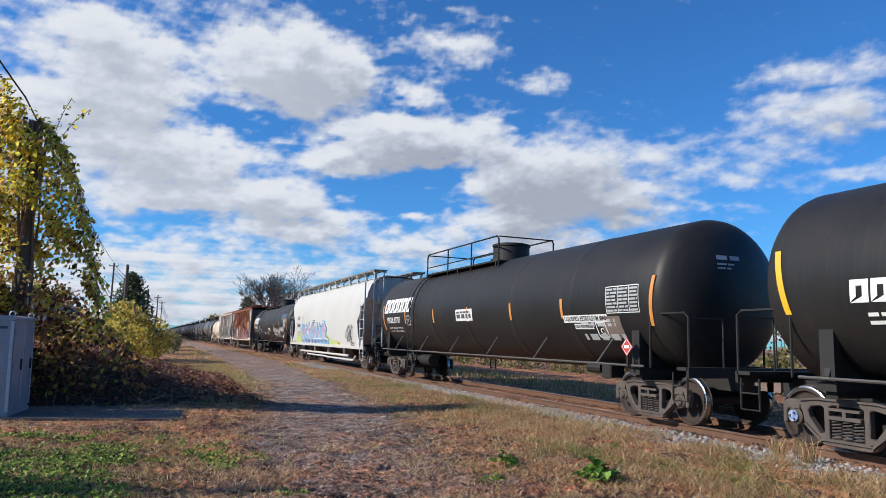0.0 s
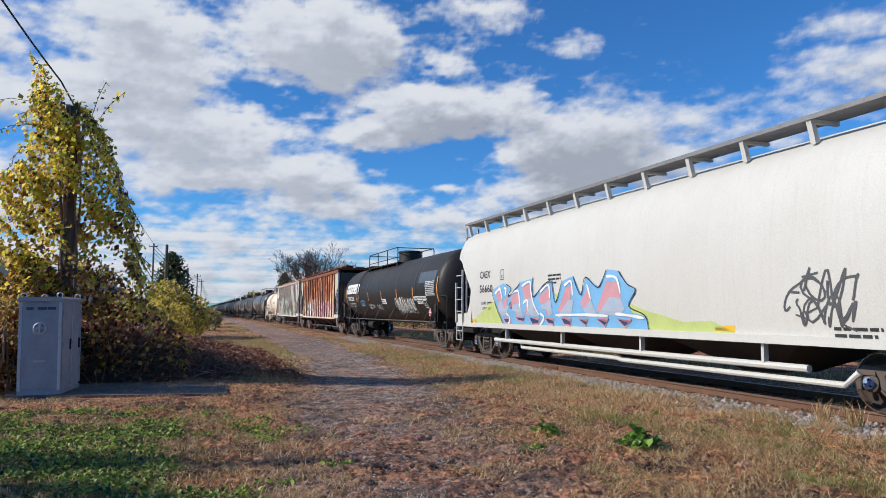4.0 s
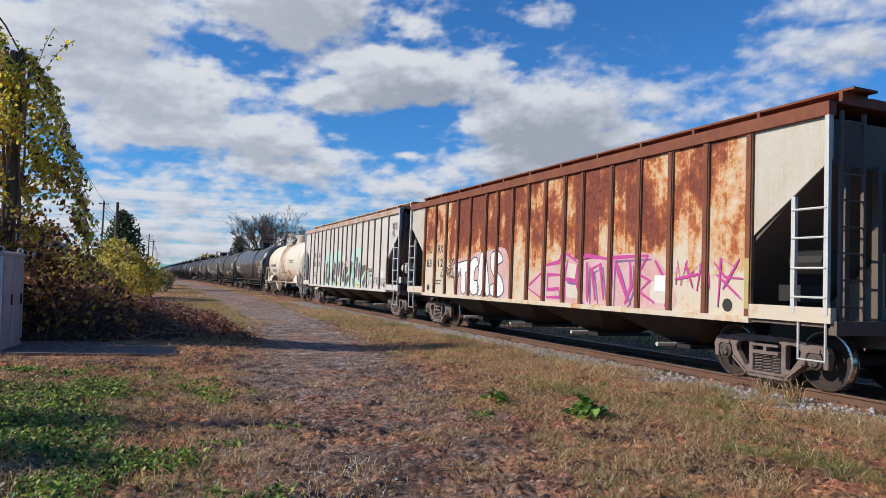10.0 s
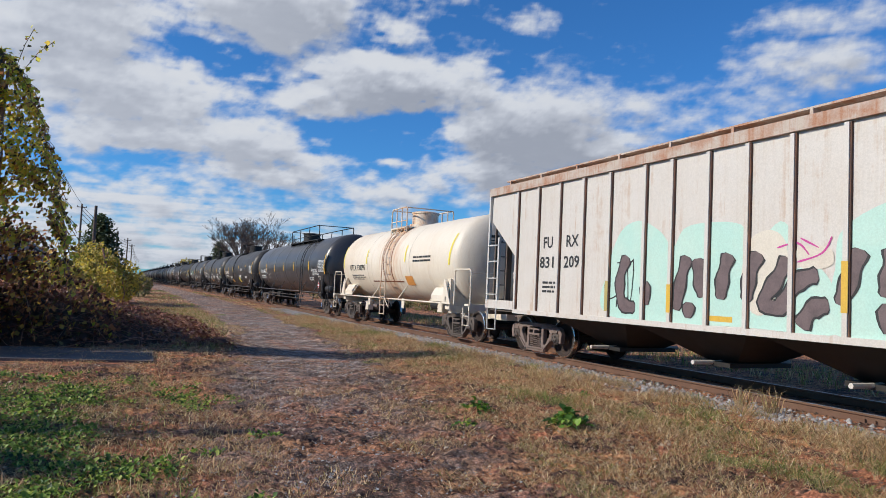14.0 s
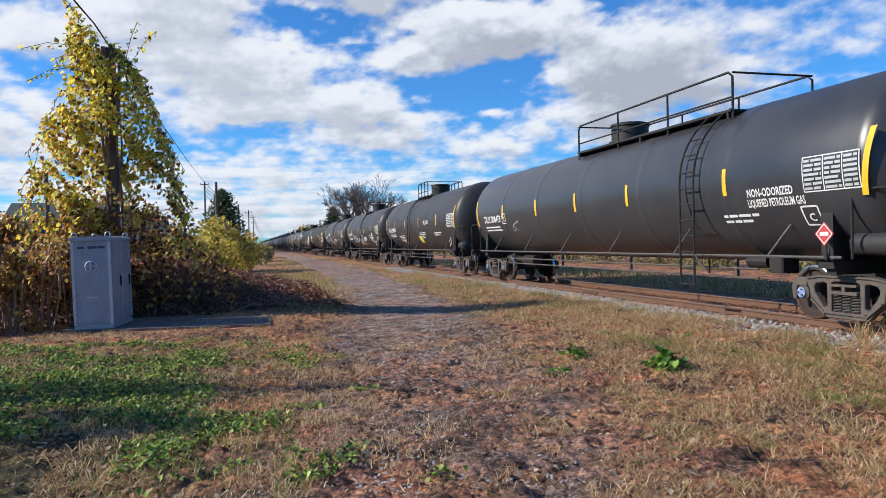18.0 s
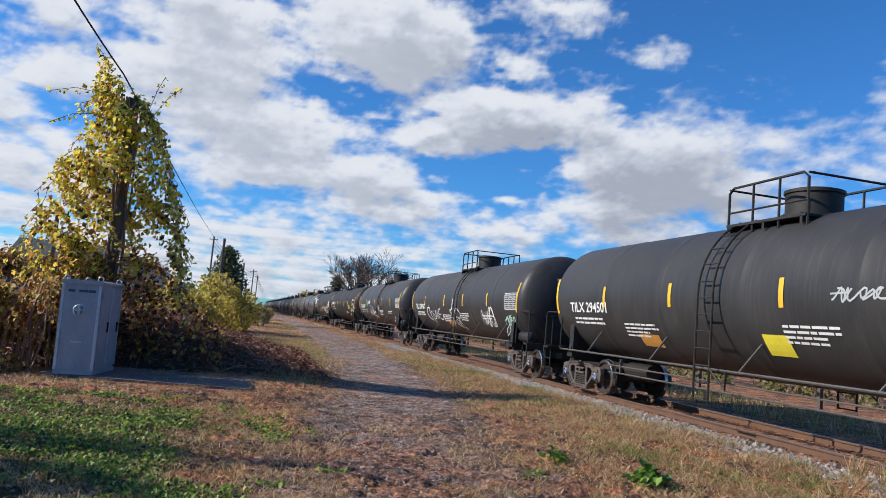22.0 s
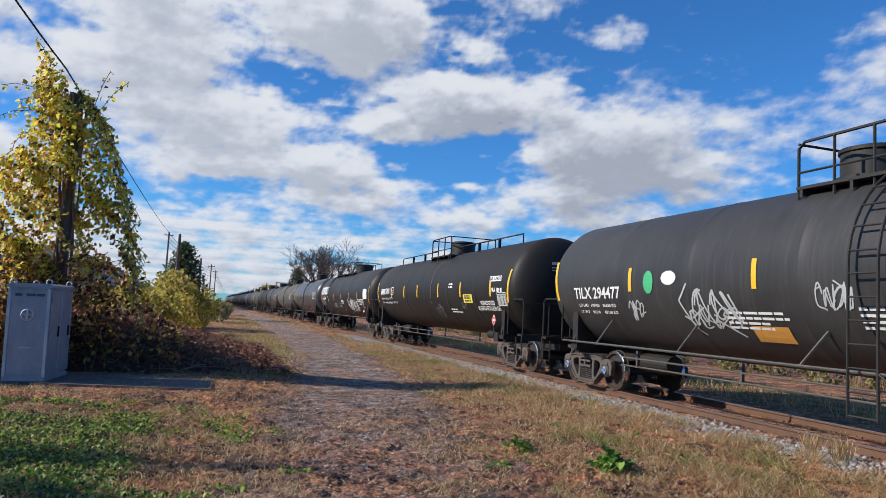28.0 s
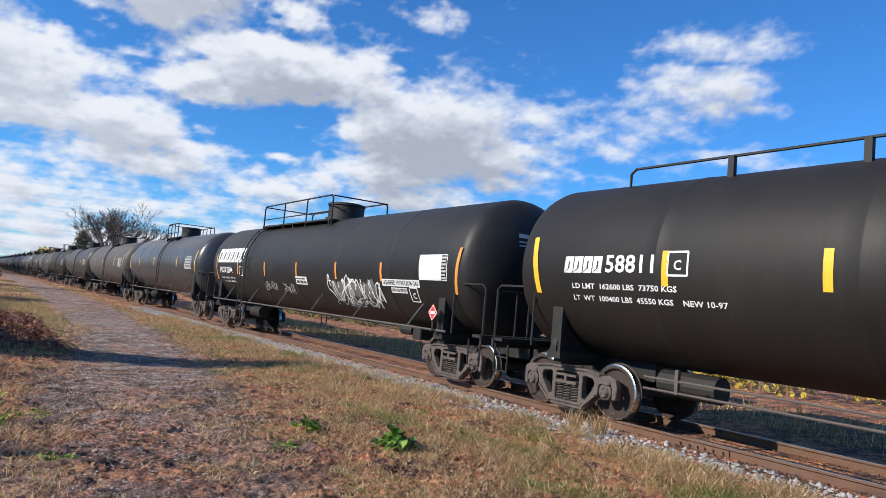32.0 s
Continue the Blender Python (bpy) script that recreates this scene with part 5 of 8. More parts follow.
def data_panel(car, y, z, w=1.1, h=0.55):
    """Stencilled inspection panel: white frame and cells filled with rows of white marks."""
    rnd = random.Random(int(y * 100) + 5)
    t = 0.018
    frame_lines = [rect(0, h / 2, w, t), rect(0, -h / 2, w, t), rect(-w / 2, 0, t, h), rect(w / 2, 0, t, h), rect(-w * 0.12, 0, t, h), rect(w * 0.22, 0, t, h)]
    p = part("data_panel", patch(frame_lines, on_tank(y, z, lift=0.010), "white", "data_panel"), car, "white stencilled inspection panel")
    polys = []
    for k in range(7):
        v = h / 2 - 0.06 - k * (h - 0.11) / 6
        for u0, u1 in ((-w / 2, -w * 0.12), (-w * 0.12, w * 0.22), (w * 0.22, w / 2)):
            polys += bars(u0 + 0.03, v, [(u1 - u0 - 0.06, 0.042)], rnd)
    part("small_lettering", patch(polys, on_tank(y, z, lift=0.012), "grey_paint", "small_lettering"), p)


def small_print(car, y, z, rows, mat="white", h=0.055, seed=1):
    rnd = random.Random(seed)
    w = max(r for r in rows)
    part("small_lettering", patch(bars(-w / 2, 0, [(r, h) for r in rows], rnd, h * 1.1), on_tank(y, z), mat, "small_lettering"), car)


def text_on(car, text, y, z, size, mat="white", width=None, spot=on_tank):
    part("lettering", lettering(text, size, spot(y, z), mat, width=width), car)


def placard(car, y, z, empty=False):
    s = Shape("steel_dark")
    s.box(-1.58, -1.56, y - 0.03, y + 0.03, 1.05, z)
    part("placard_post", s, car)
    h = 0.19
    if empty:
        p = part("placard_holder", patch([[(0, -h), (h, 0), (0, h), (-h, 0)]], on_flat(y, z, -1.59), "steel_dark", "placard_holder"), car, "empty grey diamond placard holder")
        for a, b in (((0, -h), (h, 0)), ((h, 0), (0, h)), ((0, h), (-h, 0)), ((-h, 0), (0, -h))):
            part("holder_edge", patch(ribbon([a, b], 0.035), on_flat(y, z, -1.594), "box_edge", "holder_edge"), p)
        return
    p = part("placard", patch([[(0, -h), (h, 0), (0, h), (-h, 0)]], on_flat(y, z, -1.59), "red", "placard"), car, "red diamond hazard placard")
    q = 0.165
    ring = [[(0, -q), (q, 0), (q - 0.02, 0), (0, -q + 0.02)], [(q, 0), (0, q), (0, q - 0.02), (q - 0.02, 0)], [(0, q), (-q, 0), (-q + 0.02, 0), (0, q - 0.02)], [(-q, 0), (0, -q), (0, -q + 0.02), (-q + 0.02, 0)]]
    part("placard_marks", patch(ring + [rect(0, 0, 0.17, 0.06)], on_flat(y, z, -1.593), "white", "placard_marks"), p)


def maker_blocks(car, y, z, w, h, n):
    """The owner's name, as plain white blocks."""
    for k in range(n):
        u = -w / 2 + (k + 0.5) * w / n
        cw, t = w / n * 0.90, h * 0.27
        a, b, i, j = u - cw / 2, u + cw / 2, u - cw / 2 + h * 0.30, u + cw / 2 - h * 0.30
        ring = [(a, -h / 2), (b, -h / 2), (b, h / 2), (a, h / 2), (a, -h / 2 + 0.01), (i, -h / 2 + t), (i, h / 2 - t), (j, h / 2 - t), (j, -h / 2 + t), (a, -h / 2)]
        part("name_block", patch([[(p + 0.10 * q, q) for p, q in ring[:-1]]], on_tank(y, z), "white", "name_block"), car, "plain white block of the owner's mark")


def graffiti(car, y, z, w, h, letters, stroke, mat, seed, spot=on_tank):
    part("graffiti", patch(scrawl(random.Random(seed), -w / 2, 0, w, h, letters, stroke) if stroke else burner(random.Random(seed), -w / 2, 0, w, h, letters), spot(y, z), mat, "graffiti"), car, "sprayed scrawl")


def plate_c(car, y, z, mat="white"):
    t, q = 0.03, 0.17
    sq = [rect(0, q, 2 * q, t), rect(0, -q, 2 * q, t), rect(-q, 0, t, 2 * q), rect(q, 0, t, 2 * q)]
    part("stencil_frame", patch(sq, on_tank(y, z), mat, "stencil_frame"), car)
    text_on(car, "C", y, z - 0.03, 0.2, mat)

# ---- covered hoppers ----
RIBS = (-7.1, -6.15, -5.25, -4.35, -3.45, -2.40, -1.68, -0.82, 0.0, 0.82, 1.68, 2.40, 3.45, 4.35, 5.25, 6.15, 7.1)


def hopper_car(name, label, yc, tc, paint, trim, seed, end=8.55, mid=7.15, spin=True):
    """A ribbed covered hopper: side sheets and ribs, top chords, roof, slope sheets, bays, end ladders, roof walk, trucks."""
    car = thing(name, label, "hopper car", "cars of the train", at=pose(TRACK_X, yc, RAIL_Z))
    X, z0, z1 = 1.56, 1.08, 4.02
    for q in (-1, 1):
        s = Shape(paint)
        xa, xb = sorted((q * (X - 0.03), q * X))
        s.box(xa, xb, -mid, mid, z0, z1)
        part("side_sheet", s, car, "")
        for sg in (-1, 1):
            s = Shape("cream" if paint == "rust_hopper" else "hopper_beige")
            s.prism([(sg * mid, z1), (sg * end, z1), (sg * end, 3.40), (sg * mid, 2.35)], xa, xb, "x")
            part("end_panel", s, car, "cleaner beige corner panel")
        for y in RIBS:
            s = Shape(paint if paint == "hopper_beige" else trim, "rib_dirt")
            xa, xb = sorted((q * X, q * (X + 0.06)))
            w = 0.038 if paint == "hopper_beige" else 0.048
            s.box(xa, xb, y - w, y + w, z0, z1 - 0.02)
            s.box(*sorted((q * X, q * (X + 0.04))), y - w - 0.024, y - w, z0, z1 - 0.02, 1)
            s.box(*sorted((q * X, q * (X + 0.02))), y + w, y + w + 0.012, z0, z1 - 0.02, 1)
            part("side_rib", s, car)
        s = Shape(trim)
        xa, xb = sorted((q * (X - 0.08), q * (X + 0.07)))
        s.box(xa, xb, -end, end, z1, z1 + 0.20)
        part("top_chord", s, car)
        s = Shape(paint)
        xa, xb = sorted((q * (X - 0.05), q * (X + 0.06)))
        for sg in (-1, 1):
            s.box(xa, xb, *sorted((sg * mid, sg * (end + 0.05))), z0 - 0.02, z0 + 0.2)
        s.box(xa, xb, -mid, mid, z0 - 0.10, z0)
        part("side_sill", s, car)
        # corner ladders
        for sg in (-1, 1):
            s = Shape("hopper_white")
            for y, zt in ((sg * (end - 0.03), z1), (sg * (end - 0.58), 2.9)):
                s.box(*sorted((q * (X + 0.01), q * (X + 0.07))), y - 0.035, y + 0.035, z0 + 0.1, zt)
            for z in (1.42, 1.84, 2.28, 2.70):
                s.tube([(q * (X + 0.07), sg * (end - 0.60), z), (q * (X + 0.07), sg * (end - 0.02), z)], 0.018, 6)
            s.tube([(q * (X + 0.03), sg * (end - 0.05), z0), (q * (X + 0.03), sg * (end - 0.05), 0.52), (q * (X + 0.03), sg * (end - 0.5), 0.52), (q * (X + 0.03), sg * (end - 0.5), z0)], 0.02, 6)
            part("side_ladder", s, car, "pale steel corner ladder")
    # roof, hatches, walk
    s = Shape(trim)
    s.prism([(-X, z1 + 0.19), (X, z1 + 0.19), (0.75, z1 + 0.34), (-0.75, z1 + 0.34)], -end, end, "y")
    part("roof", s, car)
    s = Shape(paint)
    s.box(-0.3, 0.3, -end + 0.8, end - 0.8, z1 + 0.34, z1 + 0.46)
    part("hatch_trough", s, car)
    for q in (-1, 1):
        s = Shape(trim)
        s.box(*sorted((q * 0.62, q * 1.12)), -end, end, z1 + 0.44, z1 + 0.475)
        for k in range(12):
            y = -end + 0.2 + (2 * end - 0.4) * k / 11
            s.box(*sorted((q * 0.6, q * 1.14)), y - 0.03, y + 0.03, z1 + 0.30, z1 + 0.45)
        part("roof_walk", s, car, "grated roof walk")
    # slope sheets and end frames
    for sg in (-1, 1):
        s = Shape("end_brown")
        s.prism([(sg * (mid - 1.3), 1.15), (sg * (mid - 1.25), 1.15), (sg * (end - 0.15), 3.35), (sg * (end - 0.15), z1), (sg * (end - 0.22), z1), (sg * (end - 0.22), 3.40)], -X + 0.04, X - 0.04, "x")
        part("slope_sheet", s, car, "sloping end sheet in shade")
        s = Shape("end_brown")
        s.box(-X, X, *sorted((sg * (end - 0.1), sg * (end + 0.1))), 0.9, 1.1)
        s.box(-0.33, 0.33, *sorted((sg * (tc / 2 - 0.6), sg * (end + 0.5))), 0.68, 0.98)
        s.box(-X, X, *sorted((sg * mid, sg * end)), 1.0, 1.06)
        for x in (-1.1, -0.4, 0.4, 1.1):
            s.box(x - 0.05, x + 0.05, *sorted((sg * (end - 0.2), sg * (end - 0.1))), 1.05, 3.4)
        part("end_frame", s, car)
        s = Shape("end_brown")
        for x in (-1.38, -0.92):
            s.box(x - 0.025, x + 0.025, *sorted((sg * (end - 0.02), sg * (end + 0.03))), 1.1, 4.1)
        for k in range(8):
            s.tube([(-1.38, sg * (end + 0.02), 1.3 + k * 0.38), (-0.92, sg * (end + 0.02), 1.3 + k * 0.38)], 0.016, 6)
        part("end_ladder", s, car)
        s = Shape("hopper_beige" if paint != "rust_hopper" else "steel_dark")
        s.tube([(-0.9, sg * (mid + 0.3), 1.95), (-0.9, sg * (mid + 0.95), 1.95)], 0.2, 12)
        s.box(-1.2, -0.6, *sorted((sg * (mid + 0.2), sg * (mid + 0.6))), 1.35, 1.6)
        part("brake_gear", s, car)
        part("coupler", coupler_mesh(sg * (tc / 2 + 1.68)), car, "rusty knuckle coupler")
        add_truck(car, sg * tc / 2, True, spin)
    # discharge bays
    n = 4
    for k in range(n):
        y = (-1 + 2 * (k + 0.5) / n) * (tc / 2 - 1.0)
        s = Shape("steel_dark", "hopper_beige")
        w = (tc / 2 - 1.0) / n
        v = [(-1.5, y - w, 1.06), (1.5, y - w, 1.06), (1.5, y + w, 1.06), (-1.5, y + w, 1.06), (-0.5, y - 0.35, 0.42), (0.5, y - 0.35, 0.42), (0.5, y + 0.35, 0.42), (-0.5, y + 0.35, 0.42)]
        s.add(v, [(0, 1, 5, 4), (1, 2, 6, 5), (2, 3, 7, 6), (3, 0, 4, 7), (4, 5, 6, 7), (3, 2, 1, 0)], 0)
        s.box(-0.75, 0.75, y - 0.42, y + 0.42, 0.34, 0.42, 0)
        s.tube([(-1.2, y, 0.40), (1.2, y, 0.40)], 0.04, 8, 1)
        part("discharge_bay", s, car, "dark hopper bay with an outlet gate")
    CARS.append((car, yc))
    return car


def round_hopper(name, label, yc, tc):
    """A white hopper with bulging sides, an eight-sided opening at each end, and a raised roof walk."""
    car = thing(name, label, "hopper car", "cars of the train", at=pose(TRACK_X, yc, RAIL_Z))
    end, mid = 9.15, 7.85
    sec = [(1.50, 1.10), (1.56, 1.5), (1.585, 2.3), (1.56, 3.0), (1.46, 3.6), (1.28, 4.0), (1.0, 4.25), (0.55, 4.36), (0.0, 4.39)]
    s = Shape("hopper_white")
    s.smooth = True
    full = [(-x, z) for x, z in sec] + [(x, z) for x, z in sec[::-1][1:]]
    v = [(x, y, z) for y in (-mid, mid) for x, z in full]
    n = len(full)
    s.add(v, [(i, i + 1, n + i + 1, n + i) for i in range(n - 1)])
    part("body", s, car, "bulging white side sheets")
    for sg in (-1, 1):
        # end of the body over the opening
        for q in (-1, 1):
            s = Shape("hopper_white")
            s.smooth = True
            def xat(z):
                return q * np.interp(z, [p[1] for p in sec], [p[0] for p in sec])
            low = [(mid, 2.25), (mid + 0.35, 2.62), (mid + 0.72, 3.0), (mid + 0.98, 3.25), (end - 0.02, 3.36)]
            zs = [1.10, 1.5, 2.0, 2.4, 2.9, 3.3, 3.6, 4.0, 4.25, 4.36, 4.39]
            for (ya, ba), (yb, bb) in zip(low, low[1:]):
                ra, rb = [ba] + [z for z in zs if z > max(ba, bb)], [bb] + [z for z in zs if z > max(ba, bb)]
                for i in range(len(ra) - 1):
                    s.add([(xat(ra[i]), sg * ya, ra[i]), (xat(rb[i]), sg * yb, rb[i]), (xat(rb[i + 1]), sg * yb, rb[i + 1]), (xat(ra[i + 1]), sg * ya, ra[i + 1])], [(0, 1, 2, 3)])
            s.prism([(sg * mid, 1.10), (sg * mid, 2.25), (sg * (mid + 0.14), 1.72), (sg * (mid + 0.34), 1.45), (sg * (end - 0.6), 1.42), (sg * (end - 0.02), 1.42), (sg * (end - 0.02), 1.10)], *sorted((q * 1.545, q * 1.57)), "x")
            part("end_side_sheet", s, car)
            s = Shape("hopper_white")
            for y, zt in ((end, 4.05 if sg < 0 else 2.52), (end - 0.62, 2.95)):
                s.box(*sorted((q * 1.58, q * 1.64)), *sorted((sg * (y - 0.03), sg * (y + 0.03))), 1.1, zt)
            for z in (1.5, 1.92, 2.34, 2.76):
                s.tube([(q * 1.61, sg * (end - 0.62), z), (q * 1.61, sg * end, z)], 0.018, 6)
            s.tube([(q * 1.6, sg * end, 1.15), (q * 1.6, sg * end, 0.5), (q * 1.6, sg * (end - 0.6), 0.5), (q * 1.6, sg * (end - 0.6), 1.15)], 0.022, 6)
            s.tube([(q * 1.6, sg * end, 0.82), (q * 1.6, sg * (end - 0.6), 0.82)], 0.018, 6)
            part("side_ladder", s, car, "white corner ladder")
        s = Shape("hopper_beige")
        s.prism([(sg * (mid - 1.5), 1.2), (sg * (mid - 1.42), 1.2), (sg * (end - 0.2), 3.3), (sg * (end - 0.28), 3.36)], -1.51, 1.51, "x")
        s.prism([(-1.50, 3.3), (1.50, 3.3), (1.43, 3.6), (1.25, 4.0), (0.97, 4.23), (0.5, 4.33), (-0.5, 4.33), (-0.97, 4.23), (-1.25, 4.0), (-1.43, 3.6)], *sorted((sg * (end - 0.28), sg * (end - 0.2))), "y")
        part("slope_sheet", s, car, "grey sloping end sheet")
        for x in (-0.9, -0.3, 0.3, 0.9):
            s = Shape("hopper_beige")
            s.box(x - 0.04, x + 0.04, *sorted((sg * (end - 0.2), sg * (end - 0.1))), 3.1, 4.3)
            part("end_post", s, car)
        s = Shape("steel_dark")
        s.box(-1.5, 1.5, *sorted((sg * (end - 0.12), sg * (end + 0.12))), 0.92, 1.12)
        s.box(-0.33, 0.33, *sorted((sg * (tc / 2 - 0.6), sg * (end + 0.4))), 0.68, 0.98)
        s.box(-0.2, 0.9, *sorted((sg * (mid + 0.2), sg * (end - 0.2))), 1.0, 1.5)
        s.box(0.95, 1.35, *sorted((sg * (mid + 0.35), sg * (end - 0.25))), 1.1, 2.15)
        s.tube([(0.3, sg * (mid + 0.6), 1.5), (0.3, sg * (mid + 0.6), 2.2)], 0.16, 12)
        s.tube([(-0.7, sg * (end - 0.5), 1.35), (-0.7, sg * (end - 1.2), 1.35)], 0.2, 12)
        part("end_frame", s, car)
        s = Shape("hopper_white")
        for x in (-1.2, -0.75):
            s.box(x - 0.025, x + 0.025, *sorted((sg * (end + 0.02), sg * (end + 0.07))), 1.1, 4.5)
        for k in range(9):
            s.tube([(-1.2, sg * (end + 0.05), 1.3 + k * 0.36), (-0.75, sg * (end + 0.05), 1.3 + k * 0.36)], 0.016, 6)
        part("end_ladder", s, car)
        s = Shape("steel_dark")
        s.tube([(0.35 + 0.27 * math.cos(a), sg * (end + 0.1), 2.3 + 0.27 * math.sin(a)) for a in np.linspace(0, 6.283, 21)], 0.018, 6, caps=False)
        for a in (0.3, 2.4, 4.5):
            s.tube([(0.35, sg * (end + 0.1), 2.3), (0.35 + 0.27 * math.cos(a), sg * (end + 0.1), 2.3 + 0.27 * math.sin(a))], 0.014, 5)
        s.tube([(0.35, sg * (end - 0.22), 2.3), (0.35, sg * (end + 0.12), 2.3)], 0.03, 8)
        part("brake_wheel", s, car)
        part("coupler", coupler_mesh(sg * (tc / 2 + 1.68)), car, "rusty knuckle coupler")
        add_truck(car, sg * tc / 2, False, True, "wheelset_blue")
    for q in (-1, 1):
        s = Shape("walk_grey")
        s.box(*sorted((q * 0.62, q * 1.22)), -end - 0.1, end + 0.1, 4.60, 4.64)
        s.box(*sorted((q * 1.2, q * 1.24)), -end - 0.1, end + 0.1, 4.58, 4.66)
        part("roof_walk", s, car, "grey grated roof walk")
        for k in range(13):
            y = -end + 0.15 + (2 * end - 0.3) * k / 12
            s = Shape("hopper_white")
            s.box(*sorted((q * 0.58, q * 1.2)), y - 0.04, y + 0.04, 4.54, 4.60)
            s.prism([(q * 1.22, 4.60), (q * 1.14, 4.60), (q * 1.02, 4.22), (q * 1.12, 4.2)], y - 0.05, y + 0.05, "y")
            part("walk_bracket", s, car)
        s = Shape("hopper_white")
        s.box(*sorted((q * 1.50, q * 1.60)), -end, end, 0.98, 1.12)
        part("side_sill", s, car)
        s = Shape("hopper_white")
        s.tube([(q * 1.45, -tc / 2 + 1.6, 0.62), (q * 1.45, tc / 2 - 1.6, 0.62)], 0.06, 8)
        for k in range(4):
            y = -tc / 2 + 2.5 + (tc - 5) * k / 3
            s.box(*sorted((q * 1.40, q * 1.5)), y - 0.03, y + 0.03, 0.6, 1.0)
        part("air_line", s, car, "white outlet pipe below the sill")
    s = Shape("hopper_white")
    s.box(-0.35, 0.35, -end + 1, end - 1, 4.36, 4.5)
    part("hatch_trough", s, car)
    for k in range(3):
        y = (k - 1) * 4.0
        s = Shape("steel_dark")
        v = [(-1.45, y - 2, 1.1), (1.45, y - 2, 1.1), (1.45, y + 2, 1.1), (-1.45, y + 2, 1.1), (-0.5, y - 0.4, 0.4), (0.5, y - 0.4, 0.4), (0.5, y + 0.4, 0.4), (-0.5, y + 0.4, 0.4)]
        s.add(v, [(0, 1, 5, 4), (1, 2, 6, 5), (2, 3, 7, 6), (3, 0, 4, 7), (4, 5, 6, 7), (3, 2, 1, 0)])
        part("discharge_bay", s, car, "dark hopper bay")
    CARS.append((car, yc))
    return car

# ---- the cars in order ----
c = tank_car("tank_car", "black gas tank car with white marks and yellow strips", -0.70, 16.3, "tank_grey", ladder=-5.0, cage=(1.0, -1.0), caps="wheelset_blue")
strips(c, (4.6, 2.2, -0.4, -3.0, -5.6), ends=((8.85, 1),))
maker_blocks(c, 7.0, 2.30, 1.25, 0.32, 4)
small_print(c, 6.6, 1.98, (1.5, 1.6), seed=4)

def banner(car, text, y, z, w, h):
    p = part("banner", patch([rect(0, 0, w, h)], on_tank(y, z), "white", "banner"), car, "white stencilled banner")
    part("lettering", lettering(text, h * 0.85, on_tank(y, z, lift=0.014), "black", width=w * 0.94), p)


def old_black_tank(yc, number, seed, scrawled=True):
    c = tank_car("tank_car", "weathered black tank car with faded orange strips and white marks", yc, 16.25, "tank_grey", ladder=4.6, cage=(5.0, -1.0), dome_r=0.58, rod=True, low_rail=False)
    strips(c, (5.68, 2.75, -0.1, -2.95, -5.55), "orange", 0.10, 0.46, 2.30, ends=((8.45, 1), (-8.9, -1)))
    maker_blocks(c, 6.65, 2.80, 3.2, 0.56, 6)
    text_on(c, "PROX " + number, 7.1, 2.22, 0.32, "white", 1.55)
    text_on(c, "LD LMT  163900 LB   74 350 KG", 6.95, 1.93, 0.09, "white", 1.6)
    text_on(c, "LT  WT    99100 LB   44 950 KG", 6.9, 1.80, 0.09, "white", 1.5)
    plate_c(c, 5.3, 2.2)
    data_panel(c, -7.9, 2.42)
    banner(c, "LIQUEFIED PETROLEUM GAS", -6.45, 2.05, 1.74, 0.17)
    banner(c, "NON-ODORIZED", -6.35, 1.88, 0.74, 0.13)
    plate_c(c, -7.0, 1.80)
    ny, nz, nw = (-0.45, 1.98, 0.86) if scrawled else (0.15, 2.28, 1.25)
    n = part("notice", patch([rect(0, 0, nw, nw * 0.29)], on_tank(ny, nz), "white", "notice"), c, "small pale notice")
    part("small_lettering", patch(bars(-nw * 0.44, nw * 0.07, [(nw * 0.81, nw * 0.05), (nw * 0.86, nw * 0.1)], random.Random(seed), 0.06), on_tank(ny, nz, lift=0.014), "ink", "small_lettering"), n)
    placard(c, -8.1, 1.45)
    if scrawled:
        graffiti(c, -3.9, 1.85, 2.6, 0.55, 7, 0, "chalk", seed + 3)
        graffiti(c, -3.85, 1.78, 3.1, 0.72, 9, 0.035, "white", seed + 4)
        graffiti(c, -3.9, 1.50, 2.6, 0.25, 8, 0.03, "grey_paint", seed + 6)
        graffiti(c, 2.4, 1.75, 1.1, 0.32, 5, 0.022, "grey_paint", seed + 5)
        graffiti(c, 0.8, 1.70, 0.9, 0.36, 4, 0.022, "grey_paint", seed + 7)
    return c


c = old_black_tank(19.98, "33797", 10, False)
small_print(c, -7.0, 1.95, (1.3, 1.5), "grey_paint", 0.16, 15)
part("faded_patch", patch([rect(0, 0, 0.7, 0.5)], on_tank(-7.4, 1.85), "truck_rust", "faded_patch"), c, "faded reddish notice")
c = round_hopper("hopper_car", "white covered hopper with rounded sides and sprayed colours", 40.31, 15.3)
BULGE = ((1.10, 1.5, 2.3, 3.0, 3.6), (1.50, 1.56, 1.585, 1.56, 1.46))


def on_bulge(y0, z0, lift=0.006):
    """Lays u, v on the bulging side of the white hopper."""
    return lambda u, v: Vector((-float(np.interp(z0 + v, BULGE[0], BULGE[1])) - lift, y0 - u, z0 + v))


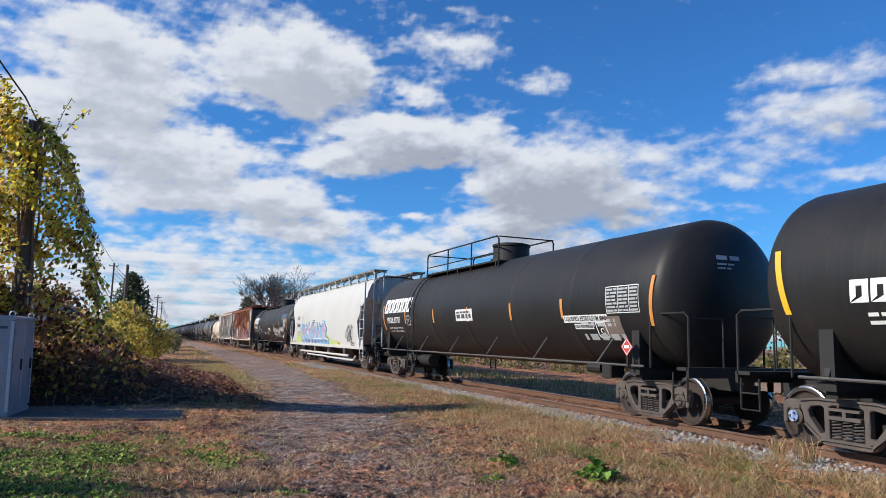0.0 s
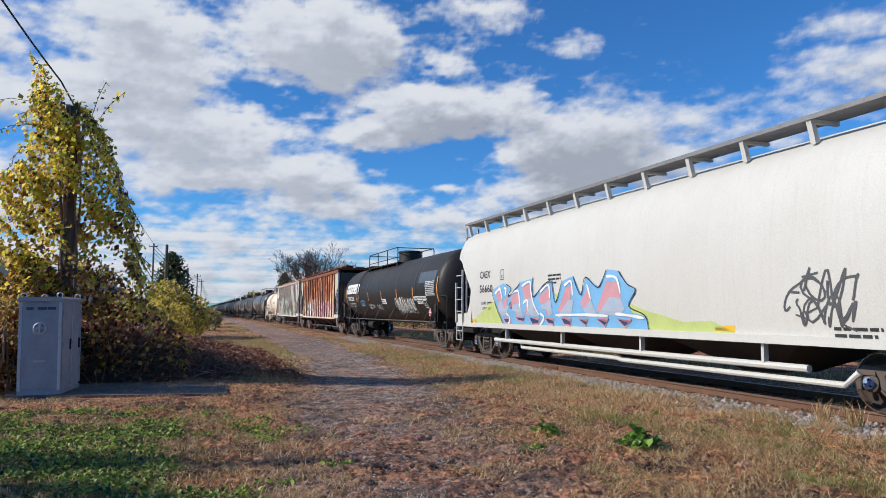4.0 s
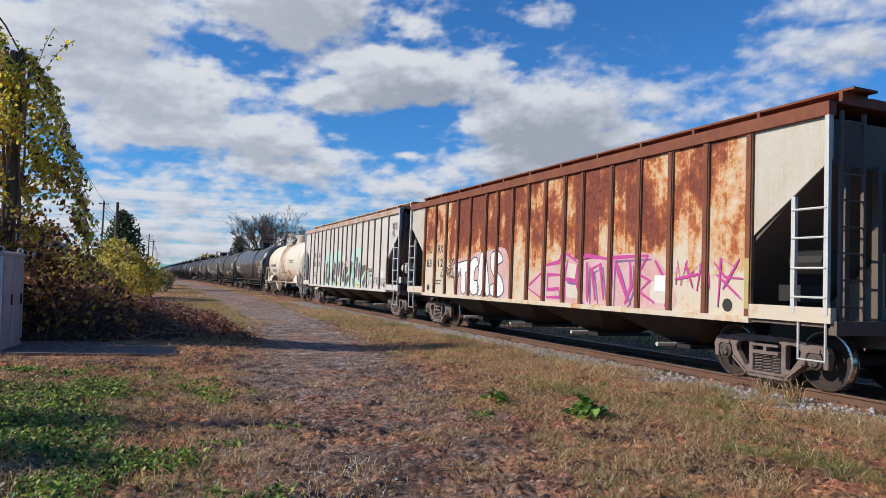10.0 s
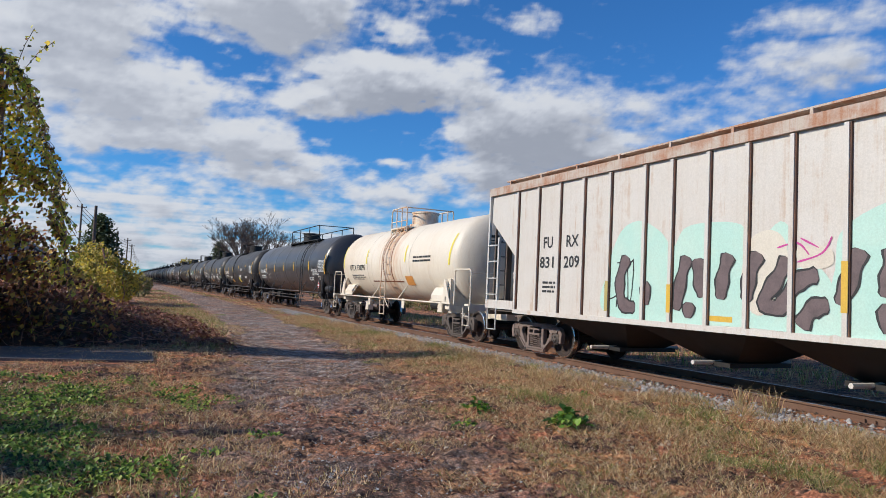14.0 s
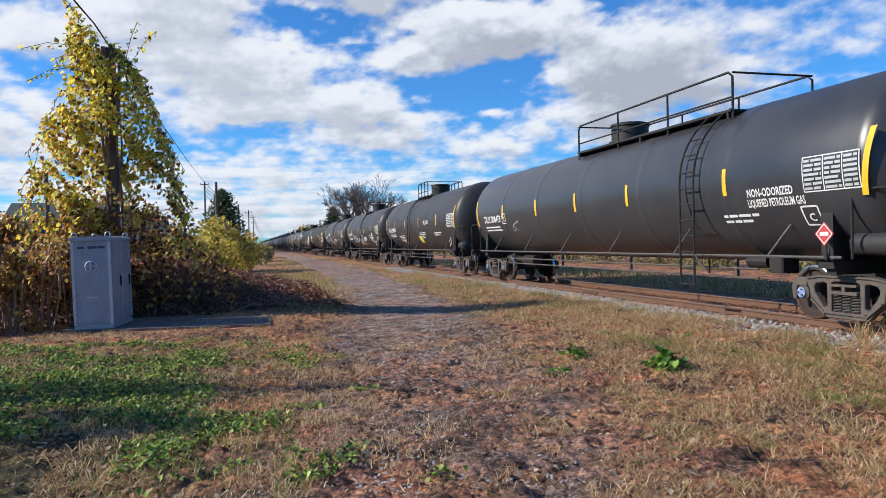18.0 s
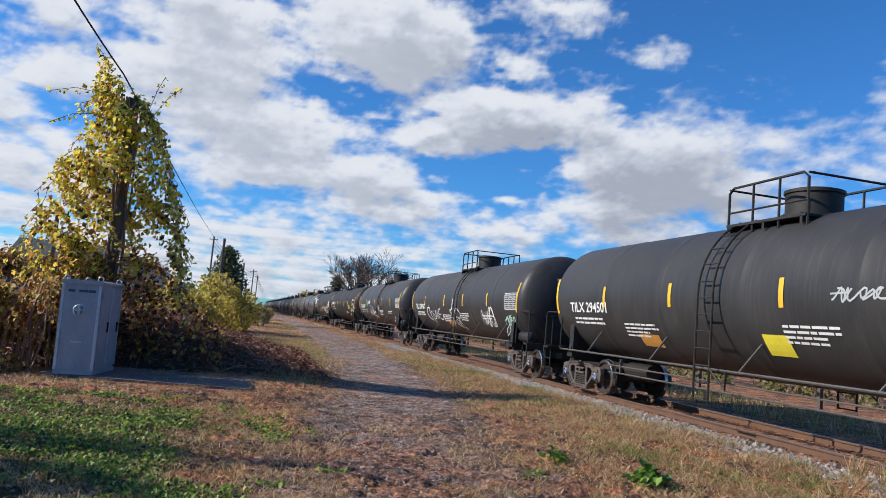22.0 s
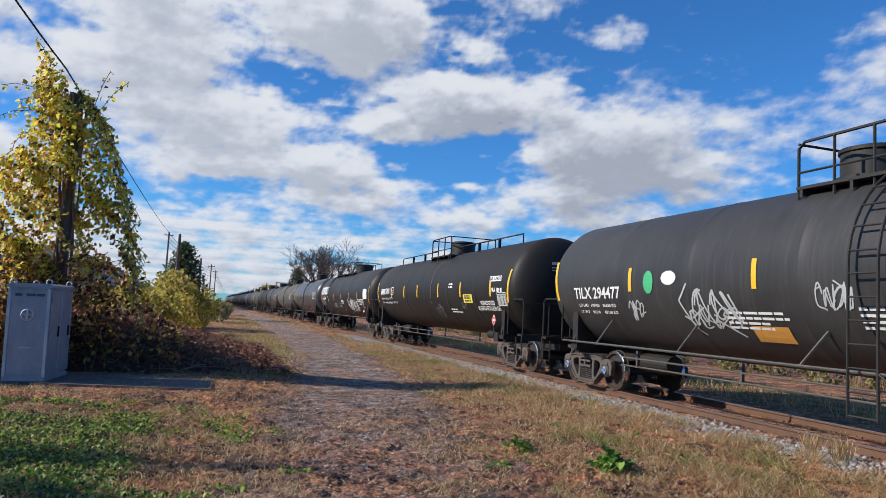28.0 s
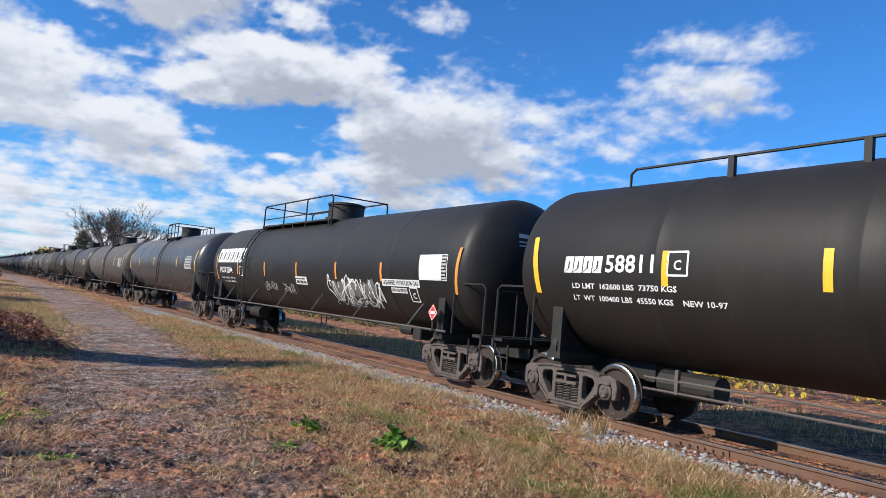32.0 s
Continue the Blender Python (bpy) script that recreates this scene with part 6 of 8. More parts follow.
side = on_bulge
text_on(c, "CAEX", 6.6, 2.67, 0.33, "black", 0.88, side)
text_on(c, "56660", 6.5, 2.21, 0.34, "black", 1.06, side)
part("stencil_frame", patch([rect(0, q * 0.15, 0.28, 0.02) for q in (-1, 1)] + [rect(q * 0.13, 0, 0.02, 0.32) for q in (-1, 1)], side(5.25, 2.62), "black", "stencil_frame"), c)
text_on(c, "C", 5.25, 2.56, 0.15, "black", None, side)
text_on(c, "LD LMT 220000", 6.5, 1.76, 0.12, "black", 0.9, side)
text_on(c, "LT WT  66000", 6.45, 1.59, 0.12, "black", 0.85, side)
lime = [(-5.7, -0.50), (6.6, -0.52), (6.0, -0.30), (5.2, -0.33), (4.0, -0.1), (3.1, 0.15), (2.4, -0.05), (0.8, 0.35), (-3.3, 0.25), (-4.3, 0.12), (-4.7, -0.1), (-5.3, -0.28)]
part("graffiti", patch([lime], side(2.0, 1.63), "green_paint", "graffiti"), c, "lime sprayed ground colour")
edge = [(5.92, 2.0), (5.85, 2.2), (5.1, 2.35), (4.55, 2.18), (4.78, 1.93), (4.05, 2.24), (3.95, 2.34), (3.1, 2.42), (3.13, 1.92), (2.5, 2.2), (2.0, 2.32), (1.85, 1.75), (1.45, 2.28), (0.9, 2.38), (0.55, 1.92), (0.3, 2.32), (-0.25, 2.08), (-0.62, 2.46), (-1.1, 2.40), (-1.42, 2.1), (-1.72, 1.96), (-1.45, 1.62), (-1.55, 1.47), (-2.02, 1.40), (-2.05, 1.13), (5.28, 1.13), (5.56, 1.49)]
lift = lambda k: on_bulge(0, 0, 0.008 + 0.003 * k)
sprayed(c, [edge], "blue_paint", lift(0), "sky blue sprayed ground of the piece")
pink = [[(5.68, 2.10), (5.35, 2.2), (5.2, 1.75), (4.9, 1.95), (4.75, 2.02), (5.0, 1.55), (4.9, 1.38), (5.4, 1.36), (5.55, 1.6)], [(4.6, 1.95), (4.05, 2.05), (3.98, 1.38), (4.3, 1.36), (4.35, 1.6), (4.65, 1.62)], [(3.85, 2.2), (3.25, 2.3), (3.25, 1.7), (2.85, 1.4), (3.2, 1.36), (3.75, 1.45), (3.55, 1.7), (3.7, 1.9)], [(2.8, 1.9), (2.2, 2.15), (2.15, 1.5), (2.4, 1.38), (2.45, 1.7), (2.75, 1.7)], [(1.75, 1.5), (1.3, 2.1), (1.0, 2.15), (1.15, 1.5), (1.4, 1.38)], [(0.6, 1.7), (0.2, 2.1), (0.0, 1.5), (0.3, 1.35)], [(-0.1, 1.5), (-0.6, 2.2), (-1.0, 2.15), (-1.2, 1.7), (-0.9, 1.4)]]
sprayed(c, pink, "rose_paint", lift(1), "rose sprayed letter fill")
sprayed(c, [[(y - 0.10, 0.55 * z + 0.62) for y, z in q] for q in pink], "haze_paint", lift(2), "blue grey sprayed letter fade")
navy = [[(5.2, 1.28), (4.85, 1.30), (4.7, 1.16), (5.1, 1.15)], [(4.35, 1.34), (3.75, 1.33), (3.85, 1.20), (4.2, 1.24)], [(3.45, 1.34), (2.85, 1.30), (2.95, 1.15), (3.3, 1.14)], [(2.5, 1.32), (2.0, 1.30), (2.1, 1.15), (2.35, 1.18)], [(1.6, 1.33), (1.1, 1.3), (1.2, 1.14), (1.5, 1.17)], [(0.75, 1.32), (0.3, 1.3), (0.45, 1.15)], [(-0.1, 1.32), (-0.6, 1.33), (-0.4, 1.15)], [(-0.95, 1.33), (-1.5, 1.32), (-1.2, 1.15)]]
sprayed(c, navy, "navy_paint", lift(3), "navy sprayed shadow of the letters")
sprayed(c, outlined([[(y, z) for y, z in q] for q in navy], 0.05), "rose_paint", lift(4), "rose sprayed edge of the shadow")
glint = [[(5.75, 2.05), (5.45, 2.18), (5.35, 2.2), (5.2, 1.85)], [(5.05, 2.2), (4.9, 2.18), (5.0, 1.95)], [(4.7, 2.0), (4.15, 2.1), (4.02, 2.0), (4.0, 1.62)], [(3.8, 2.22), (3.3, 2.33), (3.25, 2.1), (3.1, 1.7), (2.8, 1.4)], [(3.75, 1.72), (3.5, 1.82), (3.45, 1.5)], [(2.7, 2.02), (2.2, 2.2), (2.15, 1.85)], [(4.95, 1.45), (4.75, 1.3), (4.9, 1.12)], [(2.75, 1.45), (2.55, 1.33), (2.85, 1.12)], [(1.35, 2.15), (1.0, 2.25), (0.95, 1.9)], [(0.25, 2.15), (0.1, 1.8)], [(-0.6, 2.3), (-1.0, 2.25), (-1.15, 1.9)], [(-0.9, 1.45), (-1.6, 1.40), (-1.95, 1.36)], [(1.9, 1.40), (0.6, 1.42), (-0.6, 1.40)]]
sprayed(c, [brush(q, 0.07) for q in glint], "white", lift(5), "white sprayed highlights")
sprayed(c, [brush(q, 0.03) for q in ([(5.3, 1.13), (5.56, 1.49), (5.92, 2.0), (5.85, 2.2)], [(4.9, 2.32), (4.55, 2.18), (4.78, 1.93), (4.05, 2.24), (3.95, 2.34)], [(3.1, 2.46), (3.13, 1.90), (2.5, 2.2), (2.0, 2.34)], [(2.0, 2.3), (1.85, 1.73), (1.45, 2.28)], [(0.9, 2.38), (0.55, 1.90), (0.3, 2.32), (-0.25, 2.06), (-0.62, 2.46)], [(-1.1, 2.40), (-1.42, 2.1), (-1.72, 1.96), (-1.45, 1.62), (-2.0, 1.42), (-2.06, 1.1)], [(4.75, 1.66), (4.6, 1.78), (4.58, 1.6), (4.75, 1.62)])], "black", lift(6), "black sprayed outline")
graffiti(c, -6.4, 1.85, 1.2, 0.55, 4, 0.04, "ink", 23, side)
graffiti(c, -6.4, 1.50, 1.1, 0.40, 4, 0.035, "ink", 27, side)
s = Shape("hopper_white")
s.tube([(-1.25, 4.6, 0.62), (-1.35, 4.3, 0.45), (-1.35, -0.6, 0.45), (-1.35, -0.8, 0.42), (-1.35, -6.6, 0.42), (-1.3, -6.8, 0.62)], 0.05, 8)
part("train_pipe", s, c, "white pipe below the side sill")
part("reflective_strip", patch([rect(0, 0, 0.9, 0.1)], side(-8.5, 1.22), "yellow", "reflective_strip"), c)
part("reflective_strip", patch([rect(0, 0, 0.6, 0.1)], side(7.75, 1.2), "yellow", "reflective_strip"), c)
part("reflective_strip", patch([rect(0, 0, 0.5, 0.1)], side(-4.3, 1.2), "yellow", "reflective_strip"), c)
small_print_on = lambda car, y, z, rows, seed, spot, mat="black": part("small_lettering", patch(bars(-max(rows) / 2, 0, [(r, 0.05) for r in rows], random.Random(seed), 0.05), spot(y, z), mat, "small_lettering"), car)
small_print_on(c, -7.0, 1.25, (0.8, 0.7), 28, side)
small_print_on(c, 1.9, 2.45, (0.7, 0.7, 0.5), 29, side)

c = old_black_tank(60.60, "32350", 30)
part("repaint_patch", patch([rect(0, 0, 2.2, 0.48)], on_tank(-7.5, 2.9), "bluegrey_panel", "repaint_patch"), c, "blue grey repaint patch")
graffiti(c, 4.3, 1.95, 0.9, 0.4, 4, 0.03, "blue_paint", 33)

c = hopper_car("hopper_car", "rust streaked beige covered hopper with pink scrawls", 80.06, 14.0, "rust_hopper", "rust", 1)
flat = lambda y, z: on_flat(y, z, -1.566)
for y, a, b in ((6.67, "FU", "83"), (5.72, "RX", "12"), (4.77, "", "50")):
    if a:
        text_on(c, a, y, 2.52, 0.36, "black", 0.42, flat)
    text_on(c, b, y, 2.06, 0.36, "black", 0.42, flat)
lift = lambda k: on_flat(0, 0, -1.566 - 0.003 * k)
halo = curve([(4.75, 2.08), (4.0, 2.2), (3.3, 2.25), (2.9, 2.36), (2.2, 2.36), (1.6, 2.46), (1.1, 2.3), (1.0, 1.6), (1.05, 1.12), (2.5, 1.10), (4.4, 1.10), (4.6, 1.5)], True)
sprayed(c, [halo], "rosy_haze", lift(0), "soft pink sprayed halo")
fat = [curve(q, True) for q in ([(4.62, 1.98), (4.2, 2.06), (3.6, 2.12), (3.42, 1.98), (3.5, 1.78), (3.72, 1.74), (3.66, 1.25), (3.82, 1.12), (4.0, 1.25), (4.02, 1.74), (4.22, 1.72), (4.3, 1.25), (4.45, 1.13), (4.55, 1.5)], [(3.40, 2.02), (3.02, 2.22), (2.82, 1.98), (3.02, 1.88), (3.1, 1.55), (2.9, 1.52), (2.76, 1.25), (3.15, 1.11), (3.45, 1.4)], [(2.72, 2.26), (2.36, 2.2), (2.08, 1.25), (2.26, 1.12), (2.46, 1.42), (2.62, 1.12), (2.84, 1.22)], [(2.0, 2.30), (1.55, 2.34), (1.32, 2.10), (1.58, 1.98), (1.72, 1.86), (1.38, 1.62), (1.22, 1.28), (1.55, 1.10), (2.0, 1.15), (2.02, 1.40), (1.72, 1.52), (2.04, 1.9)])]
sprayed(c, fat, "white", lift(1), "fat white sprayed letters")
sprayed(c, outlined(fat, 0.035), "black", lift(2), "black outline of the fat letters")
wash = curve([(-0.2, 1.50), (-0.7, 1.85), (-1.5, 2.1), (-1.65, 2.28), (-2.3, 2.05), (-3.4, 2.12), (-4.7, 2.13), (-5.25, 1.6), (-5.3, 1.12), (-3.4, 1.10), (-0.8, 1.12)], True)
sprayed(c, [wash], "rosy_haze", lift(0), "pale pink sprayed ground")
sprayed(c, [[(-1.75, 2.0), (-2.2, 1.95), (-2.3, 1.2), (-1.8, 1.2)], [(-4.75, 1.6), (-5.15, 1.62), (-5.15, 1.2), (-4.7, 1.2)]], "bone_paint", lift(1), "pale sprayed letter fill")
bold = [[(-0.75, 1.78), (-0.02, 1.40), (-0.75, 1.14)], [(-0.7, 1.92), (-1.5, 2.02), (-1.64, 2.28), (-2.25, 2.0)], [(-2.35, 2.06), (-2.6, 2.14), (-3.35, 2.06)], [(-1.55, 1.72), (-1.0, 1.72), (-1.0, 1.36), (-1.5, 1.40), (-1.55, 1.2), (-0.95, 1.18)], [(-1.86, 2.06), (-1.72, 1.6), (-1.78, 1.16)], [(-2.26, 1.96), (-2.2, 1.6), (-2.42, 1.14)], [(-1.75, 1.62), (-2.25, 1.58)], [(-2.66, 1.14), (-2.62, 2.0)], [(-2.95, 1.18), (-2.8, 1.85), (-3.1, 1.95), (-3.25, 1.2)], [(-3.5, 1.14), (-3.52, 2.08), (-4.65, 2.10)], [(-3.62, 2.0), (-4.05, 1.2)], [(-4.1, 2.0), (-4.15, 1.5), (-3.95, 1.14)], [(-4.62, 2.08), (-4.35, 1.75), (-4.7, 1.62), (-4.4, 1.4), (-4.85, 1.2)], [(-4.85, 2.0), (-5.25, 1.5), (-5.15, 1.14)]]
sprayed(c, [brush(q, 0.10, True) for q in bold], "pink_paint", lift(3), "magenta sprayed outlines")
sprayed(c, [brush([(y - 0.10, z - 0.08) for y, z in q], 0.06, True) for q in bold[5:12]], "purple_paint", lift(2), "violet sprayed shading")
sprayed(c, [[(-4.85, 1.72), (-5.2, 1.72), (-5.2, 1.42), (-4.85, 1.42)]], "white", lift(4), "pale notice plate")
tagline = [[(-5.42, 1.55), (-5.45, 2.0), (-5.55, 1.55), (-5.7, 2.0)], [(-5.65, 1.95), (-5.85, 1.5)], [(-5.8, 1.75), (-6.05, 1.95), (-5.95, 1.45)], [(-5.4, 1.65), (-6.15, 1.78)], [(-6.05, 1.5), (-6.2, 2.0), (-6.25, 1.5)], [(-6.45, 1.2), (-6.5, 2.02), (-6.85, 1.85)], [(-6.4, 1.75), (-6.95, 1.35)], [(-6.55, 1.5), (-6.9, 2.0)], [(-6.35, 1.95), (-6.6, 1.7), (-6.98, 1.68)]]
sprayed(c, [brush(q, 0.05, True) for q in tagline], "pink_paint", lift(3), "thin magenta tag")
part("drain_hole", patch([[(0.11 * math.cos(k * 0.524), 0.11 * math.sin(k * 0.524)) for k in range(12)]], flat(-6.65, 1.24), "black", "drain_hole"), c)
part("drain_hole", patch([[(0.11 * math.cos(k * 0.524), 0.11 * math.sin(k * 0.524)) for k in range(12)]], flat(6.7, 1.26), "black", "drain_hole"), c)
graffiti(c, 4.9, 1.75, 1.6, 0.28, 6, 0.03, "black", 46, flat)
small_print_on(c, 5.9, 1.5, (0.6, 0.5), 49, flat)
part("reflective_strip", patch([rect(0, 0, 0.09, 0.8)], on_flat(-7.1, 1.6, -1.624), "mustard", "reflective_strip"), c)

c = hopper_car("hopper_car", "beige ribbed covered hopper with mint green sprayed letters", 98.33, 13.9, "hopper_beige", "trim_rusty", 2)
for y, a, b in ((5.72, "FU", "831"), (4.77, "RX", "209")):
    text_on(c, a, y, 2.66, 0.36, "black", None, flat)
    text_on(c, b, y, 2.20, 0.36, "black", 0.58, flat)
mint = [curve(q, True) for q in ([(3.45, 1.12), (3.45, 2.1), (3.1, 2.78), (2.55, 2.95), (2.0, 2.72), (1.65, 2.42), (1.4, 2.72), (0.9, 2.8), (0.14, 2.72), (-0.1, 2.36), (-0.6, 2.72), (-0.85, 2.4), (-0.75, 2.0), (-1.2, 2.05), (-1.5, 1.7), (-1.6, 1.12), (0, 1.10)], [(-1.45, 1.12), (-1.5, 2.0), (-1.62, 2.55), (-2.4, 2.90), (-3.2, 2.85), (-3.42, 2.3), (-3.5, 1.85), (-4.1, 2.0), (-4.55, 1.75), (-4.62, 1.3), (-4.3, 1.12), (-3.0, 1.10)])]
sprayed(c, mint, "teal_paint", lift(0), "mint green sprayed ground")
sprayed(c, [curve([(0.0, 2.4), (-0.4, 2.6), (-0.7, 2.4), (-0.7, 1.9), (-0.3, 1.3), (0.1, 1.6)], True), curve([(-0.9, 2.3), (-1.4, 2.3), (-1.45, 2.05), (-1.0, 2.0)], True)], "bone_paint", lift(1), "cream sprayed fade")
fill = [[(2.88, 2.28), (3.08, 1.85), (3.0, 1.38), (2.62, 1.30)], [(2.36, 1.80), (2.32, 1.36)], [(1.28, 2.24), (1.42, 1.85), (1.52, 1.30)], [(1.04, 2.2), (1.0, 1.85), (0.9, 1.55)], [(1.22, 1.45), (1.24, 1.18)], [(0.36, 2.26), (0.48, 1.9), (0.52, 1.52)], [(-0.22, 2.26), (-0.06, 1.9), (0.0, 1.50)], [(-0.76, 2.16), (-0.56, 1.85), (-0.34, 1.52), (-0.62, 1.44), (-0.9, 1.80), (-1.25, 1.92)], [(-0.98, 1.16), (-1.15, 1.42), (-1.42, 1.50)], [(-1.86, 2.26), (-1.74, 1.9), (-1.58, 1.50)], [(-2.32, 2.26), (-2.28, 1.95), (-2.22, 1.62)], [(-2.24, 1.55), (-2.26, 1.16)], [(-2.78, 2.46), (-2.70, 2.0), (-2.66, 1.52)], [(-3.2, 2.2), (-3.12, 1.7), (-3.28, 1.45), (-3.55, 1.75), (-4.1, 1.98)], [(-3.75, 1.18), (-4.05, 1.45), (-4.25, 1.75)]]
sprayed(c, [brush(q, 0.33) for q in fill], "black", lift(2), "black edge of the sprayed letters")
sprayed(c, [brush(q, 0.25) for q in fill], "maroon_paint", lift(3), "dark brown sprayed letters")
sprayed(c, [brush(q, 0.03) for q in ([(-0.55, 2.32), (-0.9, 2.38), (-1.1, 2.2)], [(-0.9, 2.1), (-1.3, 2.22), (-1.45, 2.45)], [(-0.95, 2.45), (-1.25, 2.3)])], "pink_paint", lift(2), "thin pink scrawl")
sprayed(c, [brush(q, 0.04) for q in ([(-4.3, 2.0), (-4.62, 1.85), (-4.7, 1.4), (-4.5, 1.12)], [(-3.3, 2.0), (-3.9, 2.05), (-4.3, 2.0)])], "black", lift(4), "thin black outline")
for y, z, h in ((1.68, 1.5, 0.5), (-1.68, 1.75, 0.7), (-4.35, 1.75, 0.75)):
    part("reflective_strip", patch([rect(0, 0, 0.10, h)], on_flat(y, z, -1.624), "yellow_ochre", "reflective_strip"), c)
for y in (0.55, -2.9):
    part("reflective_strip", patch([rect(0, 0, 0.55, 0.09)], on_flat(y, 1.20, -1.568), "yellow_ochre", "reflective_strip"), c)
part("notice", patch([rect(0, 0, 0.62, 0.44)], flat(-5.1, 1.72), "white", "notice"), c, "white notice with dark squares")
part("notice_marks", patch([rect(-0.14, 0.09, 0.2, 0.12), rect(0.14, 0.09, 0.2, 0.12), rect(-0.14, -0.1, 0.2, 0.12), rect(0.14, -0.1, 0.2, 0.12)], on_flat(-5.1, 1.72, -1.57), "ink", "notice_marks"), c)
part("notice", patch([rect(0, 0, 0.24, 0.26)], flat(-6.5, 1.68), "white", "notice"), c, "small white notice")
graffiti(c, -7.85, 3.55, 0.55, 0.30, 5, 0.014, "ink", 64, lambda y, z: on_flat(y, z, -1.57))
graffiti(c, -7.75, 3.25, 0.32, 0.34, 3, 0.014, "ink", 65, lambda y, z: on_flat(y, z, -1.57))
sprayed(c, [brush(q, 0.035) for q in ([(-4.95, 1.5), (-5.0, 1.2)], [(-4.95, 1.25), (-5.25, 1.5)], [(-5.1, 1.38), (-5.3, 1.2)], [(-5.4, 1.2), (-5.42, 1.5), (-5.62, 1.5)], [(-5.4, 1.36), (-5.58, 1.36)], [(-5.72, 1.2), (-5.74, 1.52), (-5.95, 1.45), (-5.75, 1.38), (-5.98, 1.2)], [(-6.1, 1.2), (-6.12, 1.5)], [(-6.25, 1.2), (-6.3, 1.5), (-6.5, 1.2), (-6.52, 1.52)], [(-6.9, 1.5), (-6.7, 1.45), (-6.9, 1.3), (-6.75, 1.18)])], "ink", lift(1), "thin grey sprayed scrawl")
part("drain_hole", patch([[(0.085 * math.cos(k * 0.524), 0.085 * math.sin(k * 0.524)) for k in range(12)]], flat(-6.74, 1.24), "black", "drain_hole"), c)
graffiti(c, 3.2, 1.75, 0.8, 0.9, 2, 0.03, "black", 57, flat)
part("reflective_strip", patch([rect(0, 0, 0.10, 0.6)], on_flat(3.45, 1.5, -1.624), "mustard", "reflective_strip"), c)
part("reflective_strip", patch([rect(0, 0, 0.10, 1.0)], on_flat(-7.1, 1.85, -1.624), "mustard", "reflective_strip"), c)
small_print_on(c, 5.6, 1.75, (0.6, 0.6, 0.5), 58, flat)
small_print_on(c, -4.9, 1.9, (0.5, 0.5), 59, flat)

SIDE.update(zc=2.44, r=1.46)
c = tank_car("tank_car", "cream tank car with rust stains and white railings", 115.18, 10.85, "tank_white", ladder=0.0, steel="tank_white", cage=(1.1, -0.5), low_rail=False, over=0.9, r=1.46, zc=2.44)
text_on(c, "UTLX 130295", 3.7, 2.25, 0.32, "black", 2.0)
small_print(c, 3.65, 1.95, (1.6, 1.8, 1.5), "ink", 0.04, 61)
small_print(c, -3.3, 2.55, (1.5, 1.5), "black", 0.06, 62)
strips(c, (2.5, -1.8), "yellow_panel", 0.1, 0.6, 2.7, ends=((5.75, 1), (-5.65, -1)))
part("stain", patch([rect(0, 0, 0.7, 0.35)], on_tank(-2.0, 1.75), "orange", "stain"), c, "orange panel")
part("rust_run", patch([rect(0, 0, 3.4, 0.045)], on_tank(0.3, 1.72), "rust", "rust_run"), c, "rusty jacket seam")
for y in (0.42, -0.42):
    part("strap", patch([rect(0, 0, 0.05, 2.4)], on_tank(y, 2.9, 0.014), "rust", "strap"), c, "rust brown tank strap")
for y in (5.75, 2.35, -2.2):
    part("jacket_seam", patch([rect(0, 0, 0.018, 2.9)], on_tank(y, 2.6, 0.006), "chalk_seam", "jacket_seam"), c)
for sg in (-1, 1):
    s = Shape("tank_white")
    s.prism([(-1.46, 1.30), (-1.32, 1.54), (-1.0, 1.60), (-0.98, 1.54), (-1.28, 1.48), (-1.42, 1.27)], *sorted((sg * 4.25, sg * 5.25)), "y")
    s.box(-1.46, -1.43, *sorted((sg * 4.25, sg * 5.25)), 1.12, 1.31)
    part("apron_plate", s, c, "cream apron plate above the truck")
    s = Shape("tank_white")
    s.prism([(-1.50, 1.06), (-1.50, 1.30), (-1.30, 1.98), (-1.24, 1.98), (-1.2, 1.06)], *sorted((sg * 5.40, sg * 5.46)), "y")
    s.prism([(sg * 5.75, 1.08), (sg * 5.38, 1.80), (sg * 5.30, 1.80), (sg * 5.26, 1.08)], -1.50, -1.47, "x")
    part("saddle_gusset", s, c, "cream saddle gusset")
s = Shape("tank_white")
s.box(-1.22, -0.98, 2.75, 3.05, 0.55, 0.92, 0, 0.02)
part("valve_box", s, c, "small cream box below the sill")
for y in (1.75, -1.9):
    s = Shape("tank_white")
    s.prism([(y - 0.14, 1.12), (y + 0.14, 1.12), (y + 0.10, 0.78), (y - 0.10, 0.78)], -1.50, -1.48, "x")
    part("bracket_plate", s, c)
s = Shape("truck_rust")
s.tube([(-1.0, 4.2, 0.80), (-1.0, 2.2, 0.78), (-1.0, 0.8, 0.80)], 0.03, 6)
s.tube([(-1.0, 2.5, 0.74), (-1.0, 2.0, 0.74)], 0.08, 10)
part("brake_rod", s, c, "rusty brake rod")

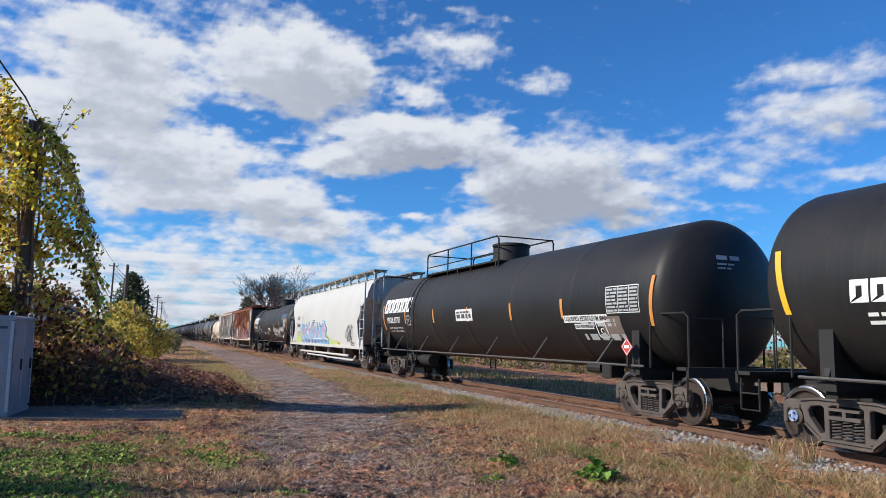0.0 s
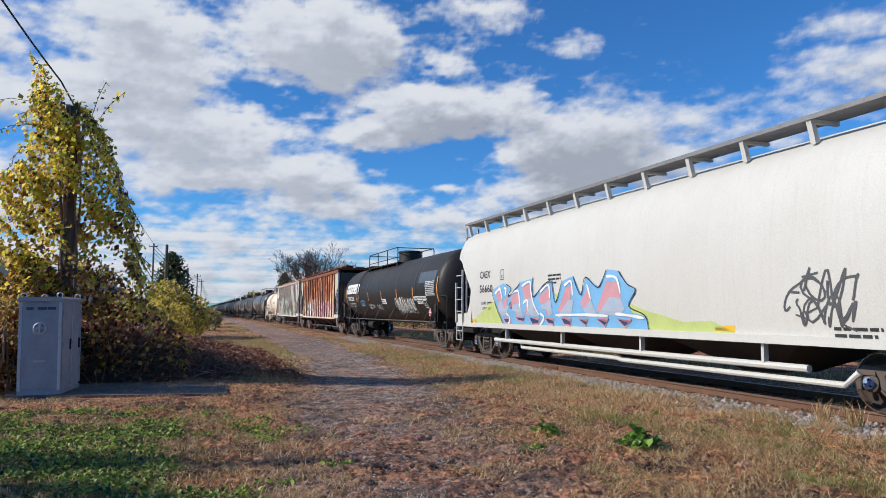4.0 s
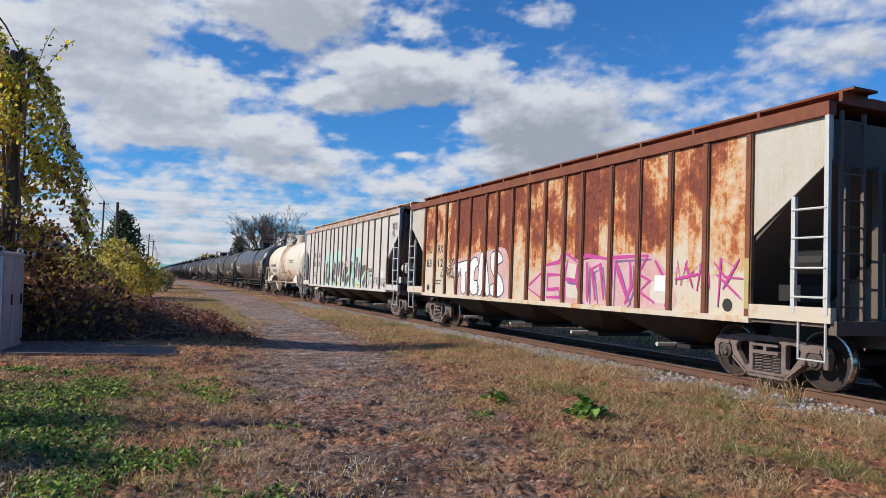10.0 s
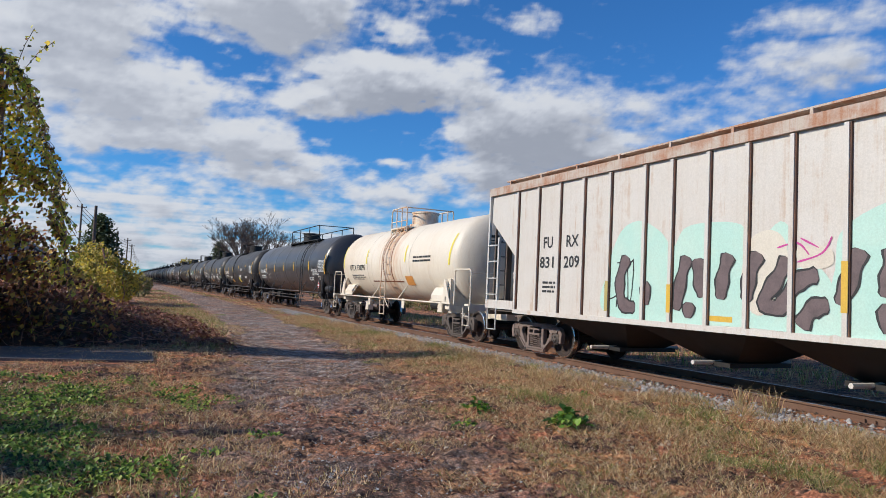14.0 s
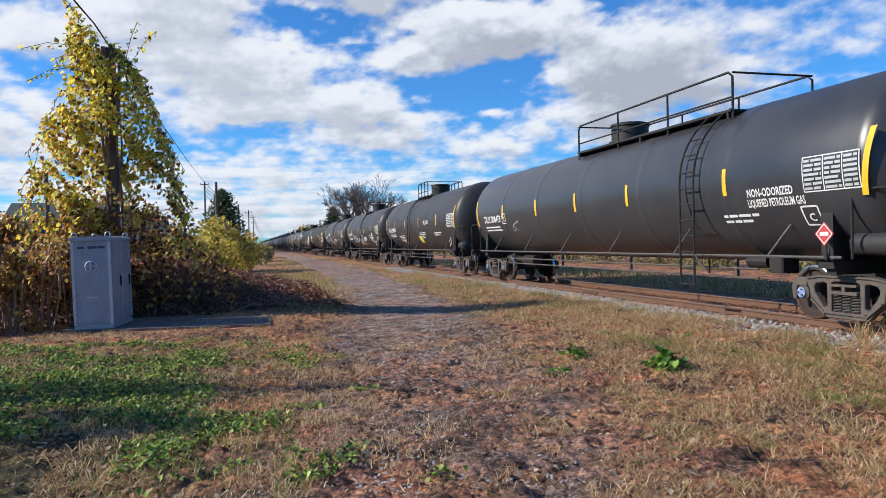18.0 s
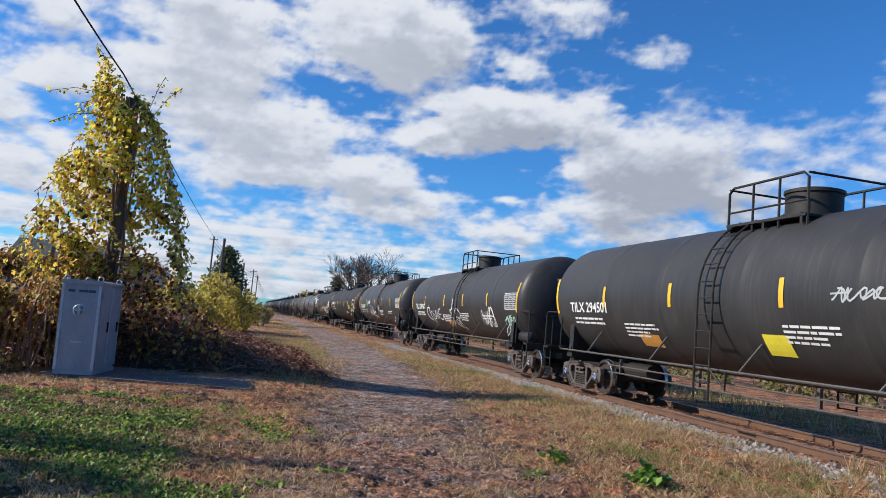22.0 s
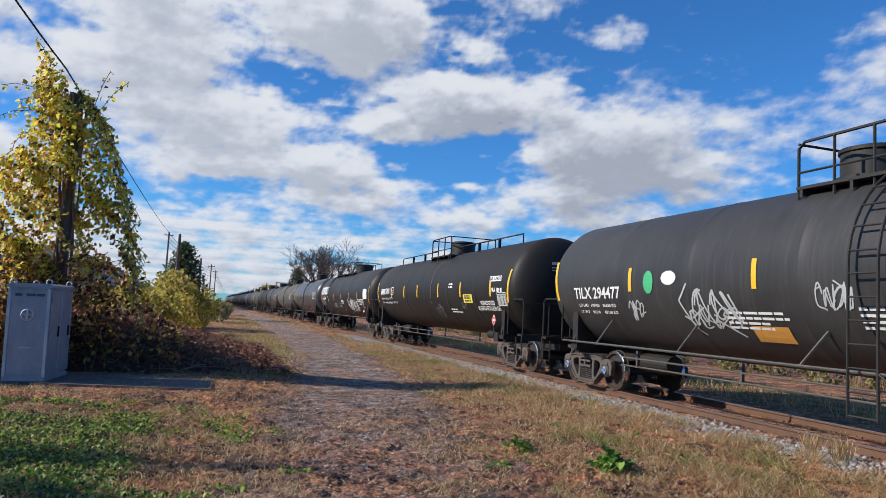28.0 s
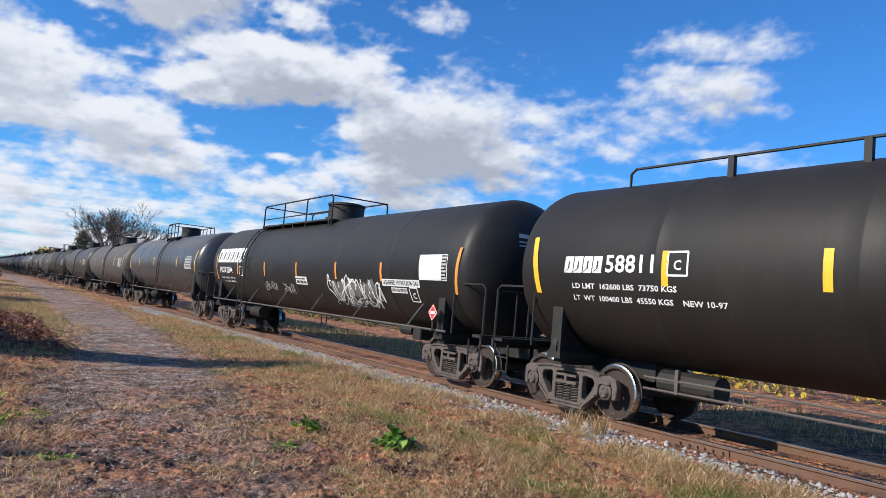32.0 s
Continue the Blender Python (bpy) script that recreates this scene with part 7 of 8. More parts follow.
SIDE.update(zc=2.5, r=1.565)
c = tank_car("tank_car", "glossy black gas tank car with yellow strips and white lettering", 133.06, 16.5, "tank_gloss", ladder=-5.0, cage=(1.2, -5.5), caps="wheelset_blue")
strips(c, (6.0, 3.05, 0.3, -2.45, -6.0), ends=((8.9, 1), (-9.25, -1)))
text_on(c, "TILX 306473", 7.15, 2.22, 0.34, "white", 1.75)
plate_c(c, 5.95, 2.22)
small_print(c, 7.2, 1.95, (1.5, 1.6), seed=71)
text_on(c, "NON-ODORIZED", -7.15, 2.19, 0.2, "white", 1.1)
text_on(c, "LIQUEFIED PETROLEUM GAS", -7.25, 2.01, 0.2, "white", 1.35)
data_panel(c, -8.5, 2.40)
small_print(c, -6.3, 1.82, (1.0, 0.8), seed=72)
placard(c, -8.4, 1.45)
plate_c(c, -7.95, 1.75)
graffiti(c, 5.05, 1.92, 0.42, 0.5, 1, 0.02, "grey_paint", 73)

def grey_tank(yc, number, seed, ladder, cage, marks, orange):
    c = tank_car("tank_car", "dull black tank car with yellow strips and orange panel", yc, 14.15, "tank_streaked", ladder=ladder, cage=cage, caps="wheelset_blue")
    strips(c, marks, ends=((7.9, 1), (-7.8, -1)), z=2.50)
    text_on(c, "TILX " + number, 5.9, 2.22, 0.36, "white", 2.0)
    if number == "294477":
        text_on(c, "LD LMT  190900    86550 KG", 5.95, 1.95, 0.1, "white", 1.6)
        text_on(c, "LT WT    95100     43150 KG", 5.95, 1.80, 0.1, "white", 1.6)
    else:
        small_print(c, 5.95, 1.95, (1.55, 1.6), seed=seed)
    part("orange_panel", patch([rect(0, 0, 0.8, 0.33)], on_tank(orange, 1.52), "orange_panel", "orange_panel"), c, "orange product panel")
    small_print(c, orange + 0.2, 1.86, (1.3, 1.4, 1.0, 1.0), seed=seed + 1, h=0.045)
    small_print(c, -1.6, 1.95, (1.2, 1.2, 0.9, 0.9), seed=seed + 2, h=0.045)
    small_print(c, -4.6, 1.9, (1.3, 1.0), seed=seed + 3, h=0.05)
    data_panel(c, -7.1, 2.42)
    placard(c, -7.3, 1.45, True)
    return c

c = grey_tank(152.92, "294501", 80, 0.8, (1.2, -0.9), (5.05, 2.2, -1.05, -4.65), 3.3)
part("yellow_panel", patch([rect(0, 0, 0.62, 0.42)], on_tank(-0.75, 1.62), "yellow_panel", "yellow_panel"), c, "yellow product panel")
graffiti(c, -2.6, 2.45, 1.1, 0.2, 4, 0.03, "grey_paint", 84)
c = grey_tank(171.66, "294507", 90, -0.9, (0.9, -1.15), (5.0, 1.4, -1.5, -4.62), 0.85)
round_side = lambda u, v: on_tank(0, 2.5, 0.013)(u, (v - 2.5) * 1.12)
sprayed(c, [brush(q, 0.05) for q in ([(4.0, 2.18), (4.45, 2.2), (4.6, 1.95), (4.3, 1.72), (3.9, 1.62)], [(4.2, 2.3), (4.0, 1.9), (3.75, 1.45)], [(3.95, 1.95), (3.75, 2.05), (3.6, 1.8), (3.45, 1.4)], [(3.35, 2.1), (3.55, 2.0), (3.35, 1.88), (3.2, 1.75), (3.5, 1.7)], [(3.15, 1.72), (3.0, 2.1), (2.85, 1.72)], [(3.1, 1.85), (2.85, 1.86)], [(2.8, 2.1), (2.65, 1.75), (2.5, 2.15)], [(2.15, 2.16), (2.4, 2.1), (2.38, 1.75), (1.95, 1.72), (1.75, 1.9), (1.7, 1.6)], [(2.38, 1.92), (2.15, 1.94)])], "white", round_side, "white sprayed tag")
sprayed(c, [brush(q, 0.06) for q in ([(0.5, 2.1), (0.1, 2.2), (-0.05, 2.55), (-0.25, 2.15), (-0.6, 2.2)], [(0.5, 2.1), (0.25, 1.9), (0.35, 1.55), (0.0, 1.75)], [(-0.25, 2.15), (-0.35, 1.7), (-0.65, 1.35)], [(-0.6, 2.2), (-1.0, 2.0), (-0.75, 1.8), (-0.45, 1.85)], [(-0.55, 1.75), (-0.95, 1.4), (-1.05, 1.3)], [(0.0, 1.7), (-0.3, 1.4)])], "white", round_side, "white sprayed tag")
graffiti(c, -4.5, 1.85, 1.3, 0.65, 4, 0.045, "white", 96)
graffiti(c, -4.4, 1.8, 1.2, 0.6, 3, 0, "chalk", 98)
graffiti(c, -6.8, 1.75, 0.9, 0.35, 4, 0.05, "teal_paint", 97)
c = grey_tank(190.80, "294477", 100, -1.25, (0.6, -1.5), (4.5, 0.9, -1.8, -4.7), 0.8)
part("sticker", patch([[(0.17 * math.cos(k * 0.628), 0.24 * math.sin(k * 0.628)) for k in range(10)]], on_tank(3.84, 2.43), "green_blot", "sticker"), c, "round green sticker")
part("sticker", patch([[(0.24 * math.cos(k * 0.628), 0.14 * math.sin(k * 0.628)) for k in range(10)]], on_tank(3.17, 2.5, 0.012), "white", "sticker"), c, "oval white sticker")
graffiti(c, 2.2, 1.95, 1.5, 0.75, 5, 0.04, "grey_paint", 104)
graffiti(c, 2.1, 1.75, 1.2, 0.5, 5, 0.03, "grey_paint", 107)
graffiti(c, -0.6, 2.1, 0.6, 0.42, 4, 0.025, "grey_paint", 105)
graffiti(c, 4.4, 1.85, 0.6, 0.4, 3, 0.03, "grey_paint", 106)

c = tank_car("tank_car", "dusty black gas tank car with a long top rail", 210.35, 15.9, "tank_dusty", ladder=None, cage=(1.15, -1.35), dome_y=-0.15, low_rail=True, long_rail=[(7.2, 1.35), (-1.65, -7.5)], hoop=True, rod=False)
strips(c, (5.6, 3.25, 1.1, -1.8, -4.37, -7.2), w=0.12, h=0.52, ends=((8.5, 1), (-8.7, -1)))
maker_blocks(c, 7.25, 2.50, 0.86, 0.27, 4)
text_on(c, "58811", 6.25, 2.50, 0.38, "white", 0.95)
plate_c(c, 5.38, 2.52)
text_on(c, "LD LMT  162600 LBS  73750 KGS", 6.45, 2.15, 0.12, "white", 2.1)
text_on(c, "LT  WT  100400 LBS  45550 KGS    NEW 10-97", 6.05, 1.96, 0.12, "white", 2.9)
text_on(c, "NON-ODORIZED", -6.85, 1.98, 0.2, "white", 1.18)
text_on(c, "LIQUEFIED PETROLEUM GAS", -6.85, 1.81, 0.2, "white", 1.9)
p = part("yellow_panel", patch([rect(0, 0, 0.86, 0.30)], on_tank(-5.1, 2.13), "yellow_panel", "yellow_panel"), c, "yellow notice panel")
part("small_lettering", patch(bars(-0.3, 0.09, [(0.55, 0.045), (0.6, 0.06), (0.6, 0.06)], random.Random(3), 0.03), on_tank(-5.1, 2.13, lift=0.015), "ink", "small_lettering"), p)
banner(c, "SR 13450", -7.6, 2.74, 0.95, 0.17)
text_on(c, "FRA", -7.45, 2.38, 0.2, "white", 0.36)
small_print(c, -8.0, 2.38, (0.5,), h=0.13, seed=7)
small_print(c, -3.3, 2.66, (0.42, 0.42), h=0.05, seed=8)
small_print(c, -3.6, 1.75, (0.7, 1.1), h=0.05, seed=9)
graffiti(c, -1.6, 1.65, 0.8, 0.6, 6, 0.02, "chalk", 205)
graffiti(c, -4.6, 1.9, 0.5, 0.3, 4, 0.015, "chalk", 206)
part("scrape", patch([[(-0.05, -1.0), (0.02, -1.0), (0.10, 0.9), (-0.02, 0.9)]], on_tank(-0.85, 2.9), "tank_far", "scrape"), c, "pale scrape on the tank side")
data_panel(c, -8.1, 2.1, 0.7, 0.4)
placard(c, -7.7, 1.45)

c = old_black_tank(230.05, "32644", 120)
part("white_panel", patch([rect(0, 0, 0.9, 0.55)], on_tank(-7.8, 2.42, lift=0.02), "white", "white_panel"), c, "plain white panel")

# the rest of the train, farther back
FAR = [("tank_gloss", 14.1), ("tank_far", 14.1), ("tank_streaked", 14.1), ("tank_dusty", 14.1), ("tank_far", 14.1), ("tank_streaked", 16.2)]
far_model = {}
yy = 238.2 + 4.3
rnd = random.Random(5)
for k in range(19):
    paint, tc = FAR[k % len(FAR)]
    yc = yy + tc / 2
    yy += tc + 4.3
    if (paint, tc) not in far_model:
        m = tank_car("tank_car", "black tank car with yellow strips far back in the train", yc, tc, paint, ladder=-0.8, cage=(1.2, -1.1), low_rail=False, spin=False)
        strips(m, (5.0, 1.0, -4.2), ends=((7.9 if tc < 15 else 8.9, 1), (-7.7 if tc < 15 else -8.8, -1)), z=2.55)
        data_panel(m, -6.4, 2.5)
        far_model[(paint, tc)] = m
    else:
        m = copy_thing(far_model[(paint, tc)], pose(TRACK_X, yc, RAIL_Z))
        CARS.append((m, yc))

# ---- relay box and slab ----
def make_box():
    s = Shape("concrete")
    s.prism([(-3.45, 15.0), (-2.2, 14.62), (0.42, 14.2), (0.50, 16.3), (-2.2, 16.9), (-3.45, 16.9)], -0.12, 0.012, "z")
    thing("concrete_slab", "old grey concrete slab beneath the relay box", "slab", shape=s)
    box = thing("relay_box", "grey metal trackside relay box on a concrete slab", "equipment box", at=pose(-2.80, 15.55, 0.012, 0, -1.3, -6))
    w, d, h = 0.34, 0.66, 1.80
    s = Shape("box")
    s.box(-w, w, -d, d, 0.06, h - 0.08, 0, 0.015)
    s.box(-w - 0.02, w + 0.02, -d - 0.02, d + 0.02, 0.0, 0.07, 0)
    part("cabinet_body", s, box)
    s = Shape("box")
    s.prism([(-w - 0.05, h - 0.08), (w + 0.05, h - 0.08), (w + 0.05, h - 0.03), (w - 0.02, h + 0.0), (-w + 0.02, h + 0.0), (-w - 0.05, h - 0.03)], -d - 0.05, d + 0.05, "y")
    part("lid", s, box, "overhanging grey lid")
    s = Shape("box")
    s.box(-w + 0.04, w - 0.04, -d - 0.018, -d, 0.12, h - 0.13)
    p = part("front_panel", s, box)
    for x in (-w, w):
        s = Shape("box_edge")
        s.box(*sorted((x * 0.9, x * 1.06)), -d - 0.03, -d - 0.004, 0.08, h - 0.10)
        part("corner_strip", s, box)
    for y in (-0.015, 0.615):
        s = Shape("box_edge")
        s.box(w + 0.002, w + 0.034, y, y + 0.03, 0.12, h - 0.12)
        part("door_bar", s, box)
    s = Shape("box_edge")
    s.tube([(0.10 * math.cos(a), -d - 0.04, 1.22 + 0.10 * math.sin(a)) for a in np.linspace(0, 6.283, 21)], 0.018, 6, caps=False)
    s.box(-0.02, 0.02, -d - 0.075, -d - 0.03, 1.14, 1.30)
    s.box(-0.10, 0.10, -d - 0.07, -d - 0.04, 1.20, 1.24)
    part("handle", s, p, "round vent with a cross handle")
    s = Shape("box_edge")
    s.box(-0.10, 0.10, -d - 0.03, -d - 0.018, 0.60, 0.63)
    part("vent_slot", s, p)
    s = Shape("bluegrey_panel")
    for x, l in ((-0.24, 0.12), (-0.05, 0.16), (0.12, 0.14)):
        s.box(x, x + l, -d - 0.022, -d - 0.018, h - 0.24, h - 0.19)
    part("small_lettering", s, p)
    for k, (a, b) in enumerate(((-0.60, -0.02), (0.02, 0.60))):
        s = Shape("box")
        s.box(w, w + 0.02, a, b, 0.14, h - 0.14)
        dr = part("door", s, box)
        s = Shape("steel_dark")
        s.box(w + 0.02, w + 0.045, b - 0.10, b - 0.06, 0.8, 1.0)
        part("latch", s, dr)
        for z in (0.3, 0.9, 1.5):
            s = Shape("box")
            s.tube([(w + 0.025, a + 0.01, z - 0.05), (w + 0.025, a + 0.01, z + 0.05)], 0.02, 8)
            part("hinge", s, dr)
    for x, y in ((-w, -d), (w, -d), (-w, d), (w, d)):
        s = Shape("tread")
        pts = [(x * 0.9 + 0.05 * math.cos(a), y * 0.93, h + 0.03 + 0.05 * math.sin(a)) for a in np.linspace(0, 6.28, 13)]
        s.tube(pts, 0.013, 6, caps=False)
        part("lifting_ring", s, box)


make_box()


# ---- utility poles and wires ----
def utility_pole(x, y, h, r=0.13, arm=True, label="weathered wooden utility pole beside the lane"):
    p = thing("utility_pole", label, "utility pole", "poles along the lane", at=pose(x, y, -0.1))
    s = Shape("pole")
    s.smooth = True
    s.tube([(0, 0, 0), (0.01, 0, h * 0.5), (0, 0, h + 0.1)], [r, r * 0.85, r * 0.68], 10)
    part("shaft", s, p)
    if arm:
        s = Shape("pole")
        s.box(-0.55, 0.55, -0.05, 0.05, h - 0.35, h - 0.25)
        part("cross_arm", s, p)
        for k in (-0.5, 0.5):
            s = Shape("steel_dark")
            s.tube([(k, 0, h - 0.25), (k, 0, h - 0.12)], 0.035, 8)
            part("insulator", s, p)
    return p


utility_pole(-2.95, 17.7, 6.2, 0.15, False, "wooden utility pole overgrown with yellow vine")
utility_pole(-2.55, 64.5, 7.2, 0.17, False)
utility_pole(-5.45, 100, 10.4, 0.15)
utility_pole(-1.05, 92, 6.8, 0.15, False)
utility_pole(0.2, 130, 8.0)
utility_pole(1.2, 165, 8.5)
utility_pole(-10.3, 42, 6.0, 0.14)


def wire(pts, sag, r=0.018):
    s = Shape("wire")
    for a, b in zip(pts, pts[1:]):
        a, b = Vector(a), Vector(b)
        s.tube([a.lerp(b, t / 12) - Vector((0, 0, sag * 4 * (t / 12) * (1 - t / 12))) for t in range(13)], r, 5, caps=False)
    thing("overhead_wire", "thin dark overhead wire hung between poles", "wire", "wires along the lane", shape=s)


wire([(-4.6, 6.0, 8.6), (-3.25, 17.7, 6.75), (-5.4, 100, 10.3)], 0.25, 0.02)
for dz in (0, -0.5, -1.0, -1.6):
    wire([(-5.45, 100, 10.2 + dz), (1.2, 165, 8.4 + dz), (6, 330, 8.5 + dz)], 0.8, 0.03)


# ---- vine, heap, hedge, shrubs ----
def clumpy(p, scale, cut, seed):
    """Thins points by smooth noise, so that gaps and clumps stand out."""
    k = fbm(p[:, 0] * scale + p[:, 2] * scale * 0.7, p[:, 1] * scale * 0.6 + p[:, 2] * scale, seed, 3)
    return k > cut


def make_vine():
    vine = thing("climbing_vine", "yellow green climbing vine drooping over a pole", "vine", at=pose(0, 0, 0))
    zs = np.array([0.2, 1.0, 2.0, 3.0, 4.0, 4.8, 5.4, 5.9, 6.4, 6.9, 7.2])
    left = np.array([-4.7, -4.9, -4.9, -4.85, -4.5, -4.2, -3.95, -3.85, -3.85, -3.8, -3.72])
    right = np.array([-1.5, -1.2, -1.25, -1.35, -1.6, -1.85, -2.1, -2.35, -2.85, -3.45, -3.66])
    pts = []
    while sum(len(a) for a in pts) < 13500:
        p = rng.uniform((-5.0, 15.9, 0.3), (-1.2, 19.3, 7.2), (40000, 3))
        l, r = np.interp(p[:, 2], zs, left), np.interp(p[:, 2], zs, right)
        c, w = (l + r) / 2, (r - l) / 2 + 0.02
        u = (p[:, 0] - c) / w
        v = (p[:, 1] - 17.65) / np.minimum(w * 0.9 + 0.15, 1.2)
        rad = np.sqrt(u * u + v * v)
        edge = 0.86 + 0.32 * (fbm(p[:, 2] * 2.2 + u, np.arctan2(v, u) * 2.0, 51, 3) - 0.5) * 2
        ok = (rad < edge) & ((rad > 0.35) | (p[:, 2] > 4.6)) & clumpy(p, 4.6, np.where((p[:, 2] > 2.4) & (p[:, 2] < 5.2), 0.57, 0.50), 61)
        front = np.abs(p[:, 0] + 2.95 - (17.7 - p[:, 1]) * 0.155) < 0.24
        ok &= ~(front & (p[:, 1] < 17.75) & (p[:, 2] > 1.0) & (p[:, 2] < 5.0) & (rng.uniform(0, 1, len(p)) < 0.5))
        ok &= (u < 0.15) | (p[:, 2] > 2.3) | (rng.uniform(0, 1, len(p)) < 0.45)
        ok &= (u < 0.25) | (rng.uniform(0, 1, len(p)) < 0.55)
        pts.append(p[ok])
    p = np.concatenate(pts)[:13500]
    low = (p[:, 2] + 0.5 * (p[:, 0] + 3.0) * -1 + rng.normal(0, 0.9, len(p)) < 2.3).astype(int)
    part("leaves", leaf_cloud("leaves", p, 0.124, ["vine", "vine_low"], low, face=(-0.62, -0.40, 0.55)), vine, "yellow, green and russet leaves")
    # drooping strands and loose tips
    s = Shape("twig")
    tips = []
    rnd = random.Random(8)
    for k in range(70):
        z = rnd.uniform(1.8, 6.3)
        sg = rnd.choice((-1, 1, 1))
        x = float(np.interp(z, zs, right if sg > 0 else left)) - sg * 0.35
        y = 17.65 + rnd.uniform(-0.9, 0.7)
        q = [(x, y, z)]
        L = rnd.uniform(0.5, 1.3)
        for j in range(1, 6):
            q.append((x + sg * (0.5 * j / 5) * rnd.uniform(0.6, 1.2), y + rnd.uniform(-0.05, 0.05), z + 0.12 - L * (j / 5) ** 1.6))
        s.tube(q, 0.008, 3, caps=False)
        tips += [Vector(a).lerp(Vector(b), t) for a, b in zip(q, q[1:]) for t in (0.2, 0.6, 0.95)]
    for a, b in (((-3.7, 17.6, 6.2), (-4.7, 17.5, 6.05)), ((-3.7, 17.6, 5.7), (-4.6, 17.4, 5.3)), ((-2.6, 17.6, 5.9), (-2.3, 17.5, 6.8)), ((-2.5, 17.6, 5.8), (-1.9, 17.5, 6.6)), ((-3.6, 17.6, 6.8), (-3.9, 17.6, 7.3))):
        a, b = Vector(a), Vector(b)
        s.tube([a, a.lerp(b, 0.5) + Vector((0, 0, 0.1)), b], 0.008, 3, caps=False)
        tips += [a.lerp(b, t) + Vector((rnd.uniform(-.06, .06), 0, rnd.uniform(-.02, .1))) for t in np.linspace(0.1, 1, 16)]
    for k in range(12):
        a = rnd.uniform(0, 6.28)
        x, y = -2.95 + 0.17 * math.cos(a), 17.7 + 0.17 * math.sin(a)
        s.tube([(x + 0.05 * math.sin(z * 1.7 + k), y + 0.05 * math.cos(z * 1.3 + k), z) for z in np.linspace(-0.1, 6.2, 12)], 0.022, 4, caps=False)
    part("stem_tangle", s, vine, "brown twisted stems")
    part("hanging_leaves", leaf_cloud("hanging_leaves", np.array([tuple(t) for t in tips]), 0.125, ["vine"], face=(-0.62, -0.40, 0.55)), vine)


make_vine()


def heap_z(x, y):
    """Height of the mound of dead vine beside the lane."""
    a = np.clip((2.3 - x) / 4.6, 0, 1)
    b = np.clip((y - 16.9) / 1.6, 0, 1) * np.clip((30 - y) / 6, 0, 1)
    return np.where((a > 0) & (b > 0), 1.15 * a ** 0.95 * np.minimum(1, b * 1.05), -0.1)


def make_heap():
    xs, ys = np.linspace(-9, 2.8, 60), np.linspace(16.6, 31, 60)
    X, Y = np.meshgrid(xs, ys)
    Z = heap_z(X, Y) * (0.8 + 0.4 * fbm(X * 1.2, Y * 1.2, 71)) - 0.12
    v = np.stack([X, Y, Z], -1).reshape(-1, 3)
    i = (np.arange(59)[:, None] * 60 + np.arange(59)[None]).reshape(-1, 1)
    h = new("brush_heap", None)
    tagged(h, "mound of dead brown vine and brush beside the lane", "brush heap")
    part("mound", fast_mesh("mound", v, i + np.array([[0, 1, 61, 60]]), ["heap_earth"]), h)
    n = 15000
    x, y = rng.uniform(-6.5, 2.5, n), rng.uniform(16.9, 29, n)
    z = heap_z(x, y)
    ok = z > -0.05
    x, y, z = x[ok], y[ok], z[ok] * (0.8 + 0.4 * fbm(x[ok] * 1.2, y[ok] * 1.2, 71)) - 0.1 + rng.uniform(0, 0.25, ok.sum())
    part("dead_leaves", leaf_cloud("dead_leaves", np.stack([x, y, z], -1), 0.10, ["heap_leaf"]), h, "russet dead leaves")
    # bent canes lying over one another down the slope
    k = rng.choice(len(x), 2000)
    px_, py_, pz_ = x[k], y[k], z[k]
    a, ln = rng.normal(-0.25, 0.9, len(k)), rng.uniform(0.35, 1.3, len(k))
    rad = rng.uniform(0.005, 0.013, len(k))
    arch = rng.uniform(0.0, 0.22, len(k))
    rings = []
    for t in np.linspace(-0.5, 0.5, 5):
        qx, qy = px_ + np.cos(a) * ln * t, py_ + np.sin(a) * ln * t + 0.3 * ln * t * t
        qz = np.maximum(heap_z(qx, qy) * (0.8 + 0.4 * fbm(qx * 1.2, qy * 1.2, 71)) - 0.1, -0.04) + 0.02 + arch * (1 - 4 * t * t)
        for u in (0.0, 2.09, 4.19):
            rings.append(np.stack([qx - np.sin(a) * rad * math.cos(u), qy + np.cos(a) * rad * math.cos(u), qz + rad * math.sin(u)], -1))
    v = np.stack(rings, 1).reshape(-1, 3)
    quad = np.array([(r * 3 + u, r * 3 + (u + 1) % 3, r * 3 + 3 + (u + 1) % 3, r * 3 + 3 + u) for r in range(4) for u in range(3)])
    f = (np.arange(len(k))[:, None, None] * 15 + quad[None]).reshape(-1, 4)
    part("cane_tangle", fast_mesh("cane_tangle", v, f, ["cane"]), h, "tangled red brown canes")
    # vine spilling from the pole over the upper slope
    n = 3000
    x, y = rng.uniform(-3.0, -0.2, n), rng.uniform(16.9, 20.0, n)
    top = np.clip(2.1 - 1.0 * (x + 1.6), 0.2, 2.6)
    zz = rng.uniform(0, 1, n) ** 0.8 * top + 0.05
    ok = clumpy(np.stack([x, y, zz], -1), 2.2, 0.52, 63) & (zz > heap_z(x, y) - 0.2)
    part("spilling_leaves", leaf_cloud("spilling_leaves", np.stack([x, y, zz], -1)[ok], 0.12, ["vine", "vine_low"], (rng.uniform(0, 1, ok.sum()) < 0.85).astype(int), face=(-0.62, -0.40, 0.55)), h, "yellow and russet leaves spilling over the heap")


make_heap()


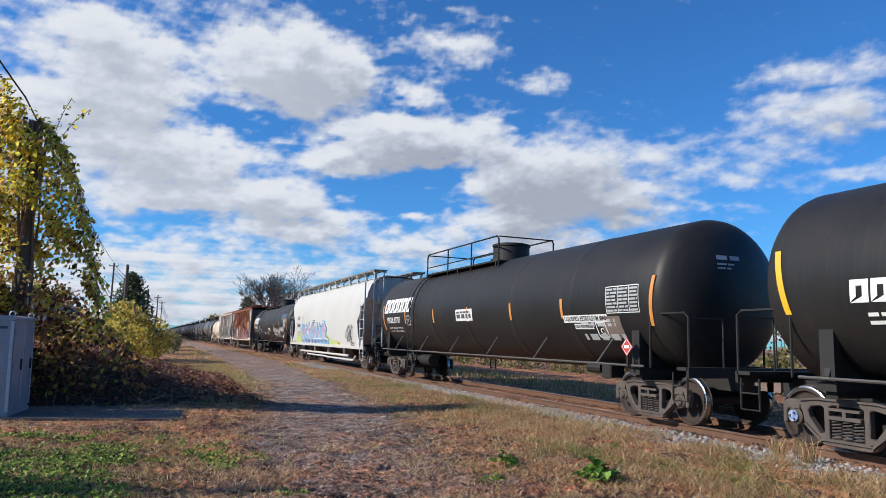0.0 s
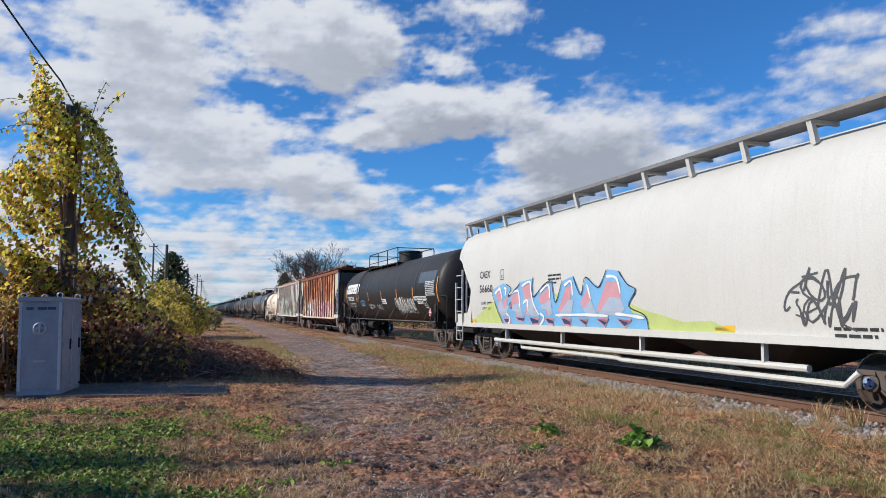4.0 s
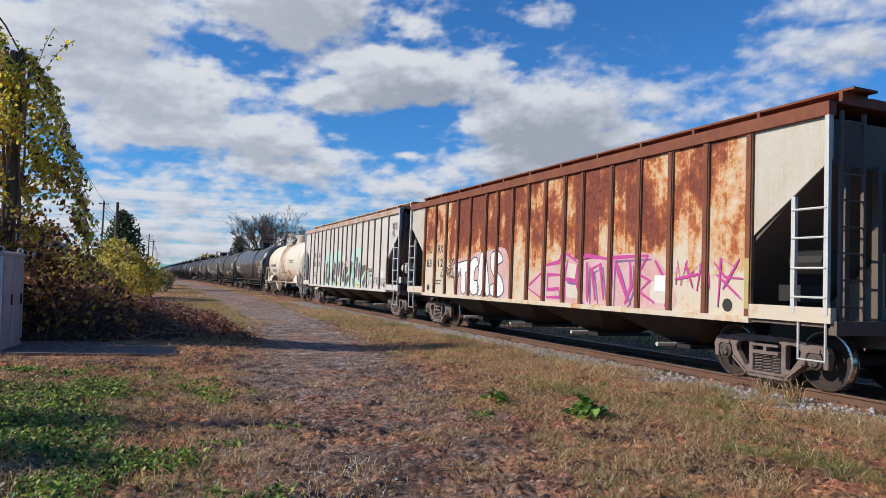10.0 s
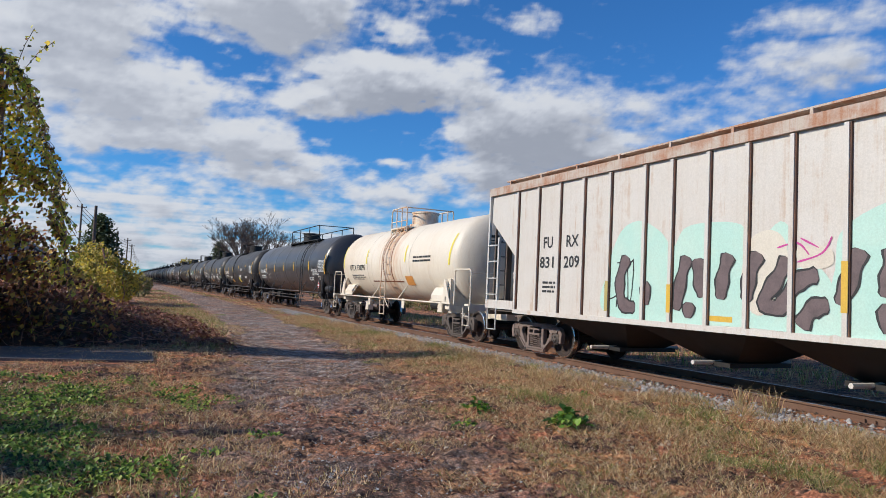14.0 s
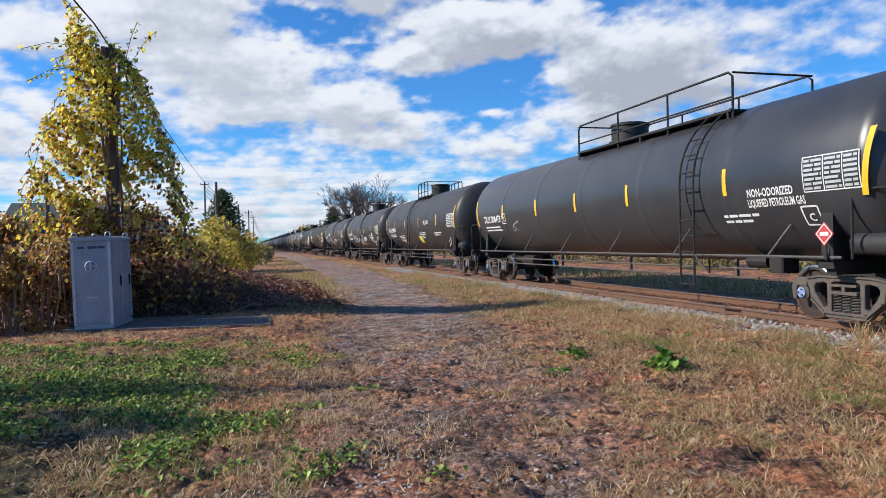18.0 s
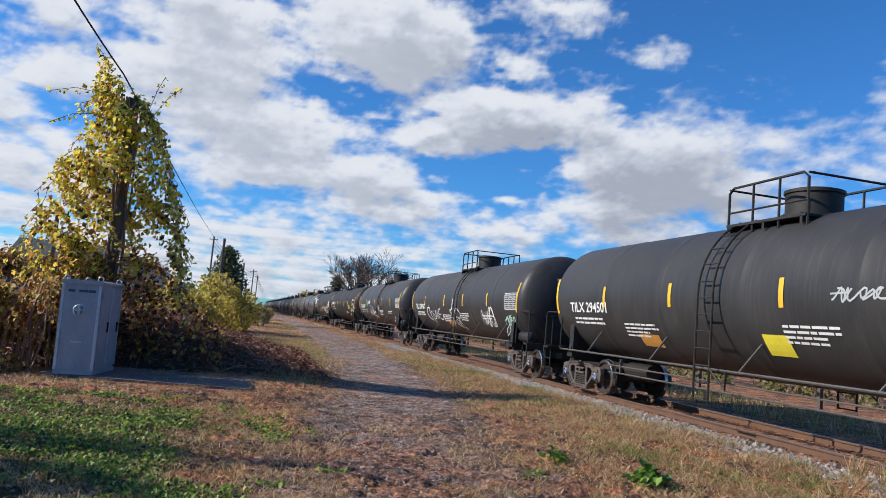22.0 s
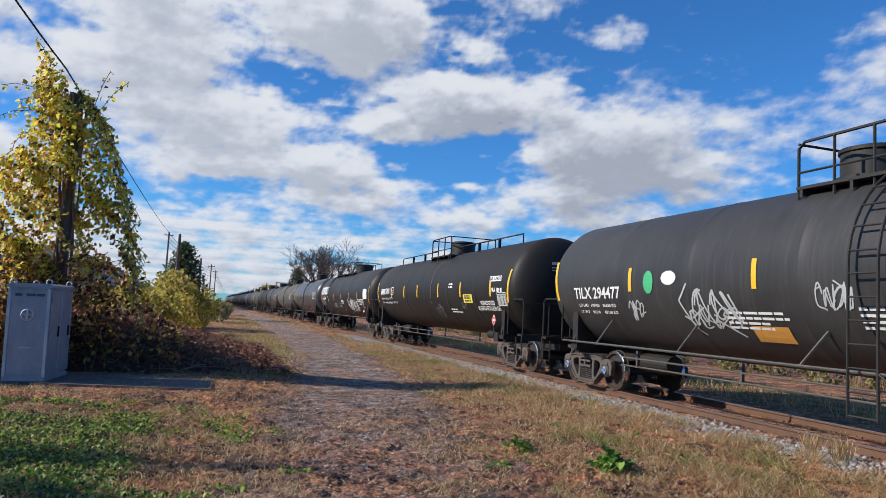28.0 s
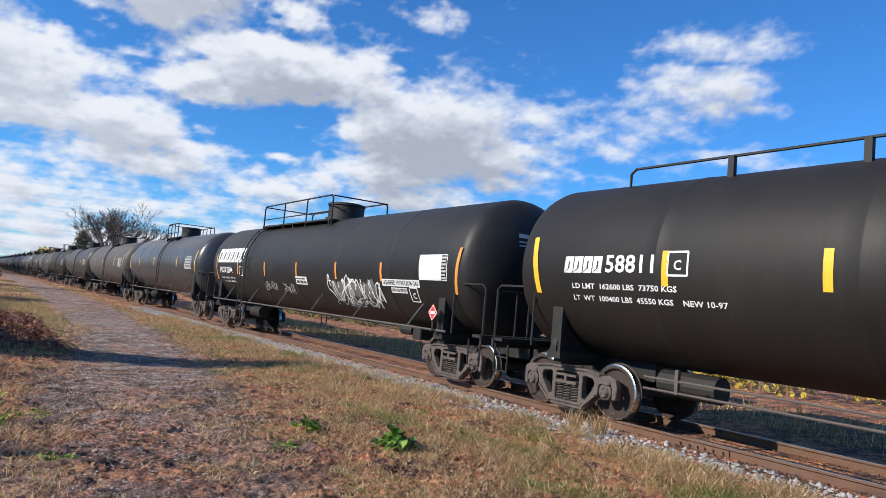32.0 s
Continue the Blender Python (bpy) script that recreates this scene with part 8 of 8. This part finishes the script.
def leaf_mass(name, label, category, blobs, n, size, mat, group="", cut=0.45, stems=0):
    """A bush or crown: leaves in noisy ellipsoids (x, y, z, rx, ry, rz), with some bare stems."""
    b = thing(name, label, category, group, at=pose(0, 0, 0))
    out = []
    vol = np.array([q[3] * q[4] * q[5] for q in blobs])
    for q, share in zip(blobs, vol / vol.sum()):
        m = int(n * share * 3.2) + 30
        d = rng.normal(0, 1, (m, 3))
        d /= np.linalg.norm(d, axis=1)[:, None]
        rr = rng.uniform(0.45, 1.0, m) ** 0.6
        p = np.array(q[:3]) + d * rr[:, None] * np.array(q[3:])
        p += (fbm(p[:, 0] * 1.3, p[:, 2] * 1.3 + p[:, 1], 81)[:, None] - 0.5) * 0.5 * min(q[3:])
        p = p[(p[:, 2] > -0.05) & clumpy(p, 1.2 / max(0.5, size * 4), cut, 83)]
        out.append(p[: int(n * share) + 5])
    p = np.concatenate(out)
    part("leaves", leaf_cloud("leaves", p, size, [mat], face=(-0.62, -0.40, 0.55)), b)
    if stems:
        rnd = random.Random(len(p))
        for k in range(stems):
            s = Shape("twig")
            q = blobs[rnd.randrange(len(blobs))]
            x, y = q[0] + rnd.uniform(-0.7, 0.7) * q[3], q[1] + rnd.uniform(-0.7, 0.7) * q[4]
            t = q[2] + q[5] * rnd.uniform(0.2, 0.8)
            s.tube([(x, y, -0.1), (x + rnd.uniform(-0.2, 0.2), y, t * 0.5), (x + rnd.uniform(-0.4, 0.4), y + rnd.uniform(-0.2, 0.2), t)], 0.02 if size < 0.2 else 0.05, 4, caps=False)
            part("stem", s, b)
    return b


for x in np.arange(-3.9, -6.9, -1.25):
    leaf_mass("hedge_bush", "tangled autumn hedge bush with yellow and brown leaves", "bush", [(x, 15.9 + 0.12 * (x + 4), 0.9, 0.85, 0.9, 1.0), (x + 0.2, 16.6 + 0.12 * (x + 4), 1.15, 0.8, 0.8, 0.75)], 1500, 0.12, "hedge", "hedge behind the relay box", 0.53, 22)
leaf_mass("shrub", "yellow green shrub on the lane edge", "bush", [(-2.1, 33, 1.05, 1.3, 1.8, 1.15), (-0.9, 37, 0.95, 1.2, 1.8, 1.1), (-3.0, 31, 1.0, 1.4, 1.5, 1.1)], 5200, 0.16, "shrub", "shrubs along the lane", 0.42, 12)
leaf_mass("shrub", "green and yellow shrub on the lane edge", "bush", [(-0.6, 46, 1.3, 1.5, 2.2, 1.4), (-1.8, 44, 1.7, 1.6, 2.2, 1.7)], 3600, 0.2, "shrub", "shrubs along the lane", 0.42, 10)
leaf_mass("shrub", "green shrub on the lane edge", "bush", [(0.5, 60, 0.8, 1.4, 2.5, 1.0), (1.3, 75, 0.7, 1.3, 3.5, 0.9), (1.9, 95, 0.8, 1.5, 5, 1.0)], 2400, 0.22, "farleaf", "shrubs along the lane", 0.42, 8)


def make_conifer(x, y, h):
    t = thing("conifer_tree", "dark green conifer behind the poles", "tree", at=pose(x, y, -0.1))
    s = Shape("bark")
    s.tube([(0, 0, 0), (0, 0, h)], [0.16, 0.03], 8)
    part("trunk", s, t)
    pts = []
    for k in range(46):
        z = 0.05 * h + (0.97 * h) * k / 46
        rr = (1 - k / 48) ** 0.65 * h * 0.5
        for j in range(6):
            a = k * 2.4 + j * 0.7 + rng.uniform(-0.2, 0.2)
            ln = rr * rng.uniform(0.65, 1.1)
            m = int(6 + ln * 8)
            q = np.linspace(0.15, 1, m) * ln
            pts.append(np.stack([q * np.cos(a), q * np.sin(a), z - 0.22 * q + rng.normal(0, 0.07, m)], -1))
    part("crown", leaf_cloud("crown", np.concatenate(pts), 0.34, ["conifer"], None, 0.0, 0.3), t)


make_conifer(-2.3, 74, 7.3)
make_conifer(17.5, 150, 9.5)


def make_bare_tree(x, y, h, spread, seed, label, leaf=None):
    t = thing("bare_tree", label, "tree", at=pose(x, y, -0.2))
    rnd = random.Random(seed)
    s = Shape("bark")
    tips = []

    def limb(p, d, ln, r, depth):
        q = p + d * ln
        m = p.lerp(q, 0.5) + Vector((rnd.uniform(-1, 1), rnd.uniform(-1, 1), rnd.uniform(-0.5, 0.5))) * ln * 0.07
        r = max(r, h * 0.0014)
        s.tube([p, m, q], [r, r * 0.85, r * 0.7], 5 if depth > 2 else 3, caps=False)
        if depth == 0:
            tips.append(q)
            return
        for k in range(3 if depth > 1 else 3):
            a = rnd.uniform(0, 6.28)
            out = Vector((math.cos(a) * spread, math.sin(a) * spread, 0))
            nd = (d + out * rnd.uniform(0.4, 0.85) + Vector((0, 0, 0.12))).normalized()
            limb(q if k else m.lerp(q, 0.6), nd, ln * rnd.uniform(0.62, 0.85), r * 0.62, depth - 1)

    for k in range(4):
        a = k * 1.6 + rnd.uniform(-0.4, 0.4)
        limb(Vector((0, 0, 0.0)), Vector((math.cos(a) * 0.55 * spread, math.sin(a) * 0.55 * spread, 1)).normalized(), h * 0.215, h * 0.016, 6 if h > 10 else 5)
    part("branch_crown", s, t)
    if leaf:
        p = np.array([tuple(q) for q in tips])
        p = np.repeat(p, 4, 0) + rng.normal(0, 0.25, (len(p) * 4, 3))
        part("leaves", leaf_cloud("leaves", p, 0.22, [leaf]), t)


make_bare_tree(19.0, 122, 17.5, 0.95, 4, "broad bare tree with fine dark twigs behind the train")
make_bare_tree(-13.5, 44, 4.8, 0.8, 9, "small bare tree with a few orange leaves", "hedge")


# ---- far scenery ----
def treeline():
    rnd = random.Random(6)
    for k in range(14):
        y = 150 + k * 34
        x = 16 + rnd.uniform(0, 6)
        leaf_mass("far_tree", "low autumn tree along the far side of the track", "tree", [(x, y, 2.0, 3, 8, 2.2), (x + 2, y + 10, 3.0, 3, 6, 2.6)], 900, 0.5, "farleaf", "trees beyond the track", 0.4, 4)
    for k in range(12):
        y = 130 + k * 45
        leaf_mass("far_tree", "low autumn tree along the lane far off", "tree", [(-8 - rnd.uniform(0, 6), y, 2.0, 4, 8, 2.4)], 700, 0.5, "farleaf", "trees along the lane", 0.4, 4)
    for k in range(16):
        y = 2 + k * 5.5
        leaf_mass("bush", "low yellow green bush behind the track", "bush", [(21.5 + rnd.uniform(-0.6, 0.8), y, 0.7, 1.3, 2.6, 1.0), (22.8, y + 2, 1.5, 1.5, 2.4, 1.6)], 1900, 0.17, "shrub" if k < 3 else "farleaf", "bushes behind the track", 0.44, 14)


treeline()
leaf_mass("far_tree", "yellow tree beyond the train", "tree", [(14.9, 190, 4.3, 3.4, 4.0, 2.6)], 900, 0.5, "shrub", "trees beyond the track", 0.38, 4)
leaf_mass("slim_tree", "slim yellow leafed tree on the verge", "tree", [(-8.6, 9.6, 1.6, 0.55, 0.6, 1.7), (-8.5, 9.6, 3.6, 0.5, 0.55, 1.6), (-8.6, 9.5, 5.2, 0.3, 0.3, 1.0), (-8.8, 8.2, 1.8, 0.7, 0.8, 1.8), (-8.8, 8.1, 3.9, 0.6, 0.75, 1.5)], 4600, 0.13, "hedge", "", 0.40, 5)


def house(x, y, w, d, h, roof, wall, label, turn=0):
    hs = thing("house", label, "house", "houses behind the hedge", at=pose(x, y, -0.1, 0, 0, turn))
    s = Shape(wall)
    s.box(-w / 2, w / 2, -d / 2, d / 2, 0, h)
    s.prism([(-w / 2, h), (w / 2, h), (0, h + w * 0.28)], -d / 2, d / 2, "y")
    part("wall", s, hs)
    s = Shape(roof)
    for q in (-1, 1):
        s.prism([(0, h + w * 0.28 + 0.12), (q * (w / 2 + 0.4), h - 0.12), (q * (w / 2 + 0.4), h - 0.24), (0, h + w * 0.28)], -d / 2 - 0.35, d / 2 + 0.35, "y")
    part("roof", s, hs)
    for k, u in enumerate((-w * 0.25, w * 0.25)):
        s = Shape("hopper_white")
        s.box(u - 0.55, u + 0.55, -d / 2 - 0.05, -d / 2, 1.1, 2.3)
        win = part("window", s, hs)
        s = Shape("bluegrey_panel")
        s.box(u - 0.47, u + 0.47, -d / 2 - 0.07, -d / 2 - 0.05, 1.18, 2.22)
        part("pane", s, win)


M["blue_wall"] = worn("blue board wall", (0.04, 0.11, 0.24), (0.03, 0.08, 0.16), 0.7, 0, 1.0, 0.5)
M["grey_wall"] = worn("pale grey board wall", (0.42, 0.43, 0.45), (0.30, 0.31, 0.33), 0.8, 0, 1.0, 0.5)
M["dark_roof"] = worn("dark green grey roof", (0.05, 0.075, 0.075), (0.03, 0.04, 0.045), 0.8, 0, 1.0, 0.5)
house(-12.0, 52, 5, 5, 3.3, "dark_roof", "blue_wall", "blue house with a dark roof behind the hedge", 90)
house(-24.5, 52, 8, 9, 4.6, "dark_roof", "grey_wall", "grey house with a dark roof behind the hedge", 0)
house(-6.2, 46, 5, 8, 2.4, "dark_roof", "grey_wall", "low shed with a dark roof behind the vine", 0)


# ---- grass, weeds, fallen leaves ----
def lane_off(x, y):
    return np.abs(x - lane_x(y))


def make_grass():
    n = 120000
    y = 2.5 + 32 * rng.uniform(0, 1, n) ** 1.9
    x = rng.uniform(3.0, 8.4, n)
    ok = (lane_off(x, y) + (fbm(x * 0.7, y * 0.7, 91) - 0.5) * 2 > 1.45) & clumpy(np.stack([x, y, 0 * x], -1), 2.8, 0.46, 93)
    x, y = x[ok], y[ok]
    h = rng.uniform(0.05, 0.17, len(x)) * (0.5 + np.clip((x - 3.5) / 3.5, 0, 1) * 0.9) * np.where(x > 8.2, 0.6, 1)
    h = h * (0.35 + 1.5 * fbm(x * 1.4, y * 1.4, 94, 3))
    z = ground_z(x, y) - 0.01
    ob = new("dry_grass", blade_field("dry_grass", x, y, z, h, rng.uniform(0.003, 0.008, len(x)) + 0.0003 * y, 2.1, ["drygrass", "greengrass"], (fbm(x * 0.9, y * 0.9, 92, 3) + rng.normal(0, 0.07, len(x)) > 0.645).astype(int)))
    tagged(ob, "dry tan and russet grass on the verge", "grass", kind="stuff")
    n = 46000
    y = 2.5 + 12 * rng.uniform(0, 1, n) ** 1.4
    x = rng.uniform(-7, 2.2, n)
    g = fbm(x * 0.6, y * 0.6, 95)
    ok = clumpy(np.stack([x, y, 0 * x], -1), 1.3, 0.42, 97) & (x < 1.2 + (g - 0.5) * 4)
    x, y, g = x[ok], y[ok], g[ok]
    green = ((g + rng.normal(0, 0.08, len(x)) > 0.43) & (x < 0.4) & (y < 12.6)).astype(int)
    h = np.where(green == 1, rng.uniform(0.04, 0.12, len(x)), rng.uniform(0.03, 0.10, len(x)))
    ob = new("lawn_grass", blade_field("lawn_grass", x, y, ground_z(x, y) - 0.01, h, rng.uniform(0.004, 0.010, len(x)), 1.1, ["drygrass", "greengrass"], green))
    tagged(ob, "patchy green and brown grass by the slab", "grass", kind="stuff")
    n = 16000
    y = 2.5 + 40 * rng.uniform(0, 1, n) ** 1.7
    x = rng.uniform(-1, 6.5, n)
    ok = clumpy(np.stack([x, y, 0 * x], -1), 0.9, 0.50, 98)
    x, y = x[ok], y[ok]
    ob = new("sparse_grass", blade_field("sparse_grass", x, y, ground_z(x, y) - 0.01, rng.uniform(0.02, 0.06, len(x)), rng.uniform(0.006, 0.012, len(x)), 1.6, ["drygrass"]))
    tagged(ob, "flattened dead grass on the lane", "grass", kind="stuff")
    # low green leaves of the ground cover
    n = 110000
    y = 2.8 + 10.5 * rng.uniform(0, 1, n) ** 1.2
    x = rng.uniform(-7, 1.4, n)
    g = fbm(x * 0.6, y * 0.6, 95) - 0.10 * np.clip((x + 0.6) / 1.2, 0, 1.5)
    ok = (g + (fbm(x * 1.6, y * 1.6, 96) - 0.5) * 1.2 + 0.05 * np.clip(-x - 0.5, -1, 1) > 0.56) & (y < 12.6)
    x, y = x[ok][:34000], y[ok][:34000]
    ob = new("ground_cover", leaf_cloud("ground_cover", np.stack([x, y, ground_z(x, y) + rng.uniform(0, 0.05, len(x)) + 0.16 * np.clip(fbm(x * 2.2, y * 2.2, 100, 3) - 0.4, 0, 1)], -1), 0.044, ["clover"], None, 0.15, -0.2))
    tagged(ob, "low bright green ground cover leaves", "ground cover", kind="stuff")
    # matted straw lying on the ground
    n = 150000
    y = 2.6 + 24 * rng.uniform(0, 1, n) ** 1.9
    x = rng.uniform(-4.5, 8.3, n)
    keep = (lane_off(x, y) > np.where(y > 11, 1.25, 0.55) + (fbm(x, y, 87) - 0.5) * 1.8) & clumpy(np.stack([x, y, 0 * x], -1), 3.2, 0.52, 88)
    x, y = x[keep], y[keep]
    ob = new("straw", blade_field("straw", x, y, ground_z(x, y), rng.uniform(0.04, 0.12, len(x)), rng.uniform(0.003, 0.008, len(x)) + 0.0002 * y, 2.2, ["drygrass"]))
    tagged(ob, "matted dead straw on bare earth", "straw", kind="stuff")
    # thin cover behind the viewer and tufts that lean over the ballast
    n = 26000
    x, y = rng.uniform(-7, 8.3, n), rng.uniform(-7, 2.8, n)
    ob = new("trampled_grass", blade_field("trampled_grass", x, y, ground_z(x, y) - 0.01, rng.uniform(0.04, 0.12, n), rng.uniform(0.006, 0.014, n), 1.8, ["drygrass", "greengrass"], (rng.uniform(0, 1, n) < 0.25).astype(int)))
    tagged(ob, "trampled dry grass across the verge", "grass", kind="stuff")
    n = 9000
    x, y = 8.25 + np.abs(rng.normal(0, 0.28, n)), 2 + 34 * rng.uniform(0, 1, n) ** 1.4
    ok = (fbm(x * 1.1, y * 1.1, 86, 3) > 0.52) & (x < 9.2)
    x, y = x[ok], y[ok]
    ob = new("ballast_grass", blade_field("ballast_grass", x, y, np.full(len(x), -0.09), rng.uniform(0.08, 0.24, len(x)), rng.uniform(0.006, 0.013, len(x)), 1.3, ["drygrass", "greengrass"], (rng.uniform(0, 1, len(x)) < 0.3).astype(int)))
    tagged(ob, "grass tufts leaning over the ballast edge", "grass", kind="stuff")
    # rough verge on both sides of the lane farther on
    n = 26000
    x, y = rng.uniform(-0.5, 8.8, n), 24 + 70 * rng.uniform(0, 1, n) ** 1.5
    ok = (lane_off(x, y) > 1.35 + 0.9 * (fbm(x * 0.5, y * 0.2, 85, 3) - 0.4)) & (x > 1.2 - 0.01 * y) & clumpy(np.stack([x, y, 0 * x], -1), 0.7, 0.44, 89)
    x, y = x[ok], y[ok]
    ob = new("verge_grass", blade_field("verge_grass", x, y, ground_z(x, y) - 0.02, rng.uniform(0.05, 0.18, len(x)), 0.008 + 0.0005 * y, 1.6, ["drygrass", "greengrass"], (fbm(x * 0.5, y * 0.15, 84, 3) + rng.normal(0, 0.08, len(x)) > 0.60).astype(int)))
    tagged(ob, "rough tan and green grass beside the lane", "grass", kind="stuff")
    # taller growth by the heap and beyond the track
    n = 8000
    x, y = rng.uniform(0.8, 3.4, n), rng.uniform(16.5, 40, n)
    ok = (lane_off(x, y) > 1.45) & (x > 0.8)
    x, y = x[ok], y[ok]
    ob = new("edge_grass", blade_field("edge_grass", x, y, ground_z(x, y), rng.uniform(0.08, 0.26, len(x)), rng.uniform(0.006, 0.014, len(x)), 1.2, ["drygrass", "greengrass"], (rng.uniform(0, 1, len(x)) < 0.45).astype(int)))
    tagged(ob, "rough green and tan grass at the foot of the heap", "grass", kind="stuff")
    n = 9000
    x, y = rng.uniform(12.6, 16.5, n), rng.uniform(3, 50, n)
    ob = new("far_grass", blade_field("far_grass", x, y, ground_z(x, y) - 0.03, rng.uniform(0.1, 0.4, n), rng.uniform(0.012, 0.025, n), 0.9, ["drygrass", "greengrass"], (rng.uniform(0, 1, n) < 0.5).astype(int)))
    tagged(ob, "rough grass beyond the track", "grass", kind="stuff")
    # fallen leaves
    n = 24000
    y = 2.6 + 18 * rng.uniform(0, 1, n) ** 1.5
    x = rng.uniform(-6, 6.5, n)
    ok = clumpy(np.stack([x, y, 0 * x], -1), 0.8, 0.44, 99)
    x, y = x[ok], y[ok]
    ob = new("fallen_leaves", leaf_cloud("fallen_leaves", np.stack([x, y, ground_z(x, y) + rng.uniform(0.0, 0.03, len(x))], -1), 0.048, ["litter"], None, 0.45, 0.0))
    tagged(ob, "brown fallen leaves scattered on the ground", "leaf litter", kind="stuff")
    # pebbles of the lane
    n = 9000
    y = 4 + 31 * rng.uniform(0, 1, n) ** 1.3
    x = lane_x(y) + rng.normal(0, 0.9, n)
    base = np.array([(1, 0, 0), (-0.5, 0.9, 0), (-0.5, -0.9, 0), (0, 0, 0.7)])
    sc = rng.uniform(0.006, 0.022, n)[:, None, None] * rng.uniform(0.6, 1.3, (n, 4, 1))
    v = base[None] * sc + np.stack([x, y, ground_z(x, y)], -1)[:, None]
    f = (np.arange(n)[:, None, None] * 4 + np.array([(0, 1, 3), (1, 2, 3), (2, 0, 3)])[None]).reshape(-1, 3)
    ob = new("lane_gravel", fast_mesh("lane_gravel", v.reshape(-1, 3), f, ["ballast"]))
    tagged(ob, "loose gravel on the lane", "gravel", kind="stuff")


make_grass()


def weed(x, y, r, n):
    w = thing("weed_plant", "bright green broad leaved weed in dry grass", "weed", "weeds on the verge", at=pose(x, y, 0))
    a, t = rng.uniform(0, 6.28, n), rng.uniform(0, 1, n) ** 0.6
    p = np.stack([np.cos(a) * t * r, np.sin(a) * t * r, 0.02 + (1 - t) * r * 0.75 * rng.uniform(0.3, 1, n)], -1)
    part("leaves", leaf_cloud("leaves", p, r * 0.42, ["weed"], None, 0.3, -0.2), w)


for x, y, r, n in ((4.8, 7.31, 0.24, 150), (4.16, 8.39, 0.2, 60), (3.5, 7.4, 0.14, 30), (6.4, 9.2, 0.14, 24)):
    weed(x, y, r, n)


def tall_tuft(x, y):
    t = thing("dry_grass_tuft", "tall pale dry grass tuft at the ballast edge", "grass tuft", at=pose(0, 0, 0))
    n = 60
    part("blade_tuft", blade_field("blade_tuft", x + rng.normal(0, 0.07, n), y + rng.normal(0, 0.07, n), np.full(n, -0.05), rng.uniform(0.2, 0.55, n), np.full(n, 0.012), 0.8, ["drygrass"]), t)


tall_tuft(8.55, 8.1)
tall_tuft(8.7, 7.7)

# ---- motion ----
TRAVEL = [(0, 0.0), (4, 25.71), (8, 51.54), (12, 77.30), (16, 102.97), (18, 115.79), (20, 128.79), (22, 142.04), (24, 155.41), (28, 182.30), (30, 195.74), (32, 209.32)]


def travelled(t):
    return float(np.interp(t, [a for a, b in TRAVEL], [b for a, b in TRAVEL]))


def motions():
    for car, yc in CARS:
        walk(car, [(t, pose(TRACK_X, yc - s, RAIL_Z)) for t, s in TRAVEL])
    rows = [k / 10 for k in range(321)]
    turn = [Matrix.Rotation(travelled(t) / WHEEL_R, 4, "X") for t in rows]
    for w, dy in WHEELS:
        here = Matrix.Translation((0, dy, WHEEL_R))
        walk(w, [(t, here @ m) for t, m in zip(rows, turn)])
    # clouds come on from ahead, at rest place at 23 s
    walk(bpy.data.objects["cloud_backdrop"], [(t, pose(0.08 * (23 - t), 0.36 * (23 - t), 0)) for t in (0, 16, 32)])


motions()
